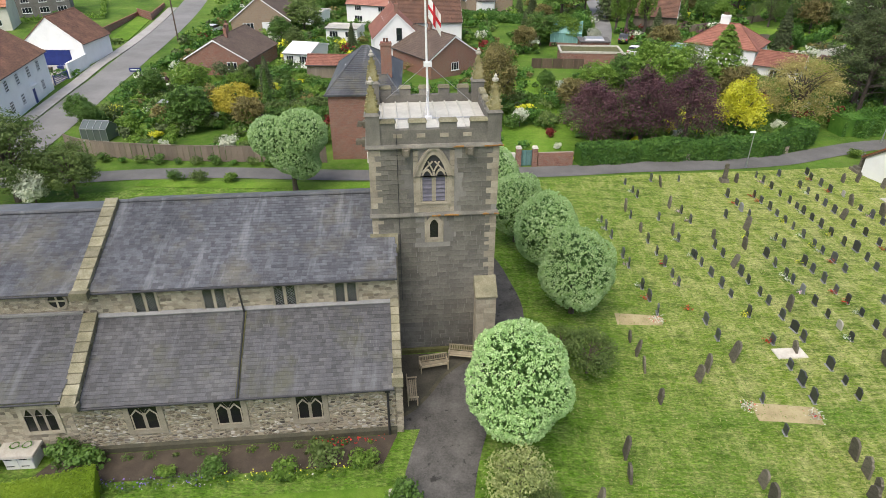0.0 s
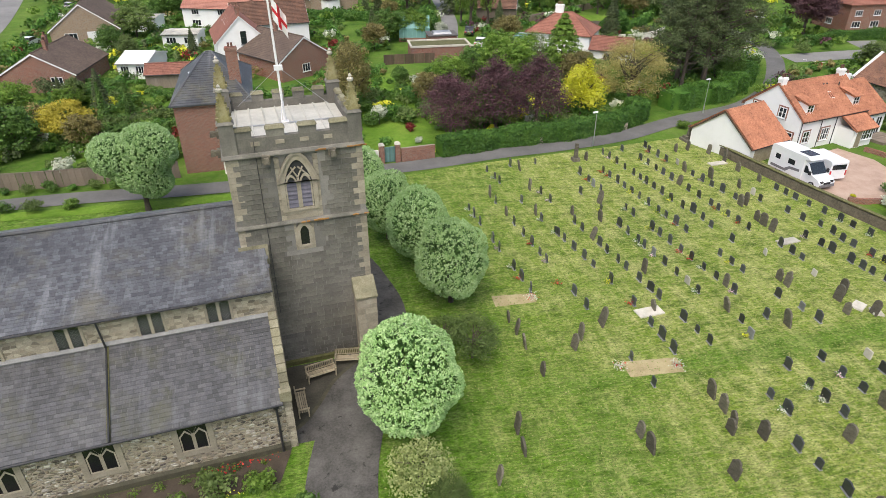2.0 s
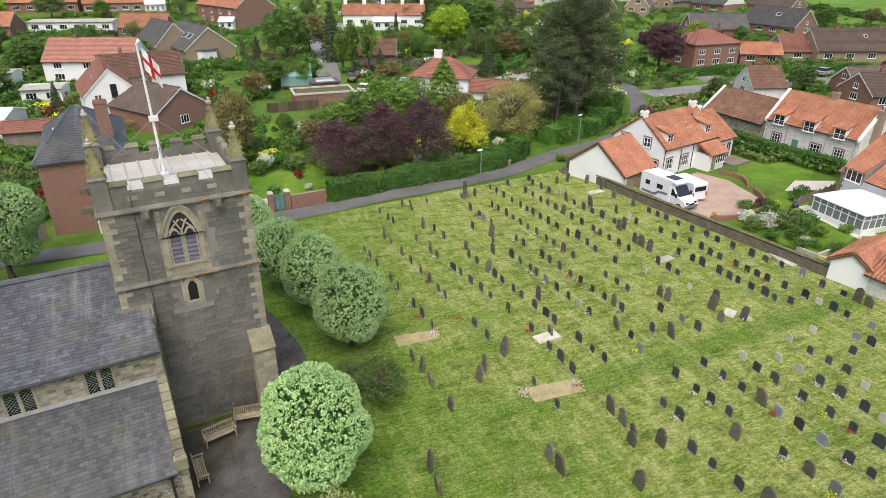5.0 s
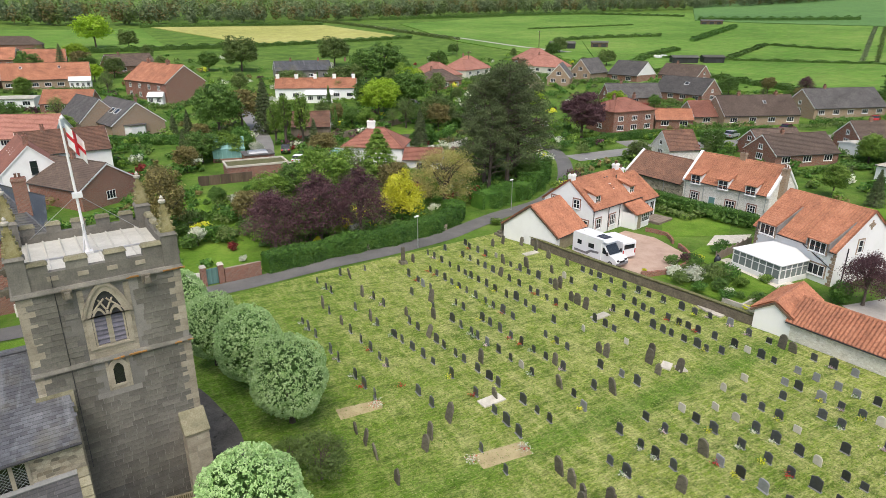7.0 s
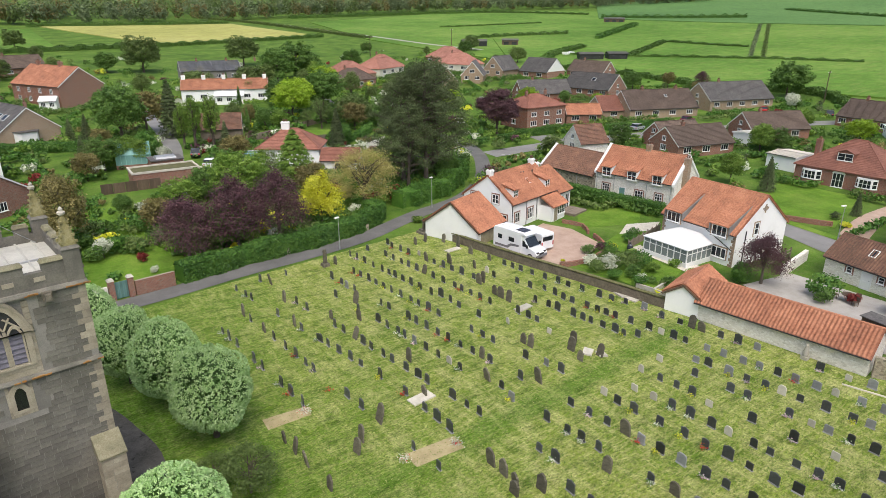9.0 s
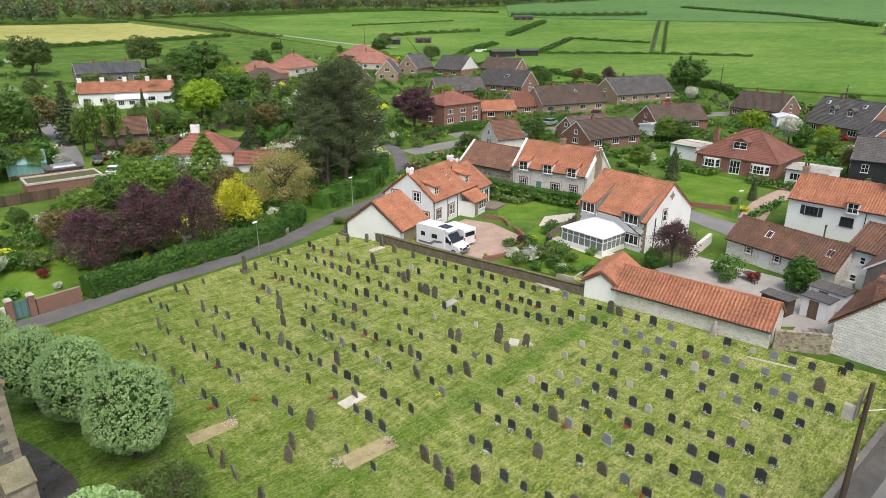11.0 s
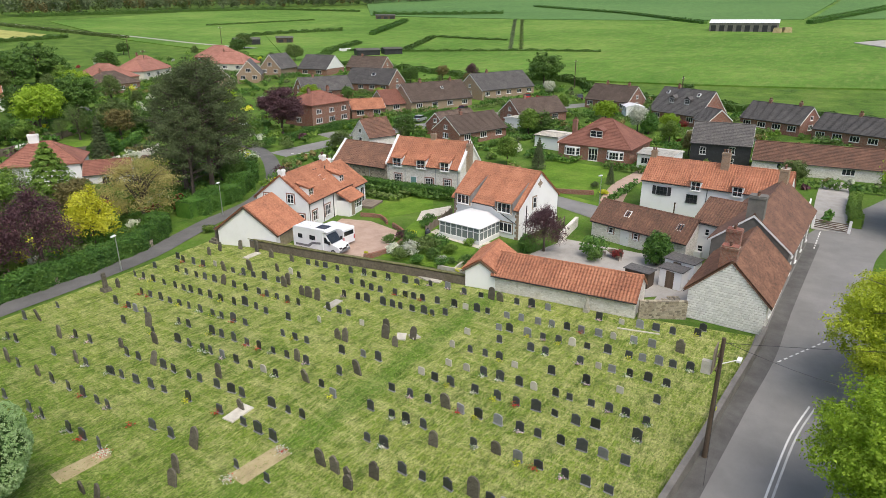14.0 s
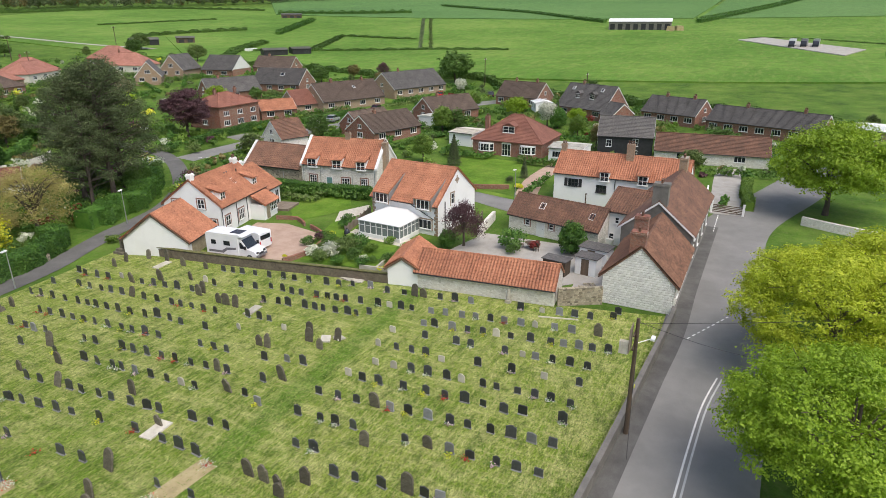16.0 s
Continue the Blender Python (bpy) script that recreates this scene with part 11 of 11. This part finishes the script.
farm_shed(385, 78, -84, 34, 14, 4.6, mortar, white_paint, "long open farm barn with a pale roof", "farm_barn")
farm_shed(207, 255, -32, 12, 7, 2.6, black_paint, tile_grey, "dark timber stable block in a field", "stable")
farm_shed(227, 248, -40, 8, 6, 2.4, timber_dark, tile_grey, "small dark timber stable in a field", "stable")
farm_shed(213, 184, -36, 10, 6, 2.4, black_paint, tile_grey, "dark field shelter beside round bales", "stable")
farm_shed(223, 177, -36, 8, 6, 2.4, black_paint, tile_grey, "dark field shelter beside a hedge", "stable")
farm_shed(378, 307, -48, 14, 6, 2.6, timber_dark, tile_grey, "dark field shelter on the hillside", "stable")
for k in range(8):
    b_ = part("round_bale", Geo().tube((-0.6, 0, 0.65), (0.6, 0, 0.65), 0.65, 0.65, 14), white_paint, None, "white wrapped round bale", pose(222 + (k % 4) * 1.5, 200 + (k // 4) * 1.6, gz(223, 201) + 0.25, 0, 0, 30 + k * 9))
    tagged(b_, category="bale", group="wrapped bales")
for k in range(3):
    lr = thing("horse_lorry", "parked pale horse lorry on a gravel standing", "lorry", pose(318 + 0.5 * k, -14 - 4.5 * k, gz(318, -16) + 0.4, 0, 0, 172))
    part("box", Geo().box(-3.2, 2.0, -1.15, 1.15, 0.8, 3.4), (car_white, grey_trim, car_silver)[k], lr)
    part("cab", Geo().face_shape([(2.0, 0.5), (3.6, 0.5), (3.6, 1.4), (3.2, 2.5), (2.0, 2.6)], -1.1, 1.1), car_dark, lr)
    wheels(lr, (-2.0, 2.8), 1.0, 0.45)
for k, (x, y) in enumerate(((385, 44), (389, 40))):
    hs = part("straw_stack", Geo().frustum(-3, 3, -2, 2, 0, 2.6, 0.4), bare_soil, None, "tan stack of straw bales", pose(x, y, gz(x, y) + 0.3, 0, 0, 20 * k))
    tagged(hs, category="straw stack")

# ---- single stones of the tower and slates of the roofs ----
rp = random.Random(12)
order = sorted(TOWER_BLOCKS, key=lambda b: -b[2])
meshes = {}
for b in order[:300]:
    key = (round(b[1] - b[0], 2), round(b[3] - b[2], 2))
    if key not in meshes:
        w, h = key
        me = Geo().frustum(-w / 2, w / 2, -h / 2, h / 2, 0, 0.07, 0.008).mesh("block")
        me.materials.append(ashlar)
        meshes[key] = me
    m = pose((b[0] + b[1]) / 2, TV0 + 0.062, (b[2] + b[3]) / 2, 90, 0, 0)
    m.translation.y += rp.uniform(-0.008, 0.004)
    part("stone_block", meshes[key], ashlar, tower, "", m)
low = Geo()
for b in order[300:]:
    low.frustum(b[0], b[1], b[2], b[3], 0, 0.07, 0.008, Matrix.Translation((0, TV0 + 0.062 + rp.uniform(-0.008, 0.004), 0)) @ pose(0, 0, 0, 90, 0, 0))
tagged(part("lower_masonry", low, stained(surface("ashlar_island", (0.085, 0.084, 0.078), (0.145, 0.14, 0.128), (0.23, 0.215, 0.185), 0.9, 14, 0.9, 0.5, 0.02, "island", None, 0, 0.3), (0.07, 0.066, 0.05), 0.5, 0.44, 0.66, 0.7, (1, 1, 0.35)), tower), kind="stuff")
for parent, singles, mat in SLATE_JOBS:
    for me, off in singles[:300]:
        part("slate", me, mat, parent, "", Matrix.Translation(off))
    if len(singles) > 300:
        g = Geo()
        for me, off in singles[300:]:
            g.add([tuple(v.co) for v in me.vertices], [tuple(p.vertices) for p in me.polygons], Matrix.Translation(off))
        tagged(part("slating", g, mat, parent), kind="stuff")
